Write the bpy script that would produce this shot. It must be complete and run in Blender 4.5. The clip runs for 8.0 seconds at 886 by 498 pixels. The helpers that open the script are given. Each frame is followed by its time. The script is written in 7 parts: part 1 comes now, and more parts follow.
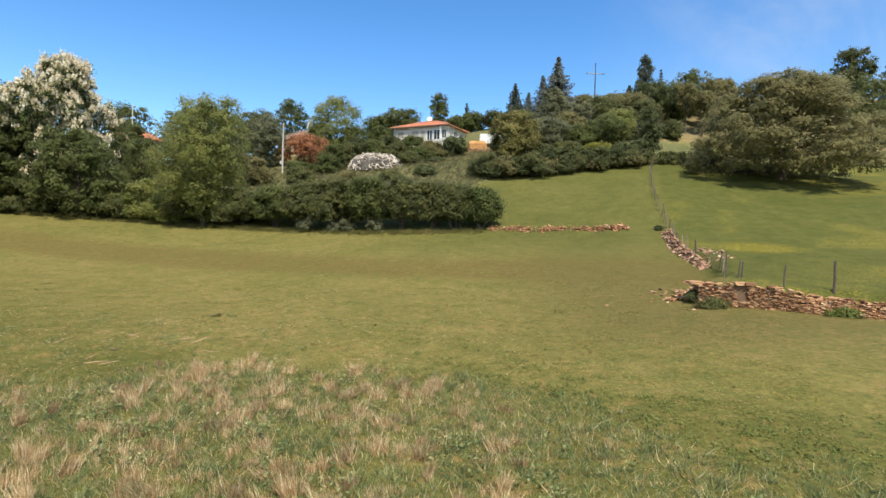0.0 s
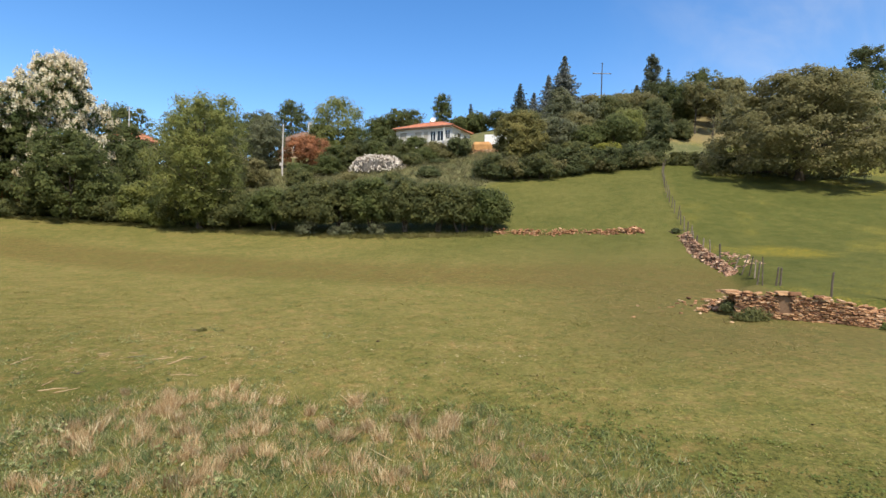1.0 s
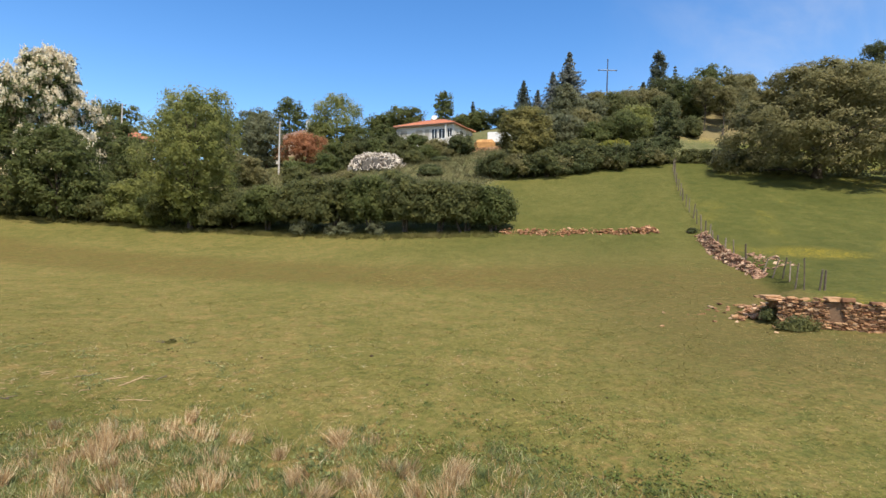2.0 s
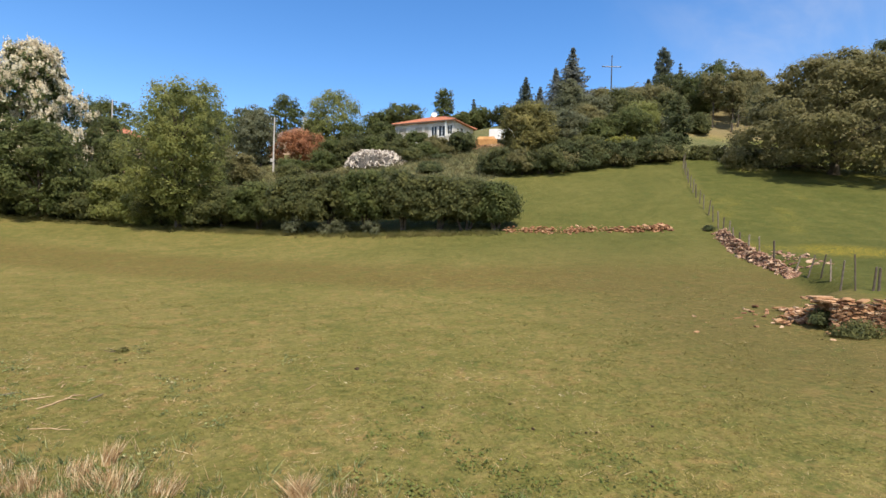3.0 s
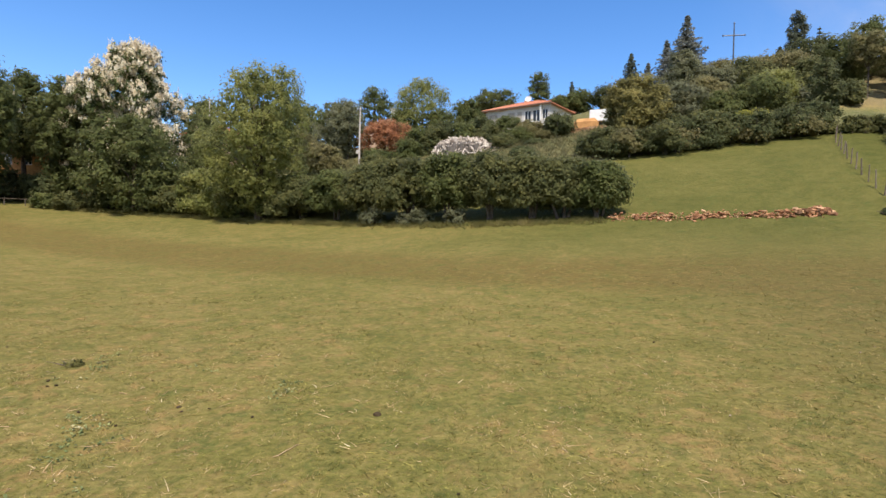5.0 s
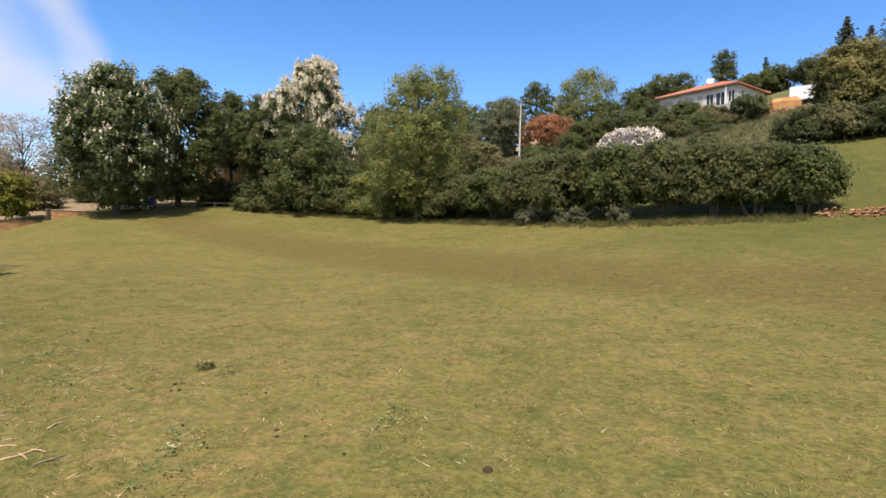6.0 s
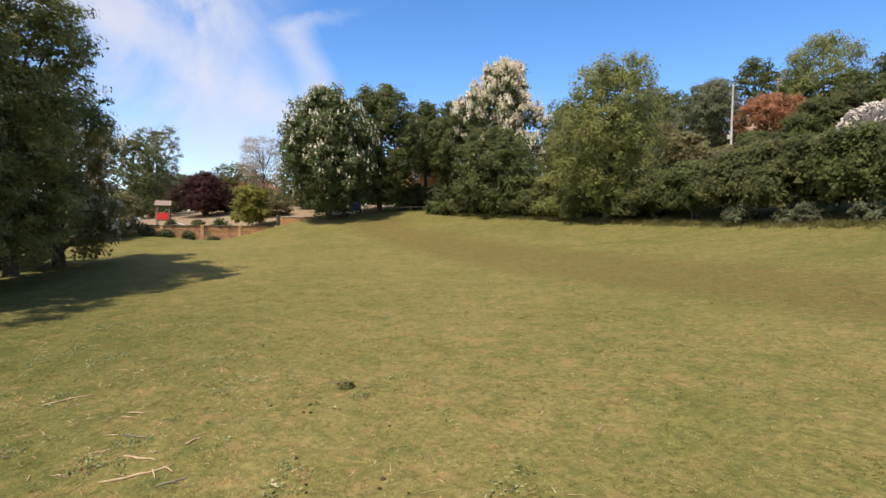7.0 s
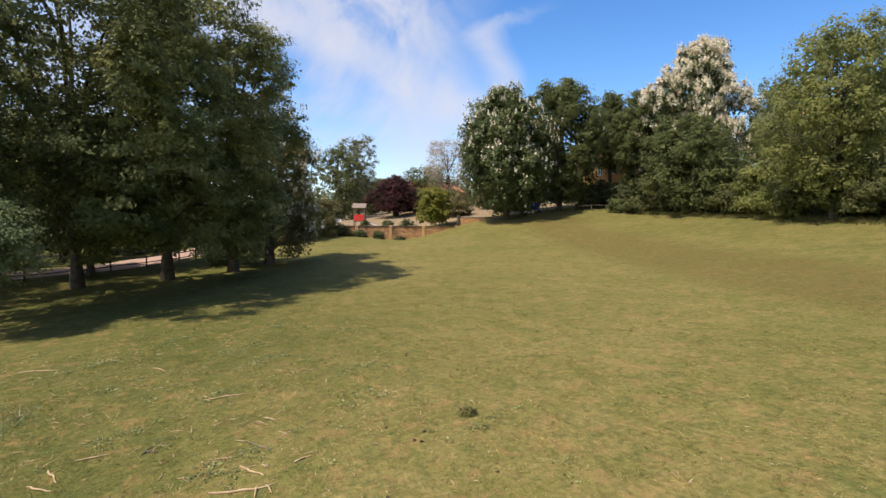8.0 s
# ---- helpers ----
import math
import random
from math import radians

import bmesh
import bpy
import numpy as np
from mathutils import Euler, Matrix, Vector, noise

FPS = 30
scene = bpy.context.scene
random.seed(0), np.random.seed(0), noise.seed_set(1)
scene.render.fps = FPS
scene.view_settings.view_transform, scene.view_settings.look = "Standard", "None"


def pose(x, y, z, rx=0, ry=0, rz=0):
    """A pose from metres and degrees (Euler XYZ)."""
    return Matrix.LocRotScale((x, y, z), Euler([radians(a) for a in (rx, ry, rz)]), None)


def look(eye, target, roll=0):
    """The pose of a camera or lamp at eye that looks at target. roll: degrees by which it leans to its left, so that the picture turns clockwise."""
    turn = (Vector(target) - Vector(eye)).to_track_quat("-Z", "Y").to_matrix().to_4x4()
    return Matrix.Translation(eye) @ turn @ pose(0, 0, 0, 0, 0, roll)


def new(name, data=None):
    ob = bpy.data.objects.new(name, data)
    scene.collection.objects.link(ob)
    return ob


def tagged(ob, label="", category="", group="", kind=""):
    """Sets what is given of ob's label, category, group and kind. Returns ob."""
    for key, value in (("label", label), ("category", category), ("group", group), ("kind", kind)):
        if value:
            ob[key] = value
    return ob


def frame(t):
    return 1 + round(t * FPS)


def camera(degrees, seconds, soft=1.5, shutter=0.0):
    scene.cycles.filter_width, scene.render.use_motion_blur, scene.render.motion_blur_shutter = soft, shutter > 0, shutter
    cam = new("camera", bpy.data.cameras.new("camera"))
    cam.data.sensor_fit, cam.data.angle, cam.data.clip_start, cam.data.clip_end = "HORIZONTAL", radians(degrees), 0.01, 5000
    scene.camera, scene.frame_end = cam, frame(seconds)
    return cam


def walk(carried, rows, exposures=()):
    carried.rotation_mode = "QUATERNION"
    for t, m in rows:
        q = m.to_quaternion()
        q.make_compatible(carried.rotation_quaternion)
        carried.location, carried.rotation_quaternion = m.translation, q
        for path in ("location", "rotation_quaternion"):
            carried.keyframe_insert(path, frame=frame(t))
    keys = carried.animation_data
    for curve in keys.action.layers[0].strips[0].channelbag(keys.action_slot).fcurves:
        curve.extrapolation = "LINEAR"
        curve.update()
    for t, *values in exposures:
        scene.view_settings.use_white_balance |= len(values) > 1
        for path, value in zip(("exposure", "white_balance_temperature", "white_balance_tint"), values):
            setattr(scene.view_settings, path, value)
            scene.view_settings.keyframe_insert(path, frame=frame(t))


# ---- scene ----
cam = camera(78.6, 8.0)
PATH = [
    (0, (0.028, -0.047, 5.251), (0.019, 1.952, 5.196), 1.5),
    (0.5, (-0.165, 1.247, 5.305), (-0.179, 3.246, 5.258), 1.4),
    (1, (-0.33, 2.543, 5.313), (-0.347, 4.542, 5.269), 1.4),
    (1.5, (-0.41, 3.972, 5.281), (-0.43, 5.971, 5.24), 1.4),
    (3, (-0.462, 8.466, 4.825), (-0.484, 10.466, 4.795), 1.4),
    (3.5, (-0.455, 9.998, 4.56), (-0.474, 11.998, 4.538), 1.4),
    (4, (-0.4, 11.563, 4.387), (-0.416, 13.563, 4.363), 1.4),
    (4.2, (-0.364, 12.166, 4.324), (-0.378, 14.166, 4.304), 1.4),
    (5.3, (-0.225, 15.642, 4.184), (-0.79, 17.56, 4.126), 1.2),
    (5.5, (-0.217, 16.032, 4.212), (-0.892, 17.914, 4.155), 1.3),
    (6, (-0.233, 16.998, 4.306), (-1.17, 18.763, 4.243), 1.2),
    (6.5, (-0.296, 18.008, 4.46), (-1.528, 19.582, 4.388), 0.9),
    (7, (-0.337, 18.937, 4.675), (-1.83, 20.265, 4.596), 0.6),
    (7.5, (-0.475, 19.835, 4.859), (-2.184, 20.87, 4.771), 0.4),
    (8, (-0.687, 20.648, 5.012), (-2.539, 21.398, 4.918), 0.3),
]
EXPOSURES = [(0, 0.62, 6680, 7), (0.5, 0.57, 6680, 9), (1.5, 0.555, 6680, 10), (3, 0.555, 6690, 12), (4, 0.565, 6690, 14), (5.5, 0.59, 6690, 16), (7, 0.58, 6690, 16), (8, 0.53, 6690, 15)]
walk(cam, [(t, look(eye, target, roll)) for t, eye, target, roll in PATH], EXPOSURES)

# ---- light ----
SUN_DIR = Vector((0.18, -0.62, 1.05)).normalized()
sun = new("sun", bpy.data.lights.new("sun", "SUN"))
sun.matrix_world = look(SUN_DIR * 200, (0, 0, 0))
sun.data.energy, sun.data.angle, sun.data.color = 4.1, radians(0.53), (1.0, 0.94, 0.82)

world = bpy.data.worlds.new("sky")
scene.world = world
world.use_nodes = True
wn, wl = world.node_tree.nodes, world.node_tree.links
wn.clear()
w_out, w_bg = wn.new("ShaderNodeOutputWorld"), wn.new("ShaderNodeBackground")
w_sky = wn.new("ShaderNodeTexSky")
w_sky.sky_type, w_sky.sun_disc = "NISHITA", False
w_sky.sun_elevation = math.asin(SUN_DIR.z)
w_sky.sun_rotation = math.atan2(SUN_DIR.x, SUN_DIR.y)
w_sky.air_density, w_sky.dust_density, w_sky.ozone_density = 1.0, 0.2, 1.6
w_sky.altitude = 900
w_hsv = wn.new("ShaderNodeHueSaturation")
w_hsv.inputs["Hue"].default_value = 0.504
w_hsv.inputs["Saturation"].default_value, w_hsv.inputs["Value"].default_value = 1.31, 1.02
w_bg.inputs["Strength"].default_value = 0.15


def w_math(op, a, b=0.0, clamp=False):
    m = wn.new("ShaderNodeMath")
    m.operation, m.use_clamp = op, clamp
    for i, v in enumerate((a, b)):
        if isinstance(v, (float, int)):
            m.inputs[i].default_value = v
        else:
            wl.new(v, m.inputs[i])
    return m.outputs[0]


def w_range(v, a, b, c=0.0, d=1.0):
    m = wn.new("ShaderNodeMapRange")
    m.interpolation_type = "SMOOTHSTEP"
    wl.new(v, m.inputs["Value"])
    for k, x in (("From Min", a), ("From Max", b), ("To Min", c), ("To Max", d)):
        m.inputs[k].default_value = x
    return m.outputs["Result"]


def w_noise(vec, scale, detail, rough, distort=0.0):
    t = wn.new("ShaderNodeTexNoise")
    for k, x in (("Scale", scale), ("Detail", detail), ("Roughness", rough), ("Distortion", distort)):
        t.inputs[k].default_value = x
    wl.new(vec, t.inputs["Vector"])
    return t.outputs["Fac"]


def w_curve(v, lo, hi, stops):
    """A line through (from, to) stops, for v between lo and hi."""
    r = wn.new("ShaderNodeValToRGB")
    r.color_ramp.interpolation = "B_SPLINE"
    e = r.color_ramp.elements
    while len(e) < len(stops):
        e.new(0.5)
    for el, (p, c) in zip(e, stops):
        el.position, el.color = (p - lo) / (hi - lo), (c, c, c, 1)
    wl.new(w_range_linear(v, lo, hi), r.inputs["Fac"])
    return r.outputs["Color"]


def w_range_linear(v, a, b):
    m = wn.new("ShaderNodeMapRange")
    wl.new(v, m.inputs["Value"])
    m.inputs["From Min"].default_value, m.inputs["From Max"].default_value = a, b
    return m.outputs["Result"]


# thin high cloud in the west: a broad veil, a slanting band and a hooked upright wisp
w_co = wn.new("ShaderNodeTexCoord")
w_sep = wn.new("ShaderNodeSeparateXYZ")
wl.new(w_co.outputs["Generated"], w_sep.inputs[0])
w_small = w_noise(w_co.outputs["Generated"], 9.0, 5, 0.6, 0.8)
w_wide = w_noise(w_co.outputs["Generated"], 3.1, 6, 0.55, 1.3)
w_az = w_math("ARCTAN2", w_sep.outputs["Y"], w_math("MULTIPLY", w_sep.outputs["X"], -1.0))
w_el = w_math("ARCSINE", w_sep.outputs["Z"])
w_shake = w_math("MULTIPLY", w_math("SUBTRACT", w_small, 0.5), 0.055)
w_a, w_e = w_math("ADD", w_az, w_shake), w_math("SUBTRACT", w_el, w_shake)
w_hook = w_math("ABSOLUTE", w_math("SUBTRACT", w_a, w_curve(w_e, 0.12, 0.42, ((0.12, 0.40), (0.17, 0.445), (0.21, 0.492), (0.25, 0.505), (0.285, 0.485), (0.322, 0.450), (0.345, 0.462), (0.365, 0.530), (0.40, 0.62)))))
w_hook = w_math("MULTIPLY", w_range(w_hook, 0.052, 0.0, 0.0, 0.56), w_math("MULTIPLY", w_range(w_e, 0.12, 0.22), w_range(w_e, 0.385, 0.325)))
w_band = w_math("ABSOLUTE", w_math("SUBTRACT", w_e, w_curve(w_a, 0.0, 0.55, ((0.0, 0.37), (0.12, 0.335), (0.20, 0.310), (0.26, 0.286), (0.333, 0.246), (0.42, 0.205), (0.55, 0.16)))))
w_band = w_math("MULTIPLY", w_range(w_band, 0.062, 0.006, 0.0, 0.58), w_range(w_a, 0.53, 0.45))
w_veil = w_math("MULTIPLY", w_range(w_wide, 0.30, 0.66, 0.05, 0.62), w_math("MULTIPLY", w_range(w_a, 0.52, 0.34), w_range(w_e, 0.03, 0.16, 0.35, 1.0)))
w_top = w_math("MULTIPLY", w_range(w_small, 0.38, 0.62, 0.0, 0.6), w_math("MULTIPLY", w_range(w_a, 0.37, 0.30), w_range(w_e, 0.27, 0.33)))
w_east = w_math("MULTIPLY", w_range(w_wide, 0.32, 0.68, 0.08, 0.48), w_range(w_a, 1.78, 2.3))
w_cloud = w_math("MAXIMUM", w_math("MAXIMUM", w_hook, w_band), w_math("MAXIMUM", w_top, w_east))
w_cloud = w_math("ADD", w_cloud, w_math("MULTIPLY", w_veil, w_math("SUBTRACT", 1.0, w_cloud)))
w_cloud = w_math("MULTIPLY", w_cloud, w_range(w_small, 0.25, 0.6, 0.72, 1.06), True)
w_mix = wn.new("ShaderNodeMix")
w_mix.data_type = "RGBA"
w_mix.inputs["B"].default_value = (3.45, 3.65, 4.05, 1)
wl.new(w_cloud, w_mix.inputs["Factor"])
wl.new(w_sky.outputs["Color"], w_hsv.inputs["Color"])
wl.new(w_hsv.outputs["Color"], w_mix.inputs["A"])
wl.new(w_mix.outputs["Result"], w_bg.inputs["Color"])
wl.new(w_bg.outputs["Background"], w_out.inputs["Surface"])


# ---- materials ----
def node_mat(name):
    m = bpy.data.materials.new(name)
    m.use_nodes = True
    n, l = m.node_tree.nodes, m.node_tree.links
    return m, n, l, n["Principled BSDF"], n["Material Output"]


def ramp_node(n, stops):
    r = n.new("ShaderNodeValToRGB")
    e = r.color_ramp.elements
    while len(e) < len(stops):
        e.new(0.5)
    for el, (p, c) in zip(e, stops):
        el.position, el.color = p, (*c, 1)
    return r


def noise_node(n, l, scale, detail=4, rough=0.55, vec=None, distort=0.0):
    t = n.new("ShaderNodeTexNoise")
    t.inputs["Scale"].default_value, t.inputs["Detail"].default_value = scale, detail
    t.inputs["Roughness"].default_value, t.inputs["Distortion"].default_value = rough, distort
    if vec:
        l.new(vec, t.inputs["Vector"])
    return t


def mix_node(n, l, a, b, fac, blend="MIX"):
    m = n.new("ShaderNodeMix")
    m.data_type, m.blend_type = "RGBA", blend
    for sock, v in (("A", a), ("B", b), ("Factor", fac)):
        if isinstance(v, (float, int)):
            m.inputs[sock].default_value = v
        elif isinstance(v, tuple):
            m.inputs[sock].default_value = (*v, 1)
        else:
            l.new(v, m.inputs[sock])
    return m.outputs["Result"]


def math_node(n, l, op, a, b=0.0, clamp=False):
    m = n.new("ShaderNodeMath")
    m.operation, m.use_clamp = op, clamp
    for i, v in enumerate((a, b)):
        if isinstance(v, (float, int)):
            m.inputs[i].default_value = v
        else:
            l.new(v, m.inputs[i])
    return m.outputs[0]


def range_node(n, l, v, a, b, c=0.0, d=1.0, smooth=True):
    m = n.new("ShaderNodeMapRange")
    m.interpolation_type = "SMOOTHSTEP" if smooth else "LINEAR"
    l.new(v, m.inputs["Value"])
    for k, x in (("From Min", a), ("From Max", b), ("To Min", c), ("To Max", d)):
        m.inputs[k].default_value = x
    return m.outputs["Result"]


def range_grey(n, l, v, a, b, c, d):
    """A grey that runs from c to d as v runs from a to b."""
    k = n.new("ShaderNodeCombineColor")
    r = range_node(n, l, v, a, b, c, d)
    for i in range(3):
        l.new(r, k.inputs[i])
    return k.outputs[0]


def bump_node(n, l, height, strength, dist, bsdf):
    b = n.new("ShaderNodeBump")
    b.inputs["Strength"].default_value, b.inputs["Distance"].default_value = strength, dist
    l.new(height, b.inputs["Height"])
    l.new(b.outputs["Normal"], bsdf.inputs["Normal"])


def rough_mat(name, dark, light, scale=3.0, fine=25.0, rough=0.85, bump=0.3, dist=0.02, per_object=0.0, metal=0.0, spec=0.3):
    """Two scales of noise between two colours, with relief; per_object shifts brightness piece by piece."""
    m, n, l, b, _ = node_mat(name)
    pos = n.new("ShaderNodeNewGeometry").outputs["Position"]
    a, f = noise_node(n, l, scale, 4, 0.6, pos), noise_node(n, l, fine, 3, 0.6, pos)
    v = math_node(n, l, "ADD", math_node(n, l, "MULTIPLY", a.outputs["Fac"], 0.65), math_node(n, l, "MULTIPLY", f.outputs["Fac"], 0.35))
    c = ramp_node(n, [(0.32, dark), (0.66, light)])
    l.new(v, c.inputs["Fac"])
    col = c.outputs["Color"]
    if per_object:
        info = n.new("ShaderNodeObjectInfo")
        hsv = n.new("ShaderNodeHueSaturation")
        l.new(range_node(n, l, info.outputs["Random"], 0, 1, 1 - per_object, 1 + per_object, False), hsv.inputs["Value"])
        l.new(math_node(n, l, "ADD", 0.485, math_node(n, l, "MULTIPLY", math_node(n, l, "FRACT", math_node(n, l, "MULTIPLY", info.outputs["Random"], 7.3)), 0.03)), hsv.inputs["Hue"])
        l.new(col, hsv.inputs["Color"])
        col = hsv.outputs["Color"]
    l.new(col, b.inputs["Base Color"])
    b.inputs["Roughness"].default_value, b.inputs["Metallic"].default_value = rough, metal
    b.inputs["Specular IOR Level"].default_value = spec
    bump_node(n, l, f.outputs["Fac"], bump, dist, b)
    return m


def leaf_mat(name, stops, through_light=0.42, rough=0.7, patch=0.58, spec=0.15, drift=0.75):
    """Leaves: a colour for each leaf, drifting over the crown, with light through the blade."""
    m, n, l, b, out = node_mat(name)
    geo = n.new("ShaderNodeNewGeometry")
    big = noise_node(n, l, drift, 3, 0.55, geo.outputs["Position"])
    v = math_node(n, l, "ADD", math_node(n, l, "MULTIPLY", geo.outputs["Random Per Island"], 1 - patch), math_node(n, l, "MULTIPLY", range_node(n, l, big.outputs["Fac"], 0.3, 0.7), patch))
    c = ramp_node(n, [(p, (min(r * 1.06, 0.9), g, bl * (1.25 if g > r else 1.0))) for p, (r, g, bl) in stops])
    l.new(v, c.inputs["Fac"])
    l.new(c.outputs["Color"], b.inputs["Base Color"])
    b.inputs["Roughness"].default_value = rough
    b.inputs["Specular IOR Level"].default_value = spec
    tr = n.new("ShaderNodeBsdfTranslucent")
    l.new(mix_node(n, l, c.outputs["Color"], (1.0, 1.0, 0.55), 0.18, "SCREEN"), tr.inputs["Color"])
    mix = n.new("ShaderNodeMixShader")
    mix.inputs[0].default_value = through_light
    l.new(b.outputs[0], mix.inputs[1])
    l.new(tr.outputs[0], mix.inputs[2])
    l.new(mix.outputs[0], out.inputs["Surface"])
    return m


LEAF_GREEN = leaf_mat("leaf_green", [(0.0, (0.042, 0.060, 0.015)), (0.55, (0.088, 0.112, 0.028)), (1.0, (0.168, 0.186, 0.052))])
LEAF_HEDGE = leaf_mat("leaf_hedge", [(0.0, (0.043, 0.057, 0.018)), (0.55, (0.094, 0.108, 0.032)), (1.0, (0.184, 0.184, 0.062))])
LEAF_ASH = leaf_mat("leaf_ash", [(0.0, (0.094, 0.122, 0.026)), (0.5, (0.184, 0.209, 0.047)), (1.0, (0.298, 0.308, 0.086))], 0.5)
LEAF_OAK = leaf_mat("leaf_oak", [(0.0, (0.090, 0.090, 0.034)), (0.5, (0.160, 0.153, 0.064)), (1.0, (0.260, 0.235, 0.115))], 0.45, 0.7, 0.7)
LEAF_CHESTNUT = leaf_mat("leaf_chestnut", [(0.0, (0.034, 0.054, 0.015)), (0.6, (0.078, 0.108, 0.029)), (1.0, (0.160, 0.188, 0.056))], 0.28)
LEAF_DARK = leaf_mat("leaf_dark", [(0.0, (0.034, 0.047, 0.015)), (0.6, (0.074, 0.092, 0.028)), (1.0, (0.140, 0.152, 0.052))], 0.3)
LEAF_GREY = leaf_mat("leaf_grey_green", [(0.0, (0.080, 0.095, 0.042)), (0.6, (0.142, 0.158, 0.072)), (1.0, (0.230, 0.240, 0.125))])
LEAF_WALNUT = leaf_mat("leaf_walnut", [(0.0, (0.080, 0.084, 0.026)), (0.5, (0.165, 0.158, 0.050)), (1.0, (0.285, 0.255, 0.090))], 0.42)
LEAF_SAGE = leaf_mat("leaf_sage", [(0.0, (0.070, 0.105, 0.034)), (0.5, (0.135, 0.180, 0.062)), (1.0, (0.230, 0.280, 0.110))], 0.4)
LEAF_YELLOW = leaf_mat("leaf_yellow_green", [(0.0, (0.090, 0.105, 0.012)), (0.5, (0.165, 0.175, 0.022)), (1.0, (0.270, 0.250, 0.045))], 0.35)
LEAF_COPPER = leaf_mat("leaf_copper", [(0.0, (0.180, 0.075, 0.036)), (0.5, (0.330, 0.145, 0.072)), (1.0, (0.460, 0.235, 0.125))])
LEAF_PLUM = leaf_mat("leaf_plum", [(0.0, (0.016, 0.005, 0.006)), (0.6, (0.042, 0.012, 0.015)), (1.0, (0.095, 0.030, 0.032))], 0.2)
LEAF_LILAC = leaf_mat("leaf_lilac", [(0.0, (0.20, 0.165, 0.120)), (0.5, (0.33, 0.285, 0.215)), (1.0, (0.48, 0.43, 0.34))])
LEAF_SHADE = leaf_mat("leaf_shade_tree", [(0.0, (0.085, 0.105, 0.026)), (0.6, (0.210, 0.235, 0.062)), (0.85, (0.340, 0.360, 0.115)), (1.0, (0.50, 0.51, 0.20))], 0.5, 0.6, 0.75)
LEAF_CONIFER = leaf_mat("leaf_conifer", [(0.0, (0.038, 0.052, 0.032)), (0.6, (0.080, 0.102, 0.060)), (1.0, (0.145, 0.168, 0.104))], 0.25)
LEAF_BLUE = leaf_mat("leaf_blue_conifer", [(0.0, (0.085, 0.105, 0.080)), (0.6, (0.165, 0.190, 0.145)), (1.0, (0.270, 0.300, 0.225))], 0.35)
BLOSSOM = leaf_mat("blossom_white", [(0.0, (0.46, 0.40, 0.26)), (0.5, (0.78, 0.72, 0.54)), (1.0, (0.90, 0.87, 0.74))], 0.3)
BARK = rough_mat("bark", (0.045, 0.034, 0.025), (0.150, 0.120, 0.092), 4, 30, 0.95, 0.8, 0.03)
STRAW = leaf_mat("straw", [(0.0, (0.185, 0.112, 0.052)), (0.4, (0.38, 0.258, 0.130)), (0.75, (0.64, 0.515, 0.30)), (1.0, (0.90, 0.82, 0.59))], 0.25, 0.7, 0.3, 0.15, 4.5)
LITTER = leaf_mat("straw_litter", [(0.0, (0.24, 0.180, 0.075)), (0.5, (0.38, 0.300, 0.140)), (1.0, (0.58, 0.475, 0.260))], 0.25, 0.8)
BLADE = leaf_mat("grass_blade", [(0.0, (0.080, 0.090, 0.024)), (0.5, (0.130, 0.128, 0.038)), (1.0, (0.220, 0.190, 0.080))], 0.3, 0.6)
WEED = leaf_mat("weed_leaf", [(0.0, (0.075, 0.108, 0.020)), (0.6, (0.145, 0.185, 0.038)), (1.0, (0.235, 0.262, 0.062))], 0.35, 0.55)
def stone_mat(name, stops, scale=9.0):
    """Field stone: each piece takes its own tone from a run of colours, mottled and rough."""
    m, n, l, b, _ = node_mat(name)
    geo, info = n.new("ShaderNodeNewGeometry"), n.new("ShaderNodeObjectInfo")
    a, f = noise_node(n, l, scale, 4, 0.6, geo.outputs["Position"]), noise_node(n, l, 45.0, 3, 0.6, geo.outputs["Position"])
    own = math_node(n, l, "FRACT", math_node(n, l, "ADD", geo.outputs["Random Per Island"], math_node(n, l, "MULTIPLY", info.outputs["Random"], 5.7)))
    c = ramp_node(n, stops)
    l.new(math_node(n, l, "ADD", math_node(n, l, "MULTIPLY", own, 0.72), math_node(n, l, "MULTIPLY", a.outputs["Fac"], 0.28)), c.inputs["Fac"])
    l.new(mix_node(n, l, c.outputs["Color"], (0.30, 0.24, 0.19), range_node(n, l, f.outputs["Fac"], 0.5, 0.75, 0, 0.25)), b.inputs["Base Color"])
    b.inputs["Roughness"].default_value, b.inputs["Specular IOR Level"].default_value = 0.92, 0.2
    bump_node(n, l, f.outputs["Fac"], 0.6, 0.02, b)
    return m


STONE = stone_mat("field_stone", [(0.06, (0.085, 0.050, 0.032)), (0.24, (0.25, 0.125, 0.070)), (0.48, (0.39, 0.215, 0.108)), (0.72, (0.46, 0.275, 0.150)), (0.95, (0.62, 0.45, 0.31))])
RUBBLE = stone_mat("rubble_stone", [(0.06, (0.080, 0.045, 0.032)), (0.30, (0.25, 0.135, 0.088)), (0.60, (0.42, 0.255, 0.165)), (0.95, (0.64, 0.47, 0.32))])
RUBBLE_WARM = stone_mat("warm_rubble", [(0.06, (0.090, 0.045, 0.025)), (0.30, (0.27, 0.130, 0.065)), (0.65, (0.40, 0.215, 0.110)), (0.95, (0.56, 0.37, 0.22))])
STONE_PALE = rough_mat("pale_stone", (0.30, 0.22, 0.15), (0.60, 0.48, 0.36), 2.5, 22, 0.9, 0.5, 0.02, 0.3)
HEAP = stone_mat("heap_wood", [(0.1, (0.17, 0.135, 0.110)), (0.4, (0.45, 0.385, 0.320)), (0.9, (0.78, 0.71, 0.62))])
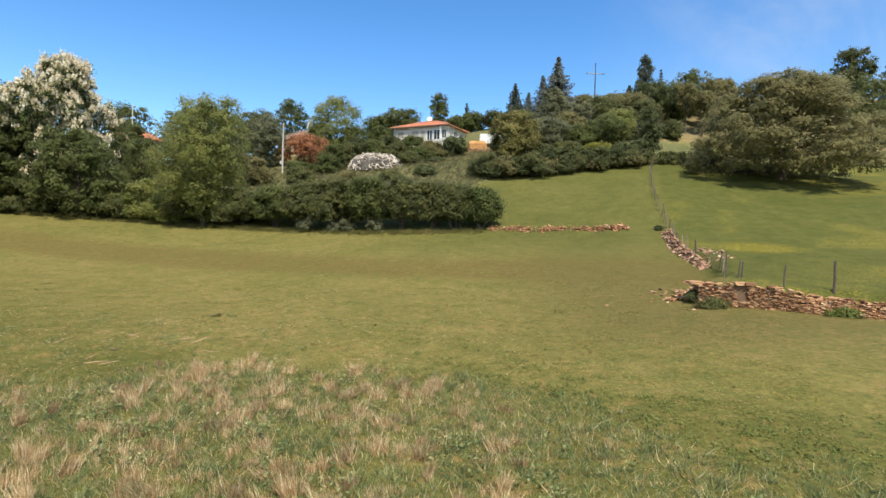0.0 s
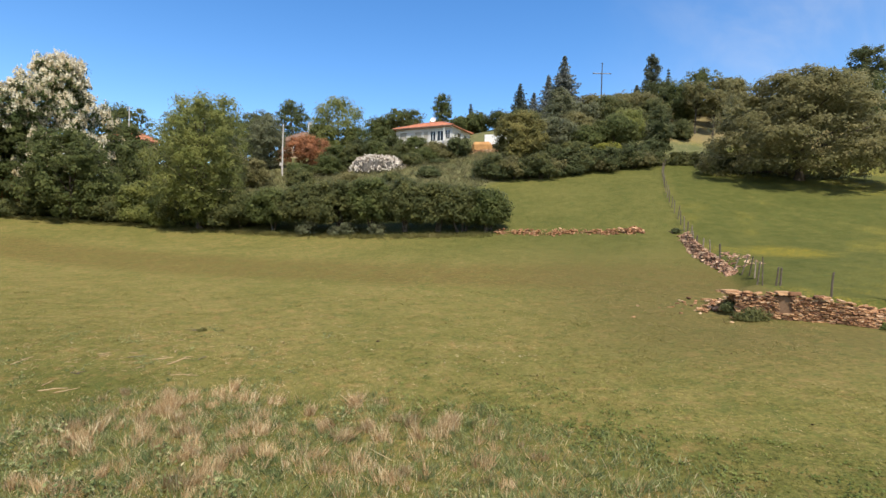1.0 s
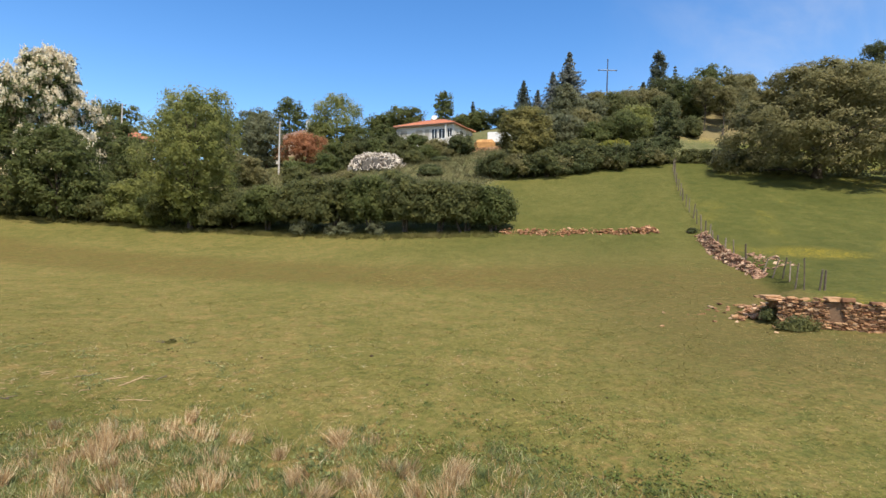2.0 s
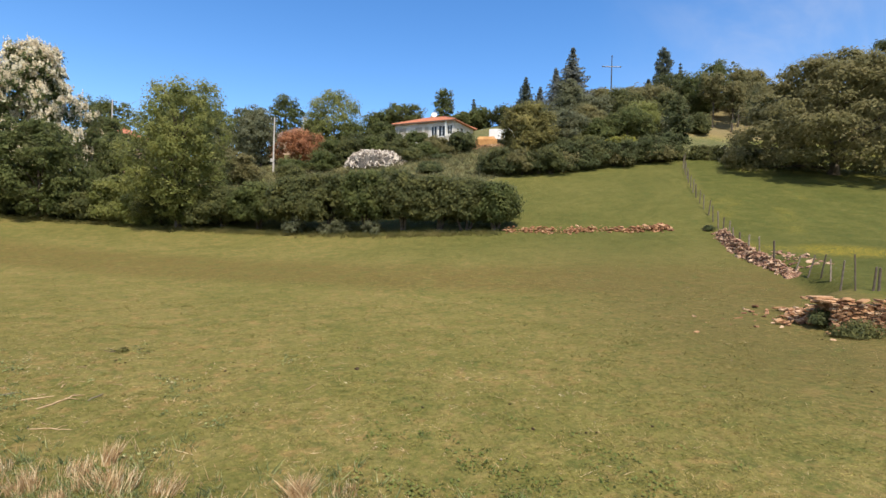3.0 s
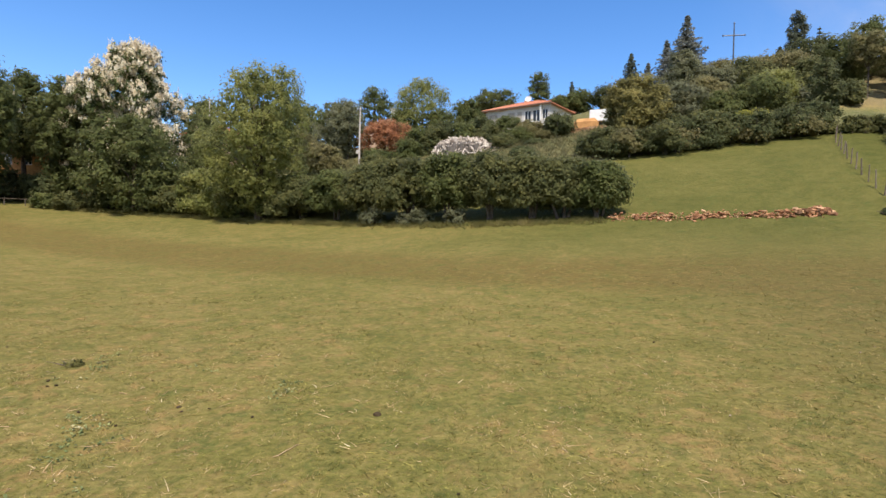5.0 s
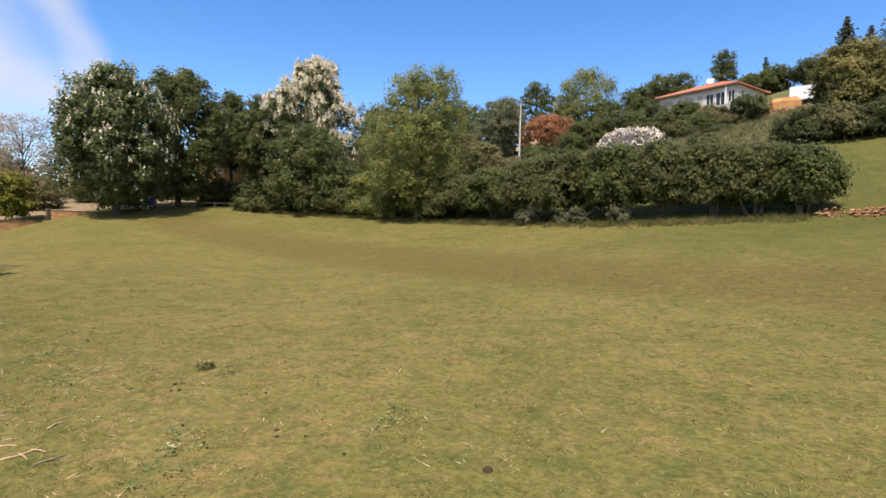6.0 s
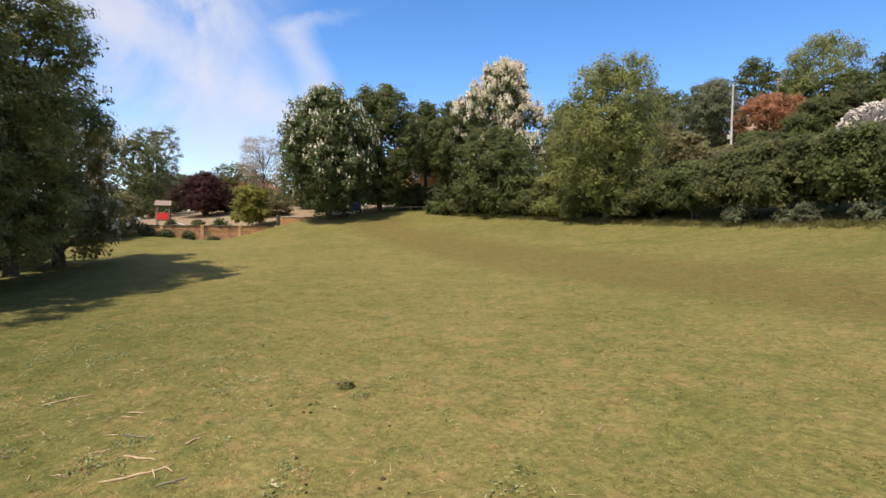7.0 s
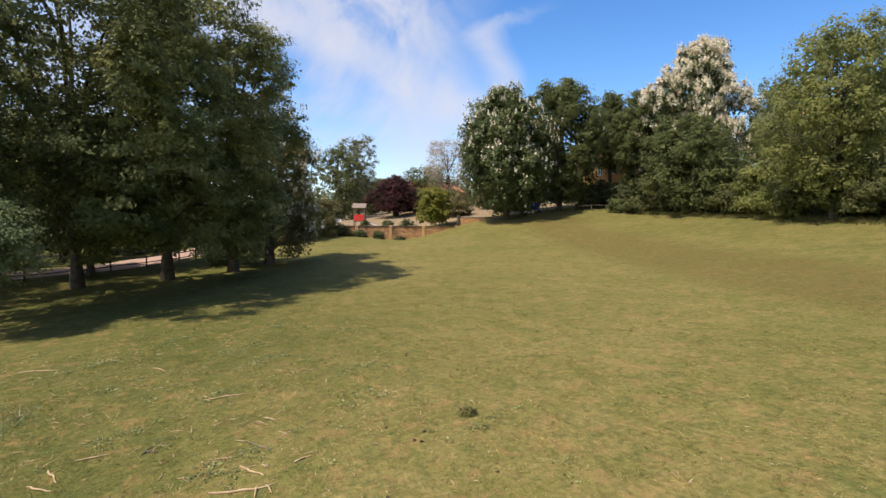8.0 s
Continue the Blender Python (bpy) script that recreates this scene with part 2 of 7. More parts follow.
HEAP_CORE = rough_mat("heap_core", (0.07, 0.062, 0.055), (0.20, 0.178, 0.155), 3, 25, 0.95, 0.6, 0.03)
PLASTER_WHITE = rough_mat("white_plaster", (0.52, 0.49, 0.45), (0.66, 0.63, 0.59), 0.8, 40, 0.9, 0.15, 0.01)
PLASTER_PALE = rough_mat("pale_plaster", (0.60, 0.48, 0.38), (0.74, 0.62, 0.50), 0.8, 40, 0.9, 0.15, 0.01)
PLASTER_CREAM = rough_mat("cream_plaster", (0.46, 0.30, 0.20), (0.60, 0.42, 0.30), 0.8, 40, 0.9, 0.15, 0.01)
ROOF_TILE = rough_mat("roof_tile", (0.34, 0.125, 0.075), (0.54, 0.225, 0.135), 1.6, 9, 0.85, 0.5, 0.05)
ROOF_BROWN = rough_mat("roof_brown", (0.16, 0.10, 0.08), (0.30, 0.20, 0.15), 1.6, 9, 0.85, 0.5, 0.05)
PAINT_WHITE = rough_mat("white_paint", (0.72, 0.72, 0.70), (0.82, 0.82, 0.80), 2, 30, 0.45, 0.05, 0.003)
WOOD_DARK = rough_mat("dark_wood", (0.060, 0.045, 0.034), (0.15, 0.12, 0.09), 6, 45, 0.85, 0.4, 0.01)
WOOD_GREY = rough_mat("weathered_wood", (0.10, 0.078, 0.058), (0.26, 0.21, 0.16), 6, 45, 0.9, 0.4, 0.01, 0.3)
CONCRETE = rough_mat("concrete", (0.40, 0.36, 0.32), (0.60, 0.55, 0.49), 1.5, 18, 0.9, 0.25, 0.01)
IRON = rough_mat("iron", (0.06, 0.06, 0.065), (0.14, 0.14, 0.14), 6, 40, 0.5, 0.1, 0.004, 0.0, 0.8)
RED_PAINT = rough_mat("red_paint", (0.50, 0.035, 0.025), (0.66, 0.055, 0.040), 2, 25, 0.45, 0.05, 0.003)
BLUE_PAINT = rough_mat("blue_paint", (0.02, 0.045, 0.18), (0.035, 0.07, 0.26), 2, 25, 0.3, 0.03, 0.003, 0.0, 0.0, 0.5)
BRICK = rough_mat("ochre_brick", (0.52, 0.255, 0.110), (0.74, 0.45, 0.225), 1.2, 14, 0.9, 0.4, 0.02, 0.22)
BLOCK, bk_n, bk_l, bk_b, _ = node_mat("ochre_block")
bk_sep, bk_com, bk_t = bk_n.new("ShaderNodeSeparateXYZ"), bk_n.new("ShaderNodeCombineXYZ"), bk_n.new("ShaderNodeTexBrick")
bk_pos = bk_n.new("ShaderNodeNewGeometry").outputs["Position"]
bk_l.new(bk_pos, bk_sep.inputs[0])
bk_l.new(bk_sep.outputs["Y"], bk_com.inputs[0])
bk_l.new(bk_sep.outputs["Z"], bk_com.inputs[1])
bk_l.new(bk_com.outputs[0], bk_t.inputs["Vector"])
for key, val in (("Scale", 1.0), ("Mortar Size", 0.014), ("Brick Width", 0.52), ("Row Height", 0.24), ("Bias", -0.1)):
    bk_t.inputs[key].default_value = val
for key, val in (("Color1", (0.62, 0.34, 0.150, 1)), ("Color2", (0.40, 0.195, 0.085, 1)), ("Mortar", (0.16, 0.085, 0.045, 1))):
    bk_t.inputs[key].default_value = val
bk_stain = noise_node(bk_n, bk_l, 0.8, 5, 0.65, bk_pos)
bk_l.new(mix_node(bk_n, bk_l, bk_t.outputs["Color"], (0.13, 0.075, 0.040), range_node(bk_n, bk_l, bk_stain.outputs["Fac"], 0.48, 0.70, 0, 0.75)), bk_b.inputs["Base Color"])
bk_b.inputs["Roughness"].default_value = 0.92
bump_node(bk_n, bk_l, bk_t.outputs["Fac"], 0.5, -0.02, bk_b)
TRACK = rough_mat("earth_track", (0.30, 0.185, 0.135), (0.46, 0.31, 0.235), 0.6, 12, 0.95, 0.3, 0.03)
OCHRE = rough_mat("ochre_earth", (0.33, 0.165, 0.062), (0.58, 0.325, 0.13), 1.4, 12, 0.95, 0.4, 0.04)
SOIL = rough_mat("soil", (0.035, 0.026, 0.016), (0.085, 0.062, 0.038), 6, 30, 1.0, 0.6, 0.03, 0.0, 0.0, 0.0)
FILL = rough_mat("wall_fill", (0.12, 0.072, 0.044), (0.27, 0.170, 0.105), 3, 25, 0.95, 0.6, 0.03)
RUBBER = rough_mat("rubber", (0.015, 0.015, 0.015), (0.035, 0.035, 0.035), 6, 40, 0.8, 0.1, 0.004)
SLATE = rough_mat("shutter_grey", (0.34, 0.31, 0.26), (0.46, 0.42, 0.36), 3, 30, 0.7, 0.1, 0.005)
glass_m, gn, gl, gb, _ = node_mat("window_glass")
gb.inputs["Base Color"].default_value = (0.03, 0.035, 0.04, 1)
gb.inputs["Roughness"].default_value = 0.06
GLASS = glass_m


# ---- the lie of the land ----
def soft(v, w):
    return np.logaddexp(0, v / w) * w


def step(v):
    return 1 / (1 + np.exp(-np.clip(v, -40, 40)))


FENCE_Y = (28.0, 33.0, 38.0, 43.0, 47.0, 53.7, 58.5, 64.3, 68.7, 77.0, 82.0)
FENCE_X = (14.2, 16.6, 18.5, 19.1, 19.9, 21.9, 23.1, 24.5, 25.8, 28.6, 30.9)
WALL_O, WALL_U, WALL_N = (13.2, 27.8), (0.915, -0.404), (0.404, 0.915)


def fence_x(y):
    return np.interp(y, FENCE_Y, FENCE_X) + np.maximum(y - 81, 0) * 0.45


def paddock(x, y):
    """1 inside the walled paddock on the higher side, 0 outside."""
    over = (x - WALL_O[0]) * WALL_N[0] + (y - WALL_O[1]) * WALL_N[1]
    return step((x - fence_x(y) - 0.3 + 1.45 * np.exp(-(((y - 29.0) / 1.9) ** 4))) / 0.2) * step(over / 0.08)


def height(x, y):
    x, y = np.asarray(x, float), np.asarray(y, float)
    px, py = x, y
    x = -95 + soft(x + 95, 6)
    x = 70 - soft(70 - x, 6)
    y = -20 + soft(y + 20, 6)
    y = 122 - soft(122 - y, 6)
    s = y + 0.3 * x
    west, east, flat = soft(-x - 40, 6), soft(x - 22, 5), soft(-x - 14, 5)
    z = 0.107 + 0.0420 * x + 0.0483 * y + 0.0933 * soft(s - 37, 2.5) + 0.234 * soft(s - 59, 3) - 0.016 * soft(s - 85, 6)
    z = z + 0.056 * west + 0.0021 * west * soft(y - 40, 5) - 0.0080 * west * soft(y - 75, 8) - 0.0586 * east + 0.0488 * flat
    z = z - 0.01027 * east * soft(y - 70, 8) + 0.01812 * soft(x - 15, 8) * soft(y - 90, 6)
    z = z - 1.6 * np.exp(-(((px + 73) / 9) ** 2) - ((py - 45) / 7) ** 2) + 0.8 * np.exp(-(((px + 67) / 7) ** 2) - ((py - 58.5) / 6) ** 2)
    z = z + 0.22 * np.exp(-(((px + 26) / 8) ** 2) - ((py - 23) / 8) ** 2) + 0.13 * np.exp(-(((px + 12) / 6) ** 2) - ((py - 23.5) / 5) ** 2)
    raised = 1.05 * np.interp(py, (30, 45, 62), (1, 0.45, 0))
    return z + raised * paddock(px, py)


def surface(x, y):
    """The ground as it is built: the lie of the land with its small humps and hollows."""
    near = np.exp(-((x / 90) ** 2 + ((y - 40) / 70) ** 2))
    w = 0.03 * np.sin(x * 0.9 + 1.7 * np.sin(y * 0.31)) * np.sin(y * 0.77 + 1.3 * np.sin(x * 0.23))
    w = w + 0.012 * np.sin(x * 2.3 + y * 1.1) * np.sin(y * 2.9 - x * 0.7)
    return height(x, y) + w * near


def spot(x, y, dz=0.0):
    return Vector((x, y, float(surface(x, y)) + dz))


def part(name, data, material=None, parent=None, label=""):
    """One mesh object from a bmesh or a mesh, under a thing or a part."""
    if isinstance(data, bmesh.types.BMesh):
        me = bpy.data.meshes.new(name)
        data.to_mesh(me)
        data.free()
    else:
        me = data
    if material and not me.materials:
        me.materials.append(material)
    ob = new(name, me)
    ob.parent = parent
    return tagged(ob, label) if label else ob


def thing(name, label, category, m=None, group="", kind=""):
    ob = new(name)
    ob.empty_display_size = 0.2
    if m is not None:
        ob.matrix_world = m
    return tagged(ob, label, category, group, kind)


def np_mesh(name, verts, faces, smooth=False):
    me = bpy.data.meshes.new(name)
    verts, faces = np.asarray(verts, np.float32), np.asarray(faces, np.int32)
    k = faces.shape[1]
    me.vertices.add(len(verts))
    me.vertices.foreach_set("co", verts.ravel())
    me.loops.add(faces.size)
    me.loops.foreach_set("vertex_index", faces.ravel())
    me.polygons.add(len(faces))
    me.polygons.foreach_set("loop_start", np.arange(0, faces.size, k, dtype=np.int32))
    me.polygons.foreach_set("use_smooth", np.full(len(faces), smooth))
    me.update(calc_edges=True)
    me.validate()
    return me


def add_box(bm, size, at=(0, 0, 0), turn=None, bevel=0.0):
    m = Matrix.Translation(at)
    if turn is not None:
        m = m @ turn
    g = bmesh.ops.create_cube(bm, size=1, matrix=m @ Matrix.Diagonal((*size, 1)))
    if bevel:
        edges = list({e for v in g["verts"] for e in v.link_edges})
        bmesh.ops.bevel(bm, geom=edges, offset=bevel, segments=1, affect="EDGES", profile=0.5)


def box_mesh(size, at=(0, 0, 0), turn=None, bevel=0.0):
    bm = bmesh.new()
    add_box(bm, size, at, turn, bevel)
    return bm


def tube(points, radii, sides=7):
    """Vertices and quads of a tapered tube along points."""
    p = np.asarray(points, float)
    d = np.gradient(p, axis=0)
    d /= np.linalg.norm(d, axis=1)[:, None] + 1e-9
    ref = np.where(np.abs(d[:, 2:3]) > 0.9, (1.0, 0, 0), (0, 0, 1.0))
    a = np.cross(d, ref)
    a /= np.linalg.norm(a, axis=1)[:, None] + 1e-9
    b = np.cross(d, a)
    ang = np.arange(sides) / sides * 2 * np.pi
    r = np.asarray(radii, float)[:, None, None]
    v = p[:, None] + r * (np.cos(ang)[None, :, None] * a[:, None] + np.sin(ang)[None, :, None] * b[:, None])
    i, j = np.meshgrid(np.arange(len(p) - 1), np.arange(sides), indexing="ij")
    k = (j + 1) % sides
    f = np.stack([i * sides + j, i * sides + k, (i + 1) * sides + k, (i + 1) * sides + j], -1).reshape(-1, 4)
    return v.reshape(-1, 3), f


def joined(pieces):
    vs, fs, n = [], [], 0
    for v, f in pieces:
        vs.append(v)
        fs.append(np.asarray(f) + n)
        n += len(v)
    return np.concatenate(vs), np.concatenate(fs)


# ---- ground ----
def spaced(a, b, fine, far=3000.0, grow=1.22):
    inner = list(np.concatenate([np.arange(s, e, d) for s, e, d in fine]))
    lo, hi, d = [inner[0]], [inner[-1]], 2.0
    while hi[-1] < far:
        d *= grow
        hi.append(hi[-1] + d)
        lo.append(lo[-1] - d)
    return np.array(lo[:0:-1] + inner + hi[1:])


def ground_mesh():
    xs = spaced(0, 0, [(-110, -40, 1.4), (-40, -20, 0.9), (-20, 10, 0.6), (10, 22, 0.4), (22, 110, 1.4)])
    ys = spaced(0, 0, [(-20, 5, 1.2), (5, 18, 0.6), (18, 32, 0.36), (32, 62, 0.7), (62, 130, 1.4)])
    X, Y = np.meshgrid(xs, ys)
    Z = surface(X, Y)
    ny, nx = X.shape
    i, j = np.meshgrid(np.arange(ny - 1), np.arange(nx - 1), indexing="ij")
    a = i * nx + j
    f = np.stack([a, a + 1, a + nx + 1, a + nx], -1).reshape(-1, 4)
    return np_mesh("ground", np.stack([X, Y, Z], -1).reshape(-1, 3), f, True)


def meadow_material(name="meadow", blade=False):
    """Pasture colours by place: grazed, lush, rough, dry bank and flowers; the turf blades share them."""
    m, n, l, b, out = node_mat(name)
    geo = n.new("ShaderNodeNewGeometry")
    pos = geo.outputs["Position"]
    sep = n.new("ShaderNodeSeparateXYZ")
    l.new(pos, sep.inputs[0])
    X, Y = sep.outputs["X"], sep.outputs["Y"]
    large = noise_node(n, l, 0.11, 4, 0.6, pos, 0.6)
    mid = noise_node(n, l, 0.9, 5, 0.65, pos)
    fine = noise_node(n, l, 9.0, 4, 0.7, pos)
    tiny = noise_node(n, l, 55.0, 2, 0.6, pos)
    patch = noise_node(n, l, 3.6, 5, 0.65, pos, 0.4)
    v = math_node(n, l, "ADD", math_node(n, l, "MULTIPLY", large.outputs["Fac"], 0.24), math_node(n, l, "MULTIPLY", mid.outputs["Fac"], 0.30))
    v = math_node(n, l, "ADD", v, math_node(n, l, "MULTIPLY", fine.outputs["Fac"], 0.46))
    grazed = ramp_node(n, [(0.37, (0.090, 0.087, 0.021)), (0.46, (0.140, 0.125, 0.032)), (0.54, (0.186, 0.150, 0.046)), (0.65, (0.250, 0.182, 0.066))])
    l.new(v, grazed.inputs["Fac"])
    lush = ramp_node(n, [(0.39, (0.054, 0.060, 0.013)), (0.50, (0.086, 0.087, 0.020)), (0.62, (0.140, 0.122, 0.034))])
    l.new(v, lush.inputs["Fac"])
    # the paddock beyond the fence, and the upper slope, grow greener
    edge = math_node(n, l, "ADD", math_node(n, l, "SUBTRACT", X, math_node(n, l, "MULTIPLY", Y, 0.285)), math_node(n, l, "MULTIPLY", mid.outputs["Fac"], 0.8))
    inside = math_node(n, l, "MULTIPLY", range_node(n, l, edge, 6.6, 8.2), range_node(n, l, math_node(n, l, "ADD", math_node(n, l, "MULTIPLY", X, 0.404), math_node(n, l, "MULTIPLY", Y, 0.915)), 30.6, 31.0))
    upper = range_node(n, l, math_node(n, l, "ADD", Y, math_node(n, l, "MULTIPLY", X, 0.3)), 34, 60, 0, 0.92)
    upper = math_node(n, l, "MULTIPLY", upper, range_node(n, l, X, -16, 4, 0.4, 1.0))
    green = math_node(n, l, "MAXIMUM", inside, upper)
    col = mix_node(n, l, grazed.outputs["Color"], lush.outputs["Color"], green)
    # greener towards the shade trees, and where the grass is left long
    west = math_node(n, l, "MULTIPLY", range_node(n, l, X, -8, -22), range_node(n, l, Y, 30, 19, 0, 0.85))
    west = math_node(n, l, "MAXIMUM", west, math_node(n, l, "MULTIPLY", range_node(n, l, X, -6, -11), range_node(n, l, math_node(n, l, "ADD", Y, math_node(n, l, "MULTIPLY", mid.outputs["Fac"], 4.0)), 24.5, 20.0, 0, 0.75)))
    side = math_node(n, l, "ADD", math_node(n, l, "MULTIPLY", math_node(n, l, "MAXIMUM", X, 0.0), 0.42), math_node(n, l, "MULTIPLY", math_node(n, l, "MAXIMUM", math_node(n, l, "SUBTRACT", -10.0, X), 0.0), 0.45))
    long_grass = range_node(n, l, math_node(n, l, "ADD", math_node(n, l, "ADD", Y, side), math_node(n, l, "MULTIPLY", mid.outputs["Fac"], 3.0)), 19.6, 17.4, 0, 0.6)
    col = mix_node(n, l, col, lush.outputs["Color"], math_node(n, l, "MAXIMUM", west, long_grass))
    # rough unmown terraces above the hedge
    rough = ramp_node(n, [(0.38, (0.070, 0.080, 0.032)), (0.50, (0.120, 0.120, 0.050)), (0.62, (0.200, 0.165, 0.085))])
    l.new(v, rough.inputs["Fac"])
    above = math_node(n, l, "MULTIPLY", range_node(n, l, math_node(n, l, "ADD", Y, math_node(n, l, "MULTIPLY", X, 0.35)), 62, 66), range_node(n, l, math_node(n, l, "SUBTRACT", Y, math_node(n, l, "MULTIPLY", X, 0.8)), 72, 76))
    above = math_node(n, l, "MAXIMUM", above, math_node(n, l, "MULTIPLY", range_node(n, l, Y, 82, 85), range_node(n, l, math_node(n, l, "SUBTRACT", Y, math_node(n, l, "MULTIPLY", X, 0.8)), 57, 61)))
    col = mix_node(n, l, col, rough.outputs["Color"], above)
    # trodden, drier bank across the field
    s = math_node(n, l, "ADD", math_node(n, l, "ADD", Y, math_node(n, l, "MULTIPLY", X, 0.3)), math_node(n, l, "MULTIPLY", large.outputs["Fac"], 5.0))
    bank = math_node(n, l, "MULTIPLY", range_node(n, l, s, 38.5, 42.0), range_node(n, l, s, 46.0, 51.0, 1, 0))
    bank = math_node(n, l, "MULTIPLY", bank, range_node(n, l, mid.outputs["Fac"], 0.3, 0.6, 0.35, 0.85))
    bank = math_node(n, l, "MULTIPLY", bank, math_node(n, l, "SUBTRACT", 1.0, inside))
    col = mix_node(n, l, col, (0.128, 0.089, 0.026), bank)
    worn = math_node(n, l, "MULTIPLY", range_node(n, l, X, 1, 10), range_node(n, l, Y, 15, 24, 0, 0.8))
    col = mix_node(n, l, col, (0.112, 0.088, 0.028), math_node(n, l, "MULTIPLY", worn, math_node(n, l, "SUBTRACT", 1.0, green)))
    col = mix_node(n, l, col, (0.300, 0.205, 0.135), range_node(n, l, X, -76.0, -78.0, 0, 0.85))
    dry_hill = math_node(n, l, "MULTIPLY", range_node(n, l, Y, 97.5, 99.5), range_node(n, l, X, 35, 39, 0, 0.75))
    col = mix_node(n, l, col, (0.230, 0.165, 0.085), dry_hill)
    # buttercups in the paddock
    flowers = noise_node(n, l, 0.16, 3, 0.6, pos)
    yel = math_node(n, l, "MULTIPLY", range_node(n, l, flowers.outputs["Fac"], 0.20, 0.45), range_node(n, l, fine.outputs["Fac"], 0.48, 0.6))
    yel = math_node(n, l, "MULTIPLY", math_node(n, l, "MULTIPLY", yel, inside), 0.9)
    u = math_node(n, l, "MULTIPLY", math_node(n, l, "SUBTRACT", X, 25.2), 0.46)
    w = math_node(n, l, "MULTIPLY", math_node(n, l, "SUBTRACT", Y, 43.4), 0.50)
    rad = math_node(n, l, "ADD", math_node(n, l, "MULTIPLY", u, u), math_node(n, l, "MULTIPLY", w, w))
    yel = math_node(n, l, "MULTIPLY", yel, math_node(n, l, "MAXIMUM", math_node(n, l, "MULTIPLY", range_node(n, l, rad, 3.6, 0.0), range_node(n, l, patch.outputs["Fac"], 0.30, 0.50)), range_node(n, l, large.outputs["Fac"], 0.52, 0.64, 0, 0.35)))
    col = mix_node(n, l, col, (0.46, 0.31, 0.025), math_node(n, l, "MULTIPLY", yel, 0.95))
    col = mix_node(n, l, col, (0.066, 0.078, 0.020), math_node(n, l, "MULTIPLY", range_node(n, l, patch.outputs["Fac"], 0.52, 0.64), 0.45))
    bald = noise_node(n, l, 1.9, 6, 0.7, pos, 0.3)
    clover = noise_node(n, l, 1.3, 5, 0.68, pos, 0.3)
    col = mix_node(n, l, col, (0.072, 0.090, 0.022), range_node(n, l, clover.outputs["Fac"], 0.53, 0.66, 0, 0.5))
    tan = math_node(n, l, "MULTIPLY", range_node(n, l, bald.outputs["Fac"], 0.51, 0.63), range_node(n, l, large.outputs["Fac"], 0.36, 0.56, 0.35, 1.0))
    col = mix_node(n, l, col, (0.265, 0.162, 0.062), math_node(n, l, "MULTIPLY", tan, math_node(n, l, "MULTIPLY", math_node(n, l, "SUBTRACT", 0.6, math_node(n, l, "MULTIPLY", green, 0.55)), math_node(n, l, "SUBTRACT", 1.0, math_node(n, l, "MULTIPLY", math_node(n, l, "MAXIMUM", bank, worn), 0.75)))))
    dry = math_node(n, l, "MULTIPLY", range_node(n, l, tiny.outputs["Fac"], 0.56, 0.72), 0.4)
    col = mix_node(n, l, col, (0.32, 0.235, 0.092), math_node(n, l, "MULTIPLY", dry, math_node(n, l, "SUBTRACT", 1.0, math_node(n, l, "MULTIPLY", inside, 0.7))))
    col = mix_node(n, l, col, (0.985, 1.025, 1.055), 1.0, "MULTIPLY")
    lumps = noise_node(n, l, 5.5, 4, 0.7, pos, 0.5)
    col = mix_node(n, l, col, range_grey(n, l, lumps.outputs["Fac"], 0.30, 0.70, 0.82, 1.18), 1.0, "MULTIPLY")
    if blade:
        hsv = n.new("ShaderNodeHueSaturation")
        l.new(range_node(n, l, geo.outputs["Random Per Island"], 0, 1, 1.0, 2.0, False), hsv.inputs["Value"])
        l.new(col, hsv.inputs["Color"])
        col = hsv.outputs["Color"]
        tr = n.new("ShaderNodeBsdfTranslucent")
        l.new(col, tr.inputs["Color"])
        mix = n.new("ShaderNodeMixShader")
        mix.inputs[0].default_value = 0.35
        l.new(b.outputs[0], mix.inputs[1])
        l.new(tr.outputs[0], mix.inputs[2])
        l.new(mix.outputs[0], out.inputs["Surface"])
    l.new(col, b.inputs["Base Color"])
    b.inputs["Roughness"].default_value = 0.95
    b.inputs["Specular IOR Level"].default_value = 0.1
    h = math_node(n, l, "ADD", math_node(n, l, "MULTIPLY", fine.outputs["Fac"], 0.7), math_node(n, l, "MULTIPLY", tiny.outputs["Fac"], 0.3))
    if not blade:
        bump_node(n, l, math_node(n, l, "ADD", h, math_node(n, l, "MULTIPLY", lumps.outputs["Fac"], 0.9)), 0.6, 0.08, b)
    return m


MEADOW = meadow_material()
TURF = meadow_material("turf_blade", True)
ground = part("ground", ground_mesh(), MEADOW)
tagged(ground, "sloping pasture of short grazed olive-green grass with drier patches", "ground", "", "structure")


# ---- foliage ----
def unit(v):
    return v / (np.linalg.norm(v, axis=-1, keepdims=True) + 1e-9)


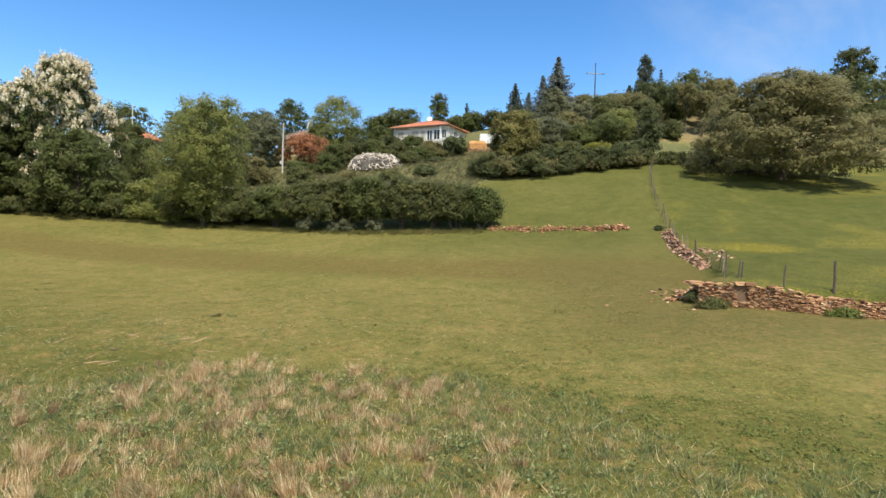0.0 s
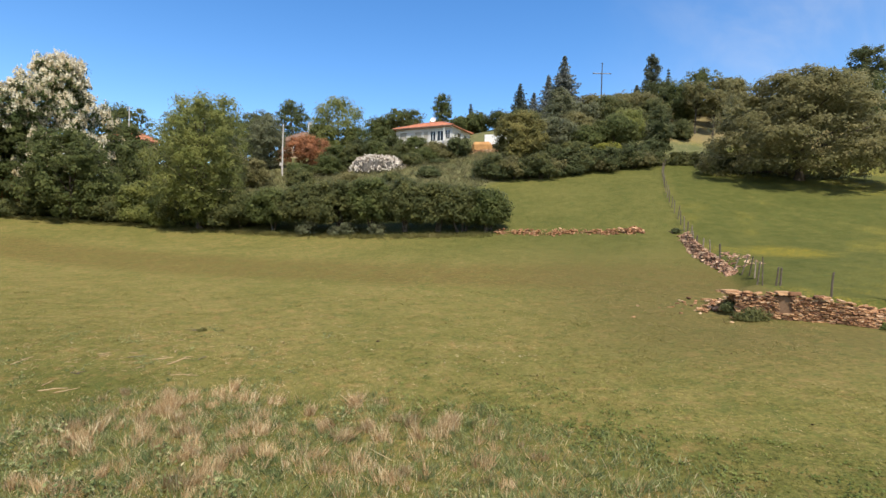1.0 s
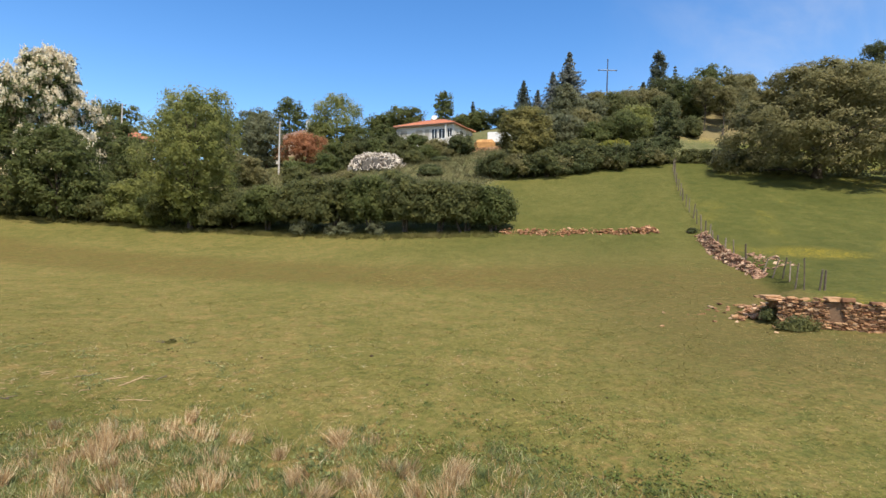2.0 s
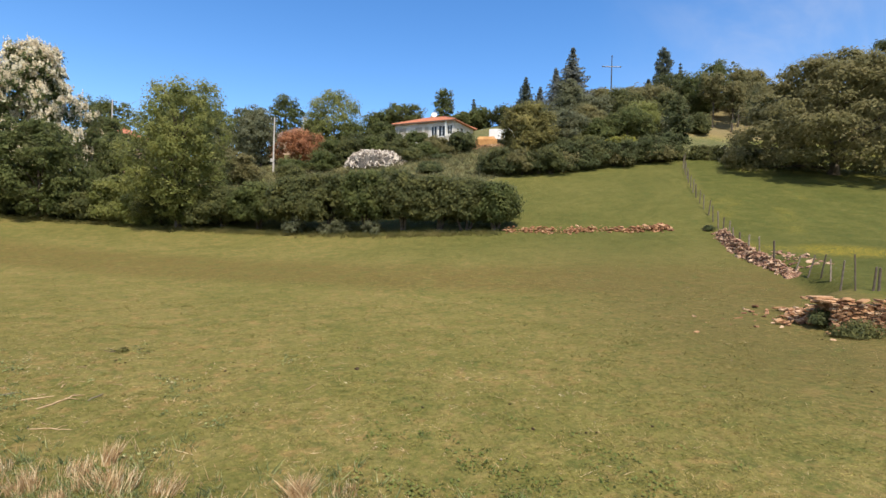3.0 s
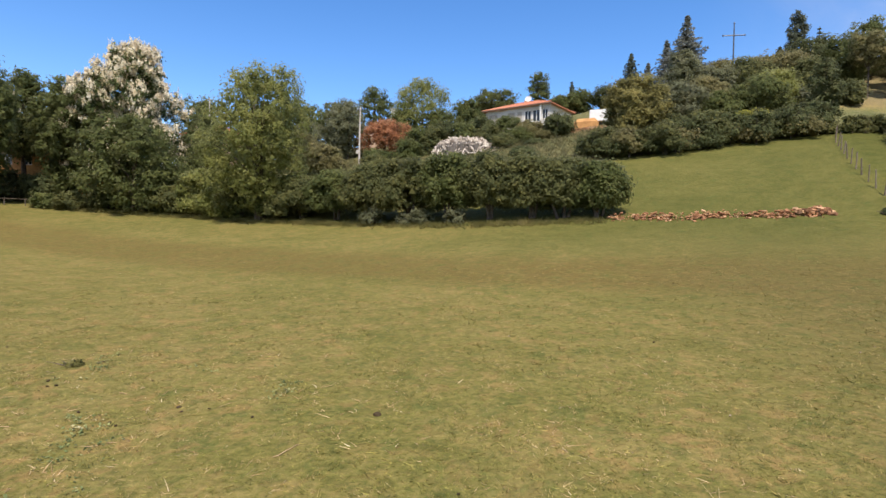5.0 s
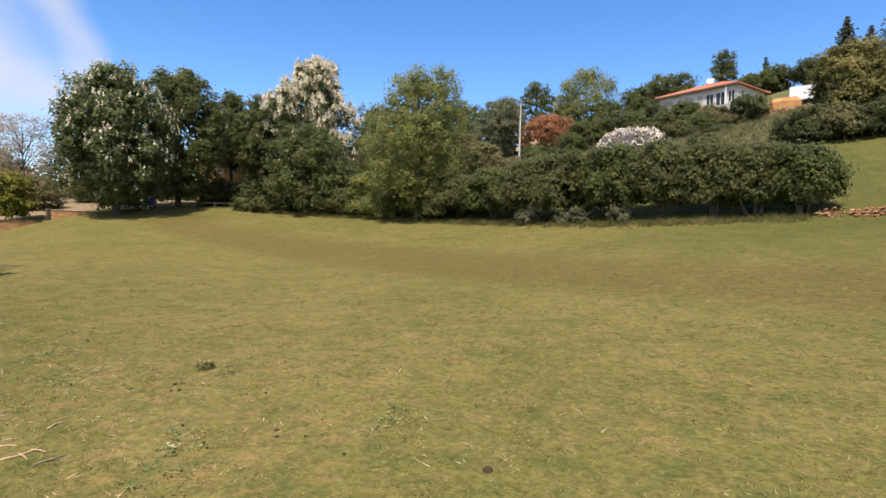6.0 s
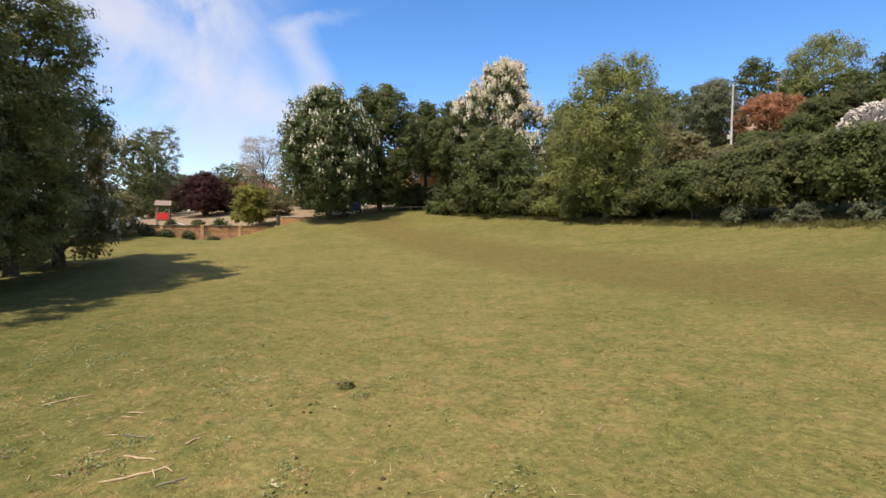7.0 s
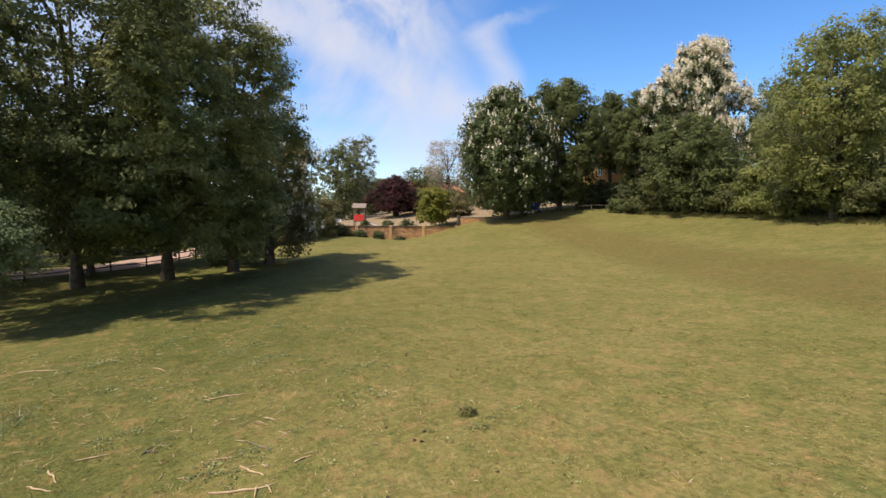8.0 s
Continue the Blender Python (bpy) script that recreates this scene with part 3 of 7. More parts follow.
def leaves(rng, at, out, size, long=1.5, corners=4):
    """A bent leaf of four corners, or a plain one of three, at each place, its face towards out."""
    n = len(at)
    nrm = unit(out)
    t = unit(np.cross(nrm, unit(rng.normal(size=(n, 3)))))
    b = np.cross(nrm, t)
    s = (size * rng.uniform(0.6, 1.4, n))[:, None]
    if corners == 3:
        v = np.stack([at + t * s * long * 0.6, at - t * s * long * 0.4 - b * s * 0.55, at - t * s * long * 0.4 + b * s * 0.55], 1)
        return v.reshape(-1, 3), np.arange(3 * n).reshape(-1, 3)
    lift = nrm * s * rng.uniform(-0.25, 0.25, (n, 1))
    v = np.stack([at - t * s * long / 2, at - b * s * 0.5 + lift, at + t * s * long / 2, at + b * s * 0.5 + lift], 1)
    return v.reshape(-1, 3), np.arange(4 * n).reshape(-1, 4)


PROFILES = {
    "round": lambda h: np.sqrt(np.clip(1 - (2 * h - 1) ** 2, 0, 1)) ** 0.85,
    "dome": lambda h: np.sqrt(np.clip(1 - h**2.2, 0, 1)) * np.clip(0.72 + 1.6 * h, 0, 1),
    "broad": lambda h: np.sqrt(np.clip(1 - h**1.9, 0, 1)) * np.clip(0.86 + h, 0, 1),
    "cone": lambda h: np.clip(1 - h, 0, 1) ** 0.6 * np.clip(0.75 + 2 * h, 0, 1) + 0.03,
    "spire": lambda h: np.clip(1 - h, 0, 1) ** 0.95 + 0.02,
    "bell": lambda h: np.sqrt(np.clip(1 - h**2, 0, 1)) * np.clip(0.8 + h, 0, 1),
    "column": lambda h: np.clip(np.sin(np.pi * np.clip(h * 0.93 + 0.06, 0, 1)), 0, 1) ** 0.5,
    "vase": lambda h: np.sqrt(np.clip(1 - (1.55 * h - 0.72) ** 2, 0.02, 1)) * np.clip(0.45 + 1.5 * h, 0, 1),
}


def crown_points(rng, w, d, z0, z1, profile, clumps, per, spread, lobes=14, gap=0.0, flat=1.0, layer=0.0):
    """Leaf places and facings: rounded boughs over the outline, leafy on their upper and outer sides."""
    prof = PROFILES[profile]
    lobes = int(lobes * 1.9)
    fine = (14 / lobes) ** 0.36
    lh = np.clip((np.arange(lobes) + rng.uniform(0.1, 0.9, lobes)) / lobes, 0.03, 0.98)
    la = np.arange(lobes) * 2.4 + rng.uniform(-0.6, 0.6, lobes)
    lr = prof(lh) * rng.uniform(0.84, 1.10, lobes)
    half = (0.20 + 0.26 * lr) * fine * rng.uniform(0.7, 1.3, lobes)
    reach = np.clip(lr - half * 0.95, 0.0, 1) * np.where(rng.uniform(size=lobes) < 0.15, 0.45, 1.0)
    lobe_c = np.stack([np.cos(la) * reach * w / 2, np.sin(la) * reach * d / 2, z0 + lh * (z1 - z0)], 1)
    span = min((z1 - z0) * 0.30, (w + d) * 0.16) * fine * flat
    lobe_r = np.stack([half * w / 2, half * d / 2, np.full(lobes, span) * rng.uniform(0.8, 1.2, lobes)], 1)
    lobe_r[:, 2] = np.minimum(lobe_r[:, 2], np.maximum(z1 - lobe_c[:, 2], span * 0.25))
    lobe_r[:, 2] = np.minimum(lobe_r[:, 2], np.maximum(lobe_c[:, 2] - z0, 0.0) + span * 0.3)
    weight = lobe_r[:, 0] * np.maximum(lobe_r[:, 2], 0.3 * lobe_r[:, 0])
    if gap:
        weight = weight * np.where(rng.uniform(size=lobes) < gap * (0.2 + 1.4 * lh), 0.08, 1.0)
    k = rng.choice(lobes, clumps, p=weight / weight.sum())
    away = unit(lobe_c[k] * (1, 1, 0) + 1e-6)
    u = unit(rng.normal(size=(clumps, 3)) + away * 0.45 + (0, 0, 0.42))
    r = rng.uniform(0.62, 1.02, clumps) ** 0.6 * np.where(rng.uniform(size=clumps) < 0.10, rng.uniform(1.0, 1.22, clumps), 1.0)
    c = lobe_c[k] + u * lobe_r[k] * r[:, None]
    face = unit(u * 0.9 + away * 0.15 + (0, 0, 0.3))
    off = np.clip(rng.normal(size=(len(c) * per, 3)), -1.8, 1.8)
    p = np.repeat(c, per, 0) + off * (spread, spread, spread * (0.75 - 0.4 * layer)) * np.repeat(rng.uniform(0.5, 1.3, len(c)), per)[:, None]
    o = unit(np.repeat(face, per, 0) * 0.8 + off * 0.25 + (0, 0, 0.1 + 0.5 * layer) + rng.normal(size=p.shape) * 0.36)
    return p, o, c, face, lobe_c


def trunk_mesh(rng, h, r, lobe_c, z_split, limbs=7, lean=0.3, stems=1):
    pieces = []
    for s in range(stems):
        off = rng.normal(size=2) * (0.5 if stems > 1 else 0)
        zs = np.linspace(-0.4, h * 0.82, 9)
        p = np.stack([off[0] * (0.3 + zs / h) + np.sin(zs * 0.5 + s) * lean * 0.35, off[1] * (0.3 + zs / h) + np.cos(zs * 0.4 + s) * lean * 0.3, zs], 1)
        rad = r * (1 - 0.85 * np.clip(zs / (h * 0.85), 0, 1)) * (1 + 0.5 * np.exp(-np.maximum(zs, 0) * 2.0))
        pieces.append(tube(p, rad, 8))
    order = rng.permutation(len(lobe_c))[:limbs]
    for i in order:
        e = lobe_c[i]
        z = float(np.clip(e[2] * rng.uniform(0.45, 0.75), z_split, h * 0.75))
        q = np.linspace(0, 1, 6)[:, None]
        a = np.array([np.sin(z * 0.5) * lean * 0.35, np.cos(z * 0.4) * lean * 0.3, z])
        p = a + (e - a) * q + np.stack([0 * q[:, 0], 0 * q[:, 0], np.sin(q[:, 0] * np.pi) * (0.10 * h) * 0.4], 1)
        pieces.append(tube(p, r * 0.42 * (1 - 0.8 * q[:, 0]), 5))
    return joined(pieces)


DETAIL = 1.4


def tree(name, label, x, y, top, w, mat, profile="round", base=0.18, leaf=0.28, clumps=300, per=22, spread=0.45, seed=1, lobes=14,
         trunk_r=None, depth=None, gap=0.0, blossom=0, group="", category="tree", stems=1, sink=0.15, limbs=7, core=0.3, near=False, flat=1.0, shift=(0.0, 0.0), layer=0.12):
    """A tree or shrub: a tapered trunk with limbs and a crown of separate leaves."""
    rng = np.random.default_rng(seed)
    at = spot(x, y, -sink)
    h = top - at.z
    ob = thing(name, label, category, Matrix.Translation(at), group)
    d = depth or w
    corners = 4 if near is True else 3
    if not near:
        leaf, per, clumps, spread = leaf * 0.73, int(per * 1.45), int(clumps * DETAIL / 1.45), spread * 0.8
    p, o, c, face, lobe_c = crown_points(rng, w, d, h * base, h, profile, clumps, per, spread, lobes, gap, flat, layer)
    drift = np.array([*shift, 0.0])
    p, c, lobe_c = p + drift, c + drift, lobe_c + drift
    pieces = [leaves(rng, p, o, leaf, 1.5, corners)]
    if core:
        n = int(clumps * per * core * 0.25)
        k = rng.integers(0, len(lobe_c), n)
        q = drift + (lobe_c[k] - drift) * (rng.uniform(0.35, 0.95, (n, 1)) * (1, 1, 0) + (0, 0, 1)) + rng.normal(size=(n, 3)) * np.array([w, d, h * (1 - base)]) * (0.05, 0.05, 0.05)
        q[:, 2] = np.clip(q[:, 2], h * base, h * 0.90)
        pieces.append(leaves(rng, q, rng.normal(size=(n, 3)) + (0, 0, 0.3), leaf * (1.3 if near else 2.2), 1.2, corners))
    v, f = joined(pieces)
    v[:, 2] = np.maximum(v[:, 2], 0.05)
    tv, tf = trunk_mesh(rng, h, trunk_r or max(0.06, h * 0.022), lobe_c, h * base * 0.8, limbs, 0.3, stems)
    part("trunk", np_mesh("trunk", tv, tf, True), BARK, ob)
    part("crown", np_mesh("crown", v, f), mat, ob)
    if blossom:
        high = c[:, 2] / h + 0.8 * face[:, 2] + np.hypot(c[:, 0], c[:, 1]) / w + rng.uniform(0, 0.9, len(c))
        sel = np.argsort(-high)[: int(len(c) * 0.8)]
        k = rng.choice(sel, blossom)
        s = c[k] + face[k] * spread * rng.uniform(0.5, 1.2, (blossom, 1)) + rng.normal(size=(blossom, 3)) * spread * 0.55
        n = 5
        q = np.repeat(s, n, 0) + np.tile(np.linspace(0, 0.5, n), blossom)[:, None] * (0, 0, 1) + rng.normal(size=(blossom * n, 3)) * 0.04
        wd = np.tile(np.linspace(0.30, 0.12, n), blossom)
        bv, bf = leaves(rng, q, rng.normal(size=q.shape) + (0.0, 0, 0.3), wd, 1.1)
        part("blossom", np_mesh("blossom", bv, bf), BLOSSOM, ob, "upright creamy white flower candles")
    return ob


def conifer(name, label, x, y, top, w, mat, seed=1, tiers=16, leaf=0.28, per=14, group="", droop=0.25):
    """A spire with whorls of boughs, each a tapered stem with needle tufts."""
    rng = np.random.default_rng(seed)
    at = spot(x, y, -0.2)
    h = top - at.z
    ob = thing(name, label, "tree", Matrix.Translation(at), group)
    places, outs, wood = [], [], [tube([(0, 0, -0.5), (0.03, 0, h * 0.5), (0, 0.02, h)], [h * 0.02, h * 0.012, 0.02], 6)]
    tiers, per, leaf = int(tiers * 1.5), max(6, int(per * 0.8)), leaf * 0.8
    for i in range(tiers):
        t = (i + 0.3) / tiers
        zt, reach = h * (0.08 + 0.92 * t), w / 2 * (1 - t) ** 0.9 * rng.uniform(0.75, 1.1) + 0.06
        n = max(4, int(9 * (1 - t) + 4))
        for k in range(n):
            a = k / n * 2 * math.pi + i * 0.7 + rng.uniform(-0.25, 0.25)
            r = reach * rng.uniform(0.55, 1.2)
            s = np.linspace(0.12, 1, max(3, int(r / 0.35)))
            p = np.stack([np.cos(a) * r * s, np.sin(a) * r * s, zt - droop * r * s**1.5 + 0.10 * r * s**4], 1)
            wood.append(tube(p, 0.045 * (1.1 - s), 4))
            q = np.repeat(p, per, 0) + rng.normal(size=(len(p) * per, 3)) * (0.13, 0.13, 0.10) * (1.15 - 0.75 * t)
            places.append(q)
            outs.append(rng.normal(size=q.shape) * 0.5 + (np.cos(a) * 0.4, np.sin(a) * 0.4, 0.8))
    p, o = np.concatenate(places), np.concatenate(outs)
    v, f = leaves(rng, p, o, leaf * 0.8, 2.4, 3)
    tv, tf = joined(wood)
    part("trunk", np_mesh("trunk", tv, tf), BARK, ob)
    part("crown", np_mesh("crown", v, f), mat, ob)
    return ob


# ---- hedgerow along the top of the field ----
for i, (x, y, top, w, m) in enumerate((
        (-25.6, 68.6, 10.0, 8.0, LEAF_HEDGE), (-21.0, 66.6, 10.4, 7.6, LEAF_GREEN), (-16.8, 65.2, 10.9, 7.4, LEAF_HEDGE), (-12.7, 64.0, 11.2, 7.4, LEAF_HEDGE),
        (-8.8, 63.0, 11.5, 7.0, LEAF_GREEN), (-5.1, 62.1, 11.4, 7.0, LEAF_HEDGE), (-1.6, 61.2, 11.0, 6.4, LEAF_HEDGE), (1.2, 60.3, 10.7, 5.4, LEAF_HEDGE), (3.8, 59.4, 10.3, 4.6, LEAF_GREEN))):
    tree("hedge_shrub", "dense dark green hawthorn shrub of the field hedge", x, y, top, w, m, "dome", 0.25, 0.23, 460, 22, 0.40, 100 + i, 22,
         0.12, w * 0.8, 0, 0, "field hedge", "shrub", 5)
for i, (x, y, s) in enumerate(((-16.1, 63.5, 1.6), (-11.3, 62.3, 1.3), (-8.2, 61.6, 1.2), (-13.0, 62.7, 0.9))):
    tree("sage_shrub", "small dusty grey-green shrub at the foot of the hedge", x, y, float(height(x, y)) + s, s * 2.0, LEAF_GREY, "dome", 0.05, 0.14, 60, 18, 0.2, 130 + i, 6, 0.03, None, 0, 0, "", "shrub")

# ---- trees at the west end of the hedge ----
tree("ash_tree", "tall airy yellow-green ash tree above the hedge", -30.4, 67.9, 21.5, 12.6, LEAF_ASH, "round", 0.10, 0.22, 980, 22, 0.5, 201, 30, 0.34, 12, 0.0, 0, "", "tree", 2, 0.15, 12, 0.3, False, 1.0, (0.0, 0.0), 0.1)
tree("maple_tree", "dense round dark green field maple beside the hedge", -49.5, 72.5, 18.0, 14.0, LEAF_GREEN, "dome", 0.06, 0.30, 620, 22, 0.5, 202, 18, 0.3, 12)
tree("hazel_shrub", "light green hazel scrub between taller trees", -39.5, 72.4, 11.4, 8.0, LEAF_ASH, "dome", 0.06, 0.26, 300, 22, 0.42, 203, 12, 0.12, None, 0, 0, "", "shrub", 4)
tree("hazel_shrub", "green hazel scrub under the ash tree", -36.0, 70.4, 9.4, 6.0, LEAF_ASH, "dome", 0.04, 0.25, 220, 22, 0.4, 204, 10, 0.1, None, 0, 0, "", "shrub", 4)
tree("elder_shrub", "dark elder scrub under the ash tree", -27.6, 69.4, 9.6, 7.0, LEAF_HEDGE, "dome", 0.04, 0.25, 260, 22, 0.42, 205, 10, 0.1, None, 0, 0, "", "shrub", 4)
tree("elder_shrub", "dark elder scrub below the maple", -44.0, 72.6, 9.4, 7.0, LEAF_HEDGE, "dome", 0.04, 0.25, 220, 22, 0.42, 206, 10, 0.1, None, 0, 0, "", "shrub", 4)
for i, (x, y, top, w, m) in enumerate(((-30.2, 68.9, 9.8, 6.5, LEAF_GREEN), (-33.8, 70.2, 10.2, 6.5, LEAF_HEDGE), (-37.6, 71.6, 9.4, 6.0, LEAF_ASH), (-41.6, 72.6, 10.6, 6.5, LEAF_GREEN), (-46.0, 73.4, 9.6, 6.5, LEAF_GREEN), (-53.5, 73.6, 9.4, 6.0, LEAF_HEDGE))):
    tree("hedge_shrub", "mixed green shrub where the hedge runs on under the trees", x, y, top, w, m, "dome", 0.16, 0.24, 240, 22, 0.4, 140 + i, 14, 0.1, w * 0.8, 0, 0, "field hedge", "shrub", 4)
tree("horse_chestnut", "tall conical horse chestnut covered in white blossom", -60.2, 84.5, 30.6, 17.4, LEAF_CHESTNUT, "bell", 0.08, 0.32, 900, 22, 0.55, 207, 40, 0.5, None, 0, 10500)
tree("background_tree", "dark green broadleaf tree behind the village gardens", -64.5, 108, 29.5, 11.5, LEAF_GREEN, "round", 0.15, 0.34, 260, 20, 0.5, 208)
tree("background_tree", "green broadleaf tree behind the ash", -46, 112, 29.0, 14, LEAF_GREEN, "round", 0.15, 0.34, 320, 20, 0.55, 209)

for i, (x, y, top, w, m) in enumerate(((-72, 118, 31.5, 10, LEAF_GREEN), (-57, 116, 30.0, 10, LEAF_GREEN), (-52, 108, 27.0, 9, LEAF_HEDGE), (-41, 118, 31.0, 8, LEAF_GREY), (-39.5, 112, 28.5, 6, LEAF_HEDGE))):
    tree("background_tree", "green broadleaf tree on the skyline behind the gardens", x, y, top, w, m, "round", 0.06, 0.32, 200, 20, 0.5, 710 + i, 12)
conifer("dark_fir", "slim dark blue-green fir on the skyline", -70.7, 111.6, 27.6, 3.0, LEAF_CONIFER, 716, 9, 0.28, 9)

# ---- gardens on the slope round the villa ----
tree("copper_shrub", "rounded copper-red leaved tree near the utility pole", -25.9, 101, 22.8, 11.2, LEAF_COPPER, "dome", 0.08, 0.24, 330, 22, 0.36, 211, 14)
tree("willow_tree", "feathery light yellow-green willow", -22.8, 111, 32.6, 12.5, LEAF_ASH, "dome", 0.03, 0.24, 460, 20, 0.6, 212, 26, 0.25, None, 0.05)
tree("grey_poplar", "grey-green poplar beside the utility pole", -33.0, 101, 26.0, 7.6, LEAF_GREY, "round", 0.1, 0.26, 300, 22, 0.45, 213)
tree("background_tree", "dark green tree behind the copper-leaved one", -35.0, 121, 34.0, 7.5, LEAF_GREEN, "round", 0.1, 0.3, 220, 20, 0.45, 214)
tree("garden_tree", "dark green tree behind the villa", -10.5, 118, 32.0, 9, LEAF_GREEN, "round", 0.1, 0.3, 260, 20, 0.5, 215)
tree("garden_tree", "dark green tree beside the villa roof", -15, 118, 30.2, 8, LEAF_GREEN, "round", 0.1, 0.3, 260, 20, 0.5, 216)
tree("pine_tree", "tall dark pine with a bare lower trunk", -2.6, 130, 38.8, 5.2, LEAF_GREEN, "round", 0.2, 0.26, 200, 20, 0.4, 217)
conifer("fir_tree", "slim dark fir behind the villa", 4.2, 128, 36.2, 3.0, LEAF_CONIFER, 218, 10, 0.26, 10)
for i, (x, y, top, w) in enumerate(((5.5, 122, 32.5, 7), (10.5, 119, 32.2, 7), (2.5, 122, 31.5, 6), (14.5, 113, 31.0, 7))):
    tree("garden_tree", "dark green tree on the skyline beside the villa", x, y, top, w, LEAF_DARK if i % 2 else LEAF_GREEN, "round", 0.08, 0.3, 200, 20, 0.45, 220 + i)
for i, (x, y, top, w, m) in enumerate((
        (-20.0, 98.0, 20.8, 7.0, LEAF_GREEN), (-15.5, 100.5, 22.6, 7.0, LEAF_DARK), (-11.0, 101, 23.2, 6.5, LEAF_DARK), (-6.8, 100.2, 23.0, 6.0, LEAF_GREEN), (-3.2, 99, 22.0, 5.5, LEAF_OAK),
        (-6.6, 95, 19.2, 5.0, LEAF_HEDGE), (-2.0, 94, 18.2, 3.0, LEAF_DARK), (-20.5, 93.5, 18.2, 6.0, LEAF_GREEN), (-25.5, 94, 17.0, 5.0, LEAF_GREEN), (-17.5, 97.2, 21.2, 5.0, LEAF_HEDGE), (-13.2, 98.2, 21.8, 5.0, LEAF_GREEN), (-9.0, 98.0, 21.6, 5.0, LEAF_HEDGE), (-4.6, 96.8, 20.6, 4.5, LEAF_GREEN), (-0.6, 96.6, 20.0, 3.0, LEAF_OAK))):
    tree("garden_shrub", "dark green garden shrub on the slope below the villa", x, y, top, w, m, "dome", 0.05, 0.24, 200, 20, 0.36, 230 + i, 10, 0.08, None, 0, 0, "garden shrubs", "shrub", 3)
tree("dark_cordyline", "dark spiky rounded shrub in front of the villa", 1.0, 96.8, 22.6, 5.0, LEAF_DARK, "round", 0.1, 0.3, 150, 18, 0.4, 245, 10, 0.12, None, 0, 0, "", "shrub", 4)
for i, (x, y, top, w) in enumerate(((-26.5, 113, 27.5, 8), (-19.0, 108, 26.0, 7.5), (-14.0, 110, 26.5, 7))):
    tree("garden_tree", "green tree in the garden beside the willow", x, y, top, w, LEAF_GREEN, "dome", 0.04, 0.28, 180, 20, 0.42, 340 + i, 11)
tree("walnut_tree", "round yellow-green walnut tree at the top of the field", 10.8, 88.5, 25.2, 9.6, LEAF_WALNUT, "dome", 0.06, 0.28, 420, 22, 0.45, 246, 16)

# ---- wooded slope below the hilltop cross ----
conifer("blue_spruce", "tall blue-green spruce on the hillside", 22.8, 115, 43.2, 10.5, LEAF_BLUE, 251, 22, 0.30, 12)
conifer("spruce_tree", "dark pointed spruce on the skyline", 14.7, 122, 39.4, 6.6, LEAF_CONIFER, 252, 15, 0.28, 10)
conifer("spruce_tree", "grey-green spruce beside the taller one", 20.0, 117, 39.8, 6.4, LEAF_BLUE, 253, 16, 0.28, 10)
conifer("spruce_tree", "small spruce on the skyline", 17.6, 121, 37.2, 4.0, LEAF_BLUE, 254, 11, 0.26, 9)
conifer("spruce_tree", "small dark spruce near the hilltop cross", 40.5, 123, 39.8, 3.4, LEAF_CONIFER, 255, 10, 0.30, 10)
conifer("spruce_tree", "small dark spruce by the cypress", 52.2, 135.3, 47.6, 3.0, LEAF_CONIFER, 256, 8, 0.28, 10)
tree("cypress_tree", "dark columnar cypress against the sky", 48.8, 136.7, 51.2, 4.2, LEAF_CONIFER, "column", 0.05, 0.26, 330, 20, 0.35, 257, 16)
tree("weeping_cedar", "soft grey-green weeping cedar on the slope", 19.8, 103, 33.0, 9.0, LEAF_GREY, "cone", 0.05, 0.26, 360, 22, 0.45, 258, 16)
low_slope = ((17.5, 94, 25.5, 8.0, LEAF_GREY), (22.5, 95, 24.5, 7.0, LEAF_GREEN), (27.5, 95.5, 26.6, 8.0, LEAF_GREEN), (14.5, 89, 20.0, 6.0, LEAF_DARK), (19.5, 90.5, 20.8, 6.0, LEAF_HEDGE), (24.5, 90, 20.5, 5.5, LEAF_YELLOW),
        (29.0, 88.5, 20.2, 5.5, LEAF_HEDGE), (24.0, 105, 31.0, 10, LEAF_GREY), (30.0, 108, 32.8, 10, LEAF_HEDGE), (36.5, 112, 34.8, 11, LEAF_OAK), (29.0, 117, 35.4, 10, LEAF_OAK), (36.5, 120, 36.8, 9, LEAF_GREY), (43.0, 115, 38.5, 9, LEAF_DARK))
high_slope = ((31.0, 99, 28.5, 7, LEAF_ASH), (37.5, 106, 32.0, 8, LEAF_HEDGE), (44.5, 108, 36.0, 8, LEAF_GREEN), (49.5, 112, 40.0, 10, LEAF_GREEN), (54.5, 110, 37.5, 8, LEAF_OAK), (36.0, 99, 26.0, 5, LEAF_GREY), (41.0, 100, 27.0, 4.0, LEAF_HEDGE),
        (58.0, 116, 39.5, 8, LEAF_DARK), (54.0, 106, 33.0, 7, LEAF_DARK), (22.0, 99, 27.5, 8, LEAF_OAK), (56.5, 100, 30.5, 10, LEAF_GREY), (64, 106, 35.5, 11, LEAF_GREEN), (73, 108, 38, 11, LEAF_DARK), (82, 106, 38, 12, LEAF_GREEN))
for i, (x, y, top, w, m) in enumerate(low_slope + high_slope):
    tree("hillside_tree", "small broadleaf tree in the overgrown hillside wood", x, y, top, w, m, "dome" if i % 3 else "round", 0.06, 0.30, 230, 20, 0.5, 300 + i, 16, None, None, 0, 0, "hillside wood")
for i, (x, y, top) in enumerate(((44.6, 103, 35.0), (47.2, 101.5, 33.0), (49.5, 104, 36.0))):
    tree("slim_tree", "slim tree with a bare stem and an orange-brown crown", x, y, top, 4.6, LEAF_OAK, "round", 0.5, 0.26, 110, 20, 0.4, 330 + i, 9, 0.16, None, 0.1, 0, "slim trees")
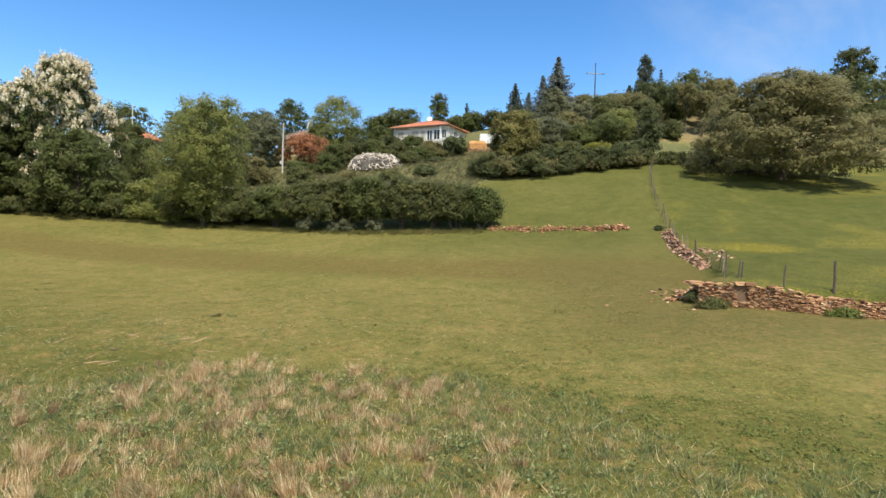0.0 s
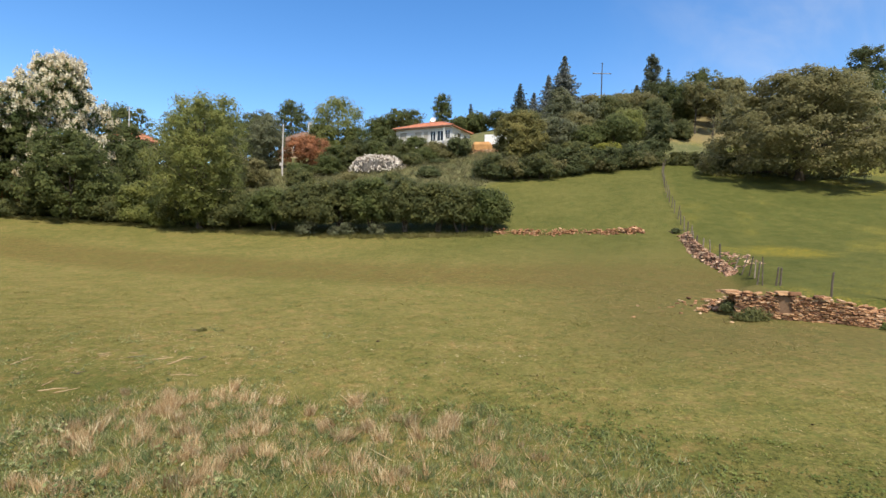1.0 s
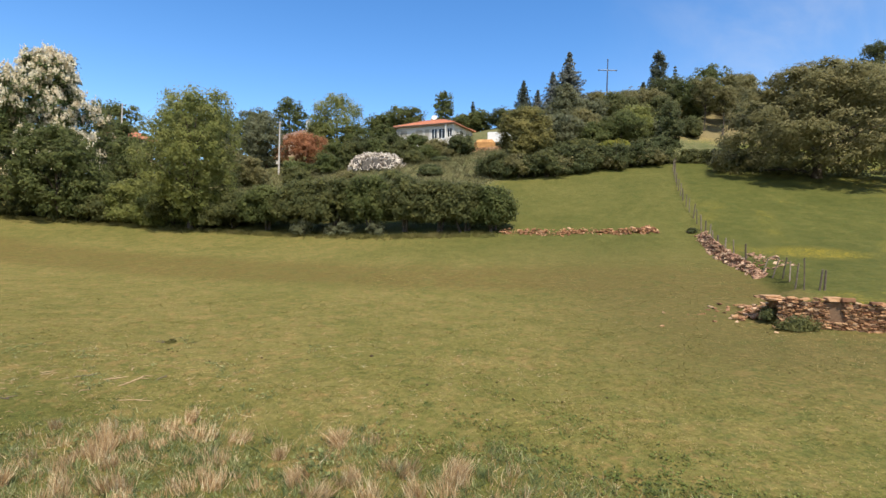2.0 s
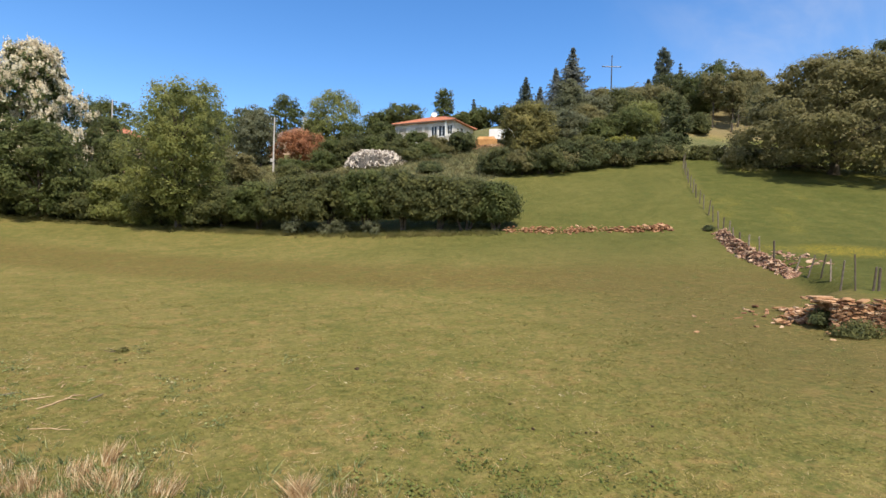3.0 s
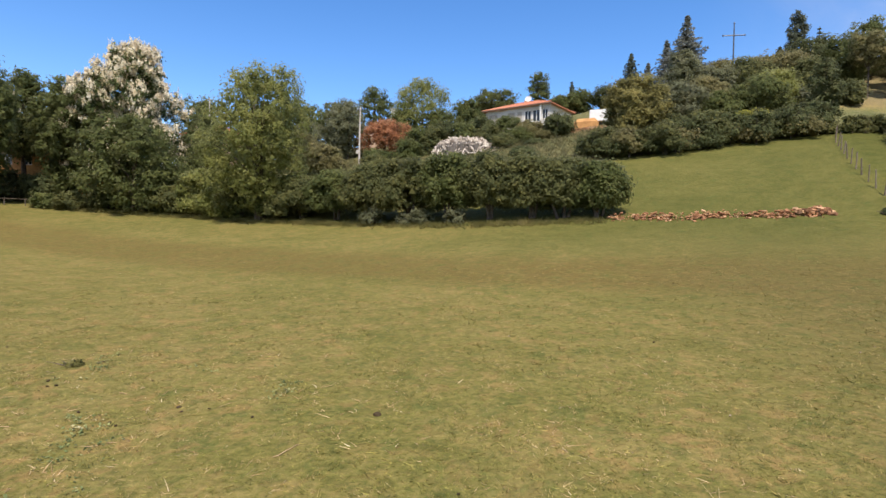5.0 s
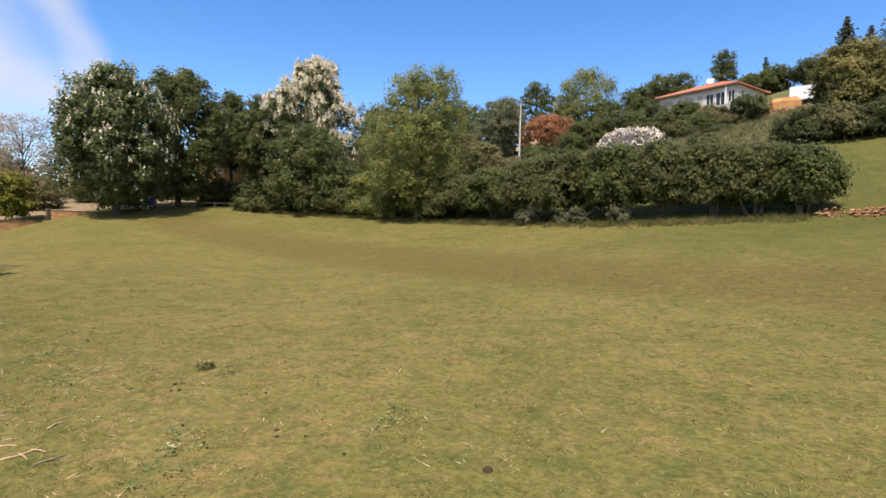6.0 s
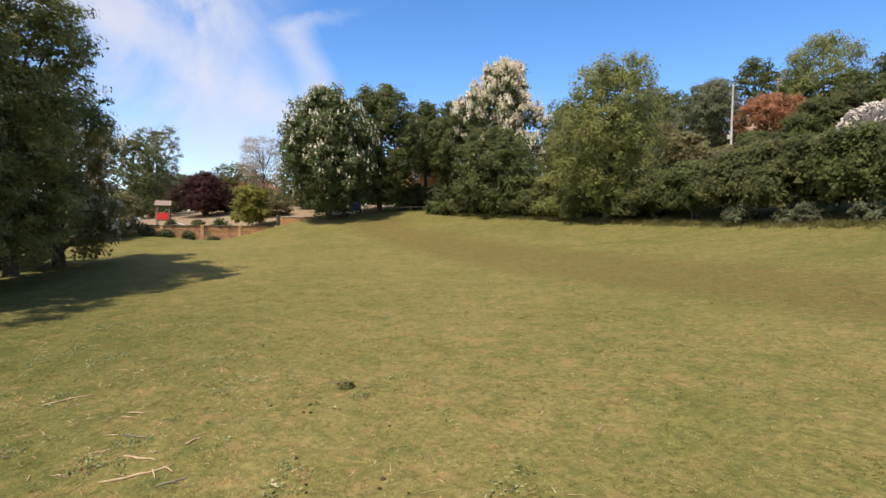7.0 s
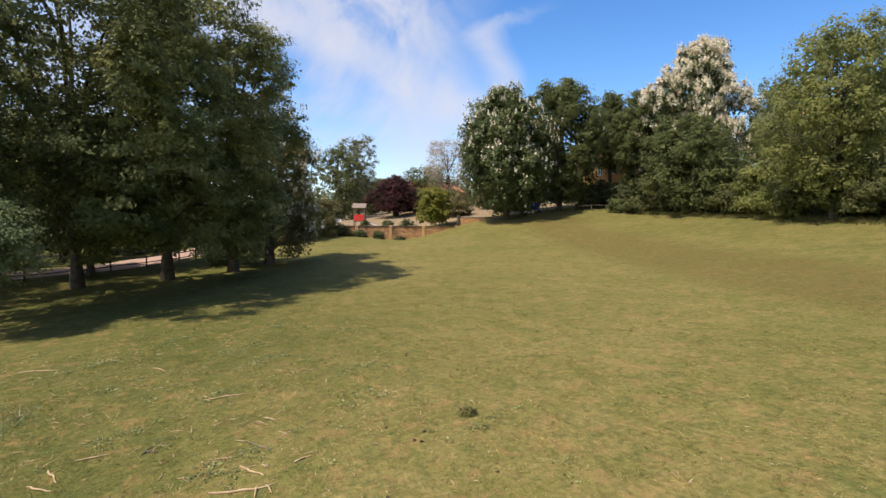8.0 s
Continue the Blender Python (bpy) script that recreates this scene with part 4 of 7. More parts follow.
tree("young_tree", "slim dark green young tree at the top of the fence", 32.6, 88.5, 26.8, 4.4, LEAF_DARK, "column", 0.04, 0.26, 150, 20, 0.4, 260, 12)
tree("oak_tree", "great spreading olive-brown oak in the paddock", 45.6, 74.2, 27.9, 25.0, LEAF_OAK, "broad", 0.055, 0.28, 1900, 24, 0.62, 261, 62, 0.55, 25.5, 0, 0, "", "tree", 1, 0.15, 18, 0.25, False, 0.6, (0.0, 0.0), 0.75)
tree("tall_tree", "tall dark broadleaf tree behind the oak", 84.5, 115, 46.5, 9.0, LEAF_DARK, "round", 0.1, 0.32, 320, 20, 0.5, 262)
conifer("dark_fir", "tall dark fir behind the oak", 92, 113, 47.5, 9, LEAF_CONIFER, 263, 18, 0.32, 10)
for i in range(9):
    x, y = 33.0 + i * 1.5, 83.6 + i * 0.25
    tree("box_hedge", "clipped dark garden hedge at the top of the paddock", x, y, float(height(x, y)) + 1.9, 2.2, LEAF_HEDGE, "dome", 0.02, 0.20, 70, 18, 0.26, 270 + i, 6, 0.05, None, 0, 0, "garden hedge", "hedge", 3, 0.1, 3)
for i in range(22):
    x = 5.0 + i * 1.2
    y = float(np.interp(x, (4.2, 8.1, 11.8, 15.8, 22.5, 26.5, 30.3), (79.3, 77.5, 76.1, 76.6, 77.6, 79.4, 81.5))) + 1.9 + 0.5 * math.sin(i * 1.7)
    tree("bramble_shrub", "dark bramble thicket along the top of the field", x, y, float(height(x, y)) + 2.6 + 1.0 * math.sin(i * 2.3), 4.4 + 1.0 * math.sin(i * 1.1), (LEAF_DARK, LEAF_HEDGE, LEAF_DARK, LEAF_OAK, LEAF_DARK)[i % 5], "dome", 0.2, 0.24, 90, 18, 0.36, 285 + i, 9, 0.05, None, 0, 0, "field edge brambles", "shrub", 3, 0.1, 3)

# ---- village side, west ----
tree("horse_chestnut", "big round horse chestnut with scattered white blossom", -66.4, 56.5, 23.0, 13.6, LEAF_CHESTNUT, "column", 0.09, 0.32, 1250, 22, 0.55, 401, 30, 0.42, None, 0, 1100)
tree("horse_chestnut", "tall dark green horse chestnut near the blue car", -71.5, 68.5, 26.6, 13.6, LEAF_GREEN, "column", 0.10, 0.32, 1250, 22, 0.55, 402, 26, 0.4, None, 0, 60)
tree("lime_tree", "dark green lime tree between the chestnuts", -67.0, 80.6, 25.4, 11.0, LEAF_GREEN, "column", 0.06, 0.34, 520, 22, 0.5, 403)
tree("lime_tree", "dark green lime tree beside the cream house", -74.4, 80.4, 26.4, 9.0, LEAF_GREEN, "column", 0.34, 0.34, 420, 22, 0.5, 413)
tree("lime_tree", "dark green lime tree with thin top branches", -74.0, 92.0, 29.0, 8.0, LEAF_DARK, "round", 0.12, 0.34, 330, 22, 0.5, 404, 14, None, None, 0.15)
tree("laurel_shrub", "low clipped laurel at the field corner", -57.0, 71.5, 8.6, 5.0, LEAF_HEDGE, "dome", 0.02, 0.24, 130, 18, 0.32, 405, 8, 0.06, None, 0, 0, "", "shrub", 3)
tree("laurel_shrub", "low clipped laurel at the field corner", -60.5, 71.0, 8.3, 4.0, LEAF_GREEN, "dome", 0.02, 0.24, 110, 18, 0.32, 406, 8, 0.06, None, 0, 0, "", "shrub", 3)
for i, (x, y, h, w) in enumerate(((-70.5, 73.0, 3.4, 5.0), (-72.5, 77.0, 4.0, 6.0), (-66.5, 75.5, 3.6, 5.0))):
    tree("laurel_shrub", "dark shaded shrub below the village trees", x, y, float(height(x, y)) + h, w, LEAF_DARK, "dome", 0.02, 0.26, 120, 18, 0.36, 430 + i, 9, 0.06, None, 0, 0, "", "shrub", 3)
tree("lilac_tree", "airy tree with pale mauve blossom and bare twigs", -99, 61.5, 21.0, 10.5, LEAF_LILAC, "vase", 0.25, 0.18, 520, 14, 0.55, 407, 18, 0.22, None, 0.15, 0, "", "tree", 1, 0.15, 16, 0.0)
tree("golden_maple", "small bright yellow-green maple behind the wall", -75.5, 49.6, 10.2, 6.6, LEAF_YELLOW, "dome", 0.22, 0.26, 230, 22, 0.36, 408, 12, 0.1)
tree("plum_tree", "dark purple-leaved plum tree", -93.5, 49.0, 13.2, 10.0, LEAF_PLUM, "dome", 0.18, 0.26, 330, 22, 0.42, 409, 14, 0.14, None, 0, 0, "", "tree", 3)
tree("plum_tree", "dark purple-leaved plum tree", -97.0, 50.5, 13.0, 8.5, LEAF_PLUM, "dome", 0.18, 0.26, 260, 22, 0.42, 410, 12, 0.14, None, 0, 0, "", "tree", 3)
tree("garden_shrub", "brownish garden shrub behind the golden maple", -83.5, 55.5, 10.6, 7.5, LEAF_OAK, "dome", 0.04, 0.26, 220, 20, 0.4, 414, 12, 0.1, None, 0, 0, "", "shrub", 3)
tree("garden_shrub", "green garden shrub below the low house", -100.5, 55.0, 11.4, 8.0, LEAF_GREEN, "dome", 0.04, 0.28, 200, 20, 0.4, 415, 12, 0.1, None, 0, 0, "", "shrub", 3)
tree("birch_tree", "tall grey-green weeping birch", -112, 46.5, 23.5, 8.5, LEAF_GREY, "round", 0.15, 0.24, 360, 22, 0.5, 411, 16, 0.2, None, 0.12)
tree("park_tree", "green broadleaf tree beside the playground", -104, 41.0, 19.8, 10, LEAF_GREEN, "round", 0.04, 0.32, 280, 20, 0.5, 412)
for i, (x, y, top, w, m) in enumerate(((-112, 62, 17, 12, LEAF_GREEN), (-104, 72, 20, 12, LEAF_DARK), (-96, 84, 22, 12, LEAF_GREEN), (-86, 96, 24, 12, LEAF_DARK), (-122, 52, 15, 11, LEAF_DARK), (-88, 66, 13.5, 9, LEAF_OAK))):
    tree("village_tree", "broadleaf tree in the village behind the chestnuts", x, y, top, w, m, "round", 0.08, 0.34, 220, 20, 0.55, 420 + i, 12)

# ---- row of tall trees over the west edge of the field ----
for i, (x, y, top, w, m, pr, n, b, dx) in enumerate((
        (-43.0, 11.5, 23.0, 18.0, LEAF_GREEN, "round", 1800, 0.14, 9.6), (-44.0, 16.8, 25.0, 14.8, LEAF_SHADE, "round", 1900, 0.125, 7.4), (-45.5, 21.2, 18.6, 10.0, LEAF_SHADE, "round", 1050, 0.11, 4.7), (-49.3, 24.2, 17.2, 8.0, LEAF_OAK, "dome", 760, 0.05, 1.0),
        (-39.5, 3.0, 22.0, 12, LEAF_SHADE, "round", 800, 0.10, -1.0), (-33.0, -6.0, 21, 14, LEAF_DARK, "round", 500, 0.15, 0.0))):
    tree("sycamore_tree", "tall dark shade tree on the edge of the pasture", x, y, top, w, m, pr, b, 0.135, int(n * 0.6), 70, 0.40, 440 + i, 20, 0.36, None, 0.55, 420 if i == 3 else 0, "shade trees", "tree", 1, 0.15, 16, 0.35, "fine", 0.9, (dx, 0.0), 0.7)
tree("elder_tree", "small pale grey-green tree at the sunny edge of the shade", -27.0, 12.0, 5.9, 3.7, LEAF_SAGE, "round", 0.40, 0.10, 340, 22, 0.28, 450, 12, 0.08, None, 0, 0, "", "tree", 2)
tree("bramble_shrub", "dark undergrowth under the shade trees", -68.0, 29.5, 8.6, 6.5, LEAF_DARK, "dome", 0.02, 0.22, 260, 20, 0.36, 451, 10, 0.06, None, 0, 0, "", "shrub", 4)
tree("bramble_shrub", "brownish undergrowth near the playground wall", -72.5, 32.8, 8.2, 5.5, LEAF_OAK, "dome", 0.02, 0.22, 240, 20, 0.36, 452, 10, 0.06, None, 0, 0, "", "shrub", 4)
for i, (x, y, w) in enumerate(((-41, 0, 5), (-65, 25.5, 6), (-76.5, 30.5, 6))):
    tree("bramble_shrub", "dark shaded undergrowth below the shade trees", x, y, float(height(x, y)) + 2.2 + (i % 3) * 0.5, w, LEAF_DARK, "dome", 0.02, 0.22, 170, 20, 0.36, 460 + i, 9, 0.05, None, 0, 0, "undergrowth", "shrub", 4, 0.1, 3)
for i, (x, y, top, w) in enumerate(((-64, 2, 15, 11), (-68, 9, 16, 11), (-74, 15, 16, 11), (-80, 21, 17, 12), (-60, -8, 15, 12), (-86, 29, 16, 10))):
    tree("roadside_tree", "dark green tree on the far side of the earth track", x, y, top, w, LEAF_DARK, "round", 0.05, 0.40, 110, 18, 0.5, 470 + i, 14, None, None, 0, 0, "roadside trees")
for i, (x, y, w) in enumerate(((-57.0, -4.0, 7), (-57.5, 2.5, 7), (-59.0, 8.5, 7), (-63.5, 12.5, 7), (-69.0, 16.8, 7), (-75.0, 20.2, 7), (-81.0, 23.2, 7))):
    tree("bramble_shrub", "dark thicket on the far side of the earth track", x, y, float(height(x, y)) + 5.2 + (i % 3) * 0.7, w, LEAF_DARK, "dome", 0.02, 0.34, 90, 18, 0.42, 500 + i, 10, 0.05, None, 0, 0, "roadside thicket", "shrub", 4, 0.1, 3)
for i, (x, y, w) in enumerate(((-50.8, 20.5, 3.0), (-44.5, 3.0, 4.0))):
    tree("bramble_shrub", "low dark undergrowth round the shade tree trunks", x, y, float(height(x, y)) + 1.0, w, LEAF_DARK, "dome", 0.02, 0.2, 90, 18, 0.3, 510 + i, 8, 0.04, None, 0, 0, "undergrowth", "shrub", 4, 0.1, 3)
for i, (x, y, top, w) in enumerate(((-47.5, -2.0, 17, 13), (-48.5, 4.5, 14, 12), (-49.5, 11.0, 13, 11), (-52.0, 16.0, 13, 9))):
    tree("sycamore_tree", "dark shade tree behind the front row", x, y, top, w, LEAF_DARK, "round", 0.2, 0.3, 240, 20, 0.5, 520 + i, 14, None, None, 0, 0, "shade trees")
# trees and scrub between the maple and the ash, hiding the lower garden
for i, (x, y, top, w, m) in enumerate(((-47, 84, 18.5, 9, LEAF_GREEN), (-40.5, 82, 17.5, 8, LEAF_HEDGE), (-53.5, 92, 22.5, 9, LEAF_GREEN), (-36, 90, 19.0, 7, LEAF_OAK), (-46, 97, 22.0, 9, LEAF_DARK), (-31.5, 88, 16.8, 6, LEAF_OAK), (-39.5, 100, 23.0, 8, LEAF_GREY), (-57, 97, 21.6, 7, LEAF_DARK), (-24, 88, 15.2, 5, LEAF_HEDGE), (-16, 86, 14.5, 4.5, LEAF_OAK), (-9, 85.5, 14.6, 4, LEAF_HEDGE), (-3.5, 86, 15.8, 3.5, LEAF_DARK))):
    tree("scrub_tree", "overgrown scrub on the terraces above the hedge", x, y, top, w, m, "dome", 0.04, 0.28, 200, 20, 0.42, 480 + i, 11, 0.09, None, 0, 0, "terrace scrub", "shrub", 3)


def far_woods():
    """A low belt of distant trees that closes the view to the west and north."""
    rng = np.random.default_rng(77)
    n = 420
    a = np.linspace(math.radians(98), math.radians(215), n) + rng.normal(size=n) * 0.004
    r = rng.uniform(150, 190, n)
    c = np.stack([np.cos(a) * r, np.sin(a) * r + 30, np.zeros(n)], 1)
    c[:, 2] = height(c[:, 0], c[:, 1])
    hs = rng.uniform(5, 11, n)
    per = 90
    k = np.repeat(np.arange(n), per)
    u = unit(rng.normal(size=(len(k), 3)))
    p = c[k] + u * np.stack([0.55 * hs, 0.55 * hs, 0.55 * hs], 1)[k] * rng.uniform(0.7, 1.05, (len(k), 1)) + np.stack([0 * hs, 0 * hs, 0.5 * hs], 1)[k]
    v, f = leaves(rng, p, u + (0, 0, 0.4), 0.85, 1.4, 3)
    ob = part("far_woods", np_mesh("far_woods", v, f), LEAF_GREEN)
    tagged(ob, "low belt of distant green woods", "woods", "", "stuff")


far_woods()


# ---- dry-stone wall, rubble and fence ----
def stone_mesh(seed):
    rng = np.random.default_rng(seed)
    bm = bmesh.new()
    add_box(bm, (1, 1, 1), bevel=0.09)
    for v in bm.verts:
        v.co += Vector(rng.uniform(-0.07, 0.07, 3))
    bmesh.ops.recalc_face_normals(bm, faces=bm.faces)
    me = bpy.data.meshes.new("stone")
    bm.to_mesh(me)
    bm.free()
    me.materials.append(STONE)
    return me


STONES = [stone_mesh(500 + i) for i in range(8)]
RUBBLE_STONES = [me.copy() for me in STONES]
for me in RUBBLE_STONES:
    me.materials[0] = RUBBLE
ROCK = [(np.array([v.co[:] for v in me.vertices]), [tuple(p.vertices) for p in me.polygons]) for me in STONES]


def lay_stone(parent, rng, at, size, yaw=0.0, tumble=0.0):
    ob = new("stone", STONES[int(rng.integers(len(STONES)))])
    t = rng.normal(size=2) * tumble
    ob.matrix_world = Matrix.LocRotScale(at, Euler((t[0], t[1], yaw)), Vector(size))
    ob.parent = parent
    return ob


def stone_stuff(name, label, rng, places, material):
    """Many small stones in one mesh: rows of place, size and yaw."""
    vs, fs, n = [], [], 0
    for at, size, yaw, t in places:
        v, f = ROCK[int(rng.integers(len(ROCK)))]
        m = np.array(Euler((t[0], t[1], yaw)).to_matrix())
        vs.append((v * size) @ m.T + np.array(at))
        fs += [tuple(i + n for i in p) for p in f]
        n += len(v)
    me = bpy.data.meshes.new(name)
    me.from_pydata(np.concatenate(vs).tolist(), [], fs)
    ob = part(name, me, material)
    return tagged(ob, label, "stones" if label else "", "", "stuff")


def wall_at(s, over):
    return WALL_O[0] + s * WALL_U[0] + over * WALL_N[0], WALL_O[1] + s * WALL_U[1] + over * WALL_N[1]


WALL_YAW = math.atan2(WALL_U[1], WALL_U[0])


def dry_stone_wall():
    rng = np.random.default_rng(7)
    ob = thing("dry_stone_wall", "ochre dry-stone retaining wall, partly collapsed, below the paddock", "wall")
    far = []
    s_top = ((-0.2, 1.15), (1.6, 1.2), (1.9, 1.25), (2.2, 1.2), (3.4, 1.12), (4.2, 0.94), (5.0, 0.76), (6.6, 0.72), (8.6, 0.85), (14, 0.95))
    z, course = 0.0, 0
    while z < 1.22:
        hgt = rng.uniform(0.040, 0.078)
        s = -0.15 + rng.uniform(0, 0.1)
        while s < 13.5:
            w = rng.uniform(0.09, 0.25)
            m = s + w / 2
            limit = np.interp(m, *zip(*s_top))
            if z + hgt * 0.5 < limit + rng.uniform(-0.08, 0.08):
                deep = rng.uniform(0.30, 0.44)
                loose = 0.16 if 4.2 < m < 9.0 else 0.03
                over = -0.30 + (0.30 if 1.55 < m < 2.1 and z > 0.35 else 0.0) + rng.uniform(-0.05, 0.05) - 0.6 * float(np.clip((1.0 - limit) / 0.2, 0, 1)) * (0.85 - z)
                x, y = wall_at(m, over)
                base = float(height(*wall_at(m, -0.7)))
                at = Vector((x, y, base - 0.08 + z + hgt / 2 + rng.normal() * 0.012))
                size = (w * 0.97, deep, hgt * rng.uniform(0.88, 1.0))
                if m < 7.2 and course % 3 == 0:
                    lay_stone(ob, rng, at, size, WALL_YAW + rng.normal() * 0.06, loose)
                else:
                    far.append((at, size, WALL_YAW + rng.normal() * 0.08, rng.normal(size=2) * loose))
            s += w
        z += hgt * 0.96
        course += 1
    for i in range(26):
        s = rng.choice((rng.uniform(-0.1, 1.5), rng.uniform(2.3, 7.0)), p=(0.2, 0.8))
        x, y = wall_at(s, rng.uniform(-0.45, 0.1))
        top = float(height(*wall_at(s, -0.7))) + np.interp(s, *zip(*s_top))
        lay_stone(ob, rng, Vector((x, y, top + 0.0)), (rng.uniform(0.18, 0.40), rng.uniform(0.2, 0.35), rng.uniform(0.05, 0.12)), rng.uniform(0, 3), 0.12)
    for s, w in ((1.75, 0.55), (2.15, 0.5)):
        x, y = wall_at(s, -0.28)
        lay_stone(ob, rng, Vector((x, y, float(height(*wall_at(s, -0.7))) + 1.22)), (w, 0.5, 0.17), WALL_YAW + 0.2, 0.08)
    # the end turns into the bank and carries its edge
    z = 0.0
    while z < 1.15:
        hgt = rng.uniform(0.065, 0.13)
        over = -0.1 + rng.uniform(0, 0.1)
        while over < 0.95:
            w = rng.uniform(0.16, 0.42)
            m = over + w / 2
            if z + hgt * 0.5 < np.interp(m, (0, 0.8, 2.0), (1.12, 1.08, 0.9)) + rng.uniform(-0.08, 0.08):
                x, y = 13.46 + rng.uniform(-0.04, 0.04), 27.75 + m
                at = Vector((x, y, float(height(*wall_at(-0.7, 0.2))) - 0.08 + z + hgt / 2))
                lay_stone(ob, rng, at, (w * 0.97, rng.uniform(0.3, 0.44), hgt * rng.uniform(0.88, 1.0)), math.pi / 2 + rng.normal() * 0.06, 0.03)
            over += w
        z += hgt * 0.96
    for x, y, z, w, d in ((13.12, 27.95, 1.04, 0.95, 0.55), (13.18, 28.45, 1.08, 1.05, 0.6), (13.02, 28.2, 1.15, 0.7, 0.45)):
        lay_stone(ob, rng, Vector((x, y, float(height(*wall_at(-0.7, 0.2))) - 0.08 + z)), (w, d, 0.09), rng.normal() * 0.12, 0.03)
    # earth and small fill behind the face
    bm = bmesh.new()
    for k in range(27):
        m = 0.25 + k * 0.5
        hgt = float(np.interp(m, *zip(*s_top))) - 0.06
        x, y = wall_at(m, -0.18 - 0.12 * float(np.clip((1.0 - hgt) / 0.3, 0, 1)))
        add_box(bm, (0.52, 0.42, hgt), (x, y, float(height(*wall_at(m, -0.7))) - 0.08 + hgt / 2), Euler((0, 0, WALL_YAW + 0.02 * math.sin(k * 2.1))).to_matrix().to_4x4())
    part("fill", bm, FILL, ob, "brown earth fill between the stones")
    far_stones = stone_stuff("stones", "", rng, far, STONE)
    far_stones.parent = ob


dry_stone_wall()


def rubble_bank():
    """The tumbled wall along the fence."""
    rng = np.random.default_rng(8)
    ob = thing("collapsed_wall", "tumbled bank of ochre rubble stones along the fence line", "wall")
    rest = []
    for i in range(1500):
        y = 38.0 + 15.2 * rng.uniform() ** 1.1
        off = rng.normal() * 0.20
        x = float(fence_x(y)) - 0.12 + off
        if y < 43.5 and rng.uniform() < 0.16:
            x += rng.uniform(0, 2.2)
        heap = 0.95 * math.exp(-((off - 0.1) / 0.32) ** 2) * float(np.interp(y, (38, 40, 44, 48, 51, 53.2), (0.25, 0.7, 0.9, 1, 0.95, 0.3)))
        low = float(surface(float(fence_x(y)) - 1.0, y))
        s = rng.uniform(0.07, 0.22) * (1.4 if rng.uniform() < 0.08 else 0.9)
        at = Vector((x, y, max(low + heap * rng.uniform(0.0, 1.0) + s * 0.1, float(surface(x, y)) + s * 0.1)))
        size = (s * rng.uniform(0.9, 1.6), s, s * rng.uniform(0.3, 0.65))
        if i % 6 == 0:
            lay_stone(ob, rng, at, size, rng.uniform(0, 6), 0.3).data = RUBBLE_STONES[i % 8]
        else:
            rest.append((at, size, rng.uniform(0, 6), rng.normal(size=2) * 0.3))
    small = stone_stuff("stones", "", rng, rest, RUBBLE)
    small.parent = ob
    rest = []
    for i in range(620):
        s = rng.uniform(0, 1)
        x, y = 4.8 + 13.0 * s, 58.3 - 4.6 * s + 1.3 * s * s + 0.2 * math.sin(s * 14)
        off = rng.normal() * 0.35
        w = rng.uniform(0.08, 0.24) * (0.5 if math.sin(s * 23) > 0.55 else 1.0)
        rest.append((spot(x + rng.normal() * 0.2, y + off, 0.45 * math.exp(-(off / 0.3) ** 2) * rng.uniform(0, 1) + w * 0.12), (w * 1.3, w, w * 0.5), rng.uniform(0, 6), rng.normal(size=2) * 0.3))
    for i in range(40):
        w = rng.uniform(0.16, 0.42)
        rest.append((spot(17.4 + rng.normal() * 0.7, 55.2 + rng.normal() * 0.35, rng.uniform(0, 0.35)), (w * 1.3, w, w * 0.6), rng.uniform(0, 6), rng.normal(size=2) * 0.3))
    stone_stuff("stone_rubble", "low line of tumbled orange rubble stones across the slope", rng, rest, RUBBLE_WARM)
    rest = []
    for i in range(26):
        x, y = 11.4 + rng.normal() * 1.1, 29.0 + rng.normal() * 1.3
        w = rng.uniform(0.04, 0.15)
        rest.append((spot(x, y, w * 0.1), (w * 1.4, w, w * 0.45), rng.uniform(0, 6), rng.normal(size=2) * 0.2))
    for i in range(110):
        side, back = -0.45 - abs(rng.normal()) * 0.62, rng.uniform(0.2, 3.6)
        x, y = wall_at(side, back)
        w = rng.uniform(0.05, 0.17)
        rest.append((spot(x, y, rng.uniform(0.0, 0.16)), (w * 1.5, w, w * 0.45), rng.uniform(0, 6), rng.normal(size=2) * 0.3))
    for i in range(16):
        x, y = wall_at(rng.uniform(-0.75, -0.1), rng.uniform(1.0, 3.4))
        w = rng.uniform(0.22, 0.36)
        rest.append((spot(x, y, rng.uniform(0.02, 0.2)), (w * 1.6, w, w * 0.25), rng.uniform(-0.5, 0.5), rng.normal(size=2) * 0.12))
    stone_stuff("scattered_stones", "loose ochre stones scattered in the grass at the wall end", rng, rest, STONE)


rubble_bank()


def post_mesh(h, r, seed):
    rng = np.random.default_rng(seed)
    zs = np.array([-0.3, 0, h * 0.35, h * 0.7, h - 0.02, h, h + 0.003])
    p = np.stack([rng.normal(size=7) * 0.008, rng.normal(size=7) * 0.008, zs], 1)
    v, f = tube(p, np.array([1.1, 1.05, 1, 0.97, 0.95, 0.85, 0.02]) * r, 7)
    return np_mesh("post", v, f)


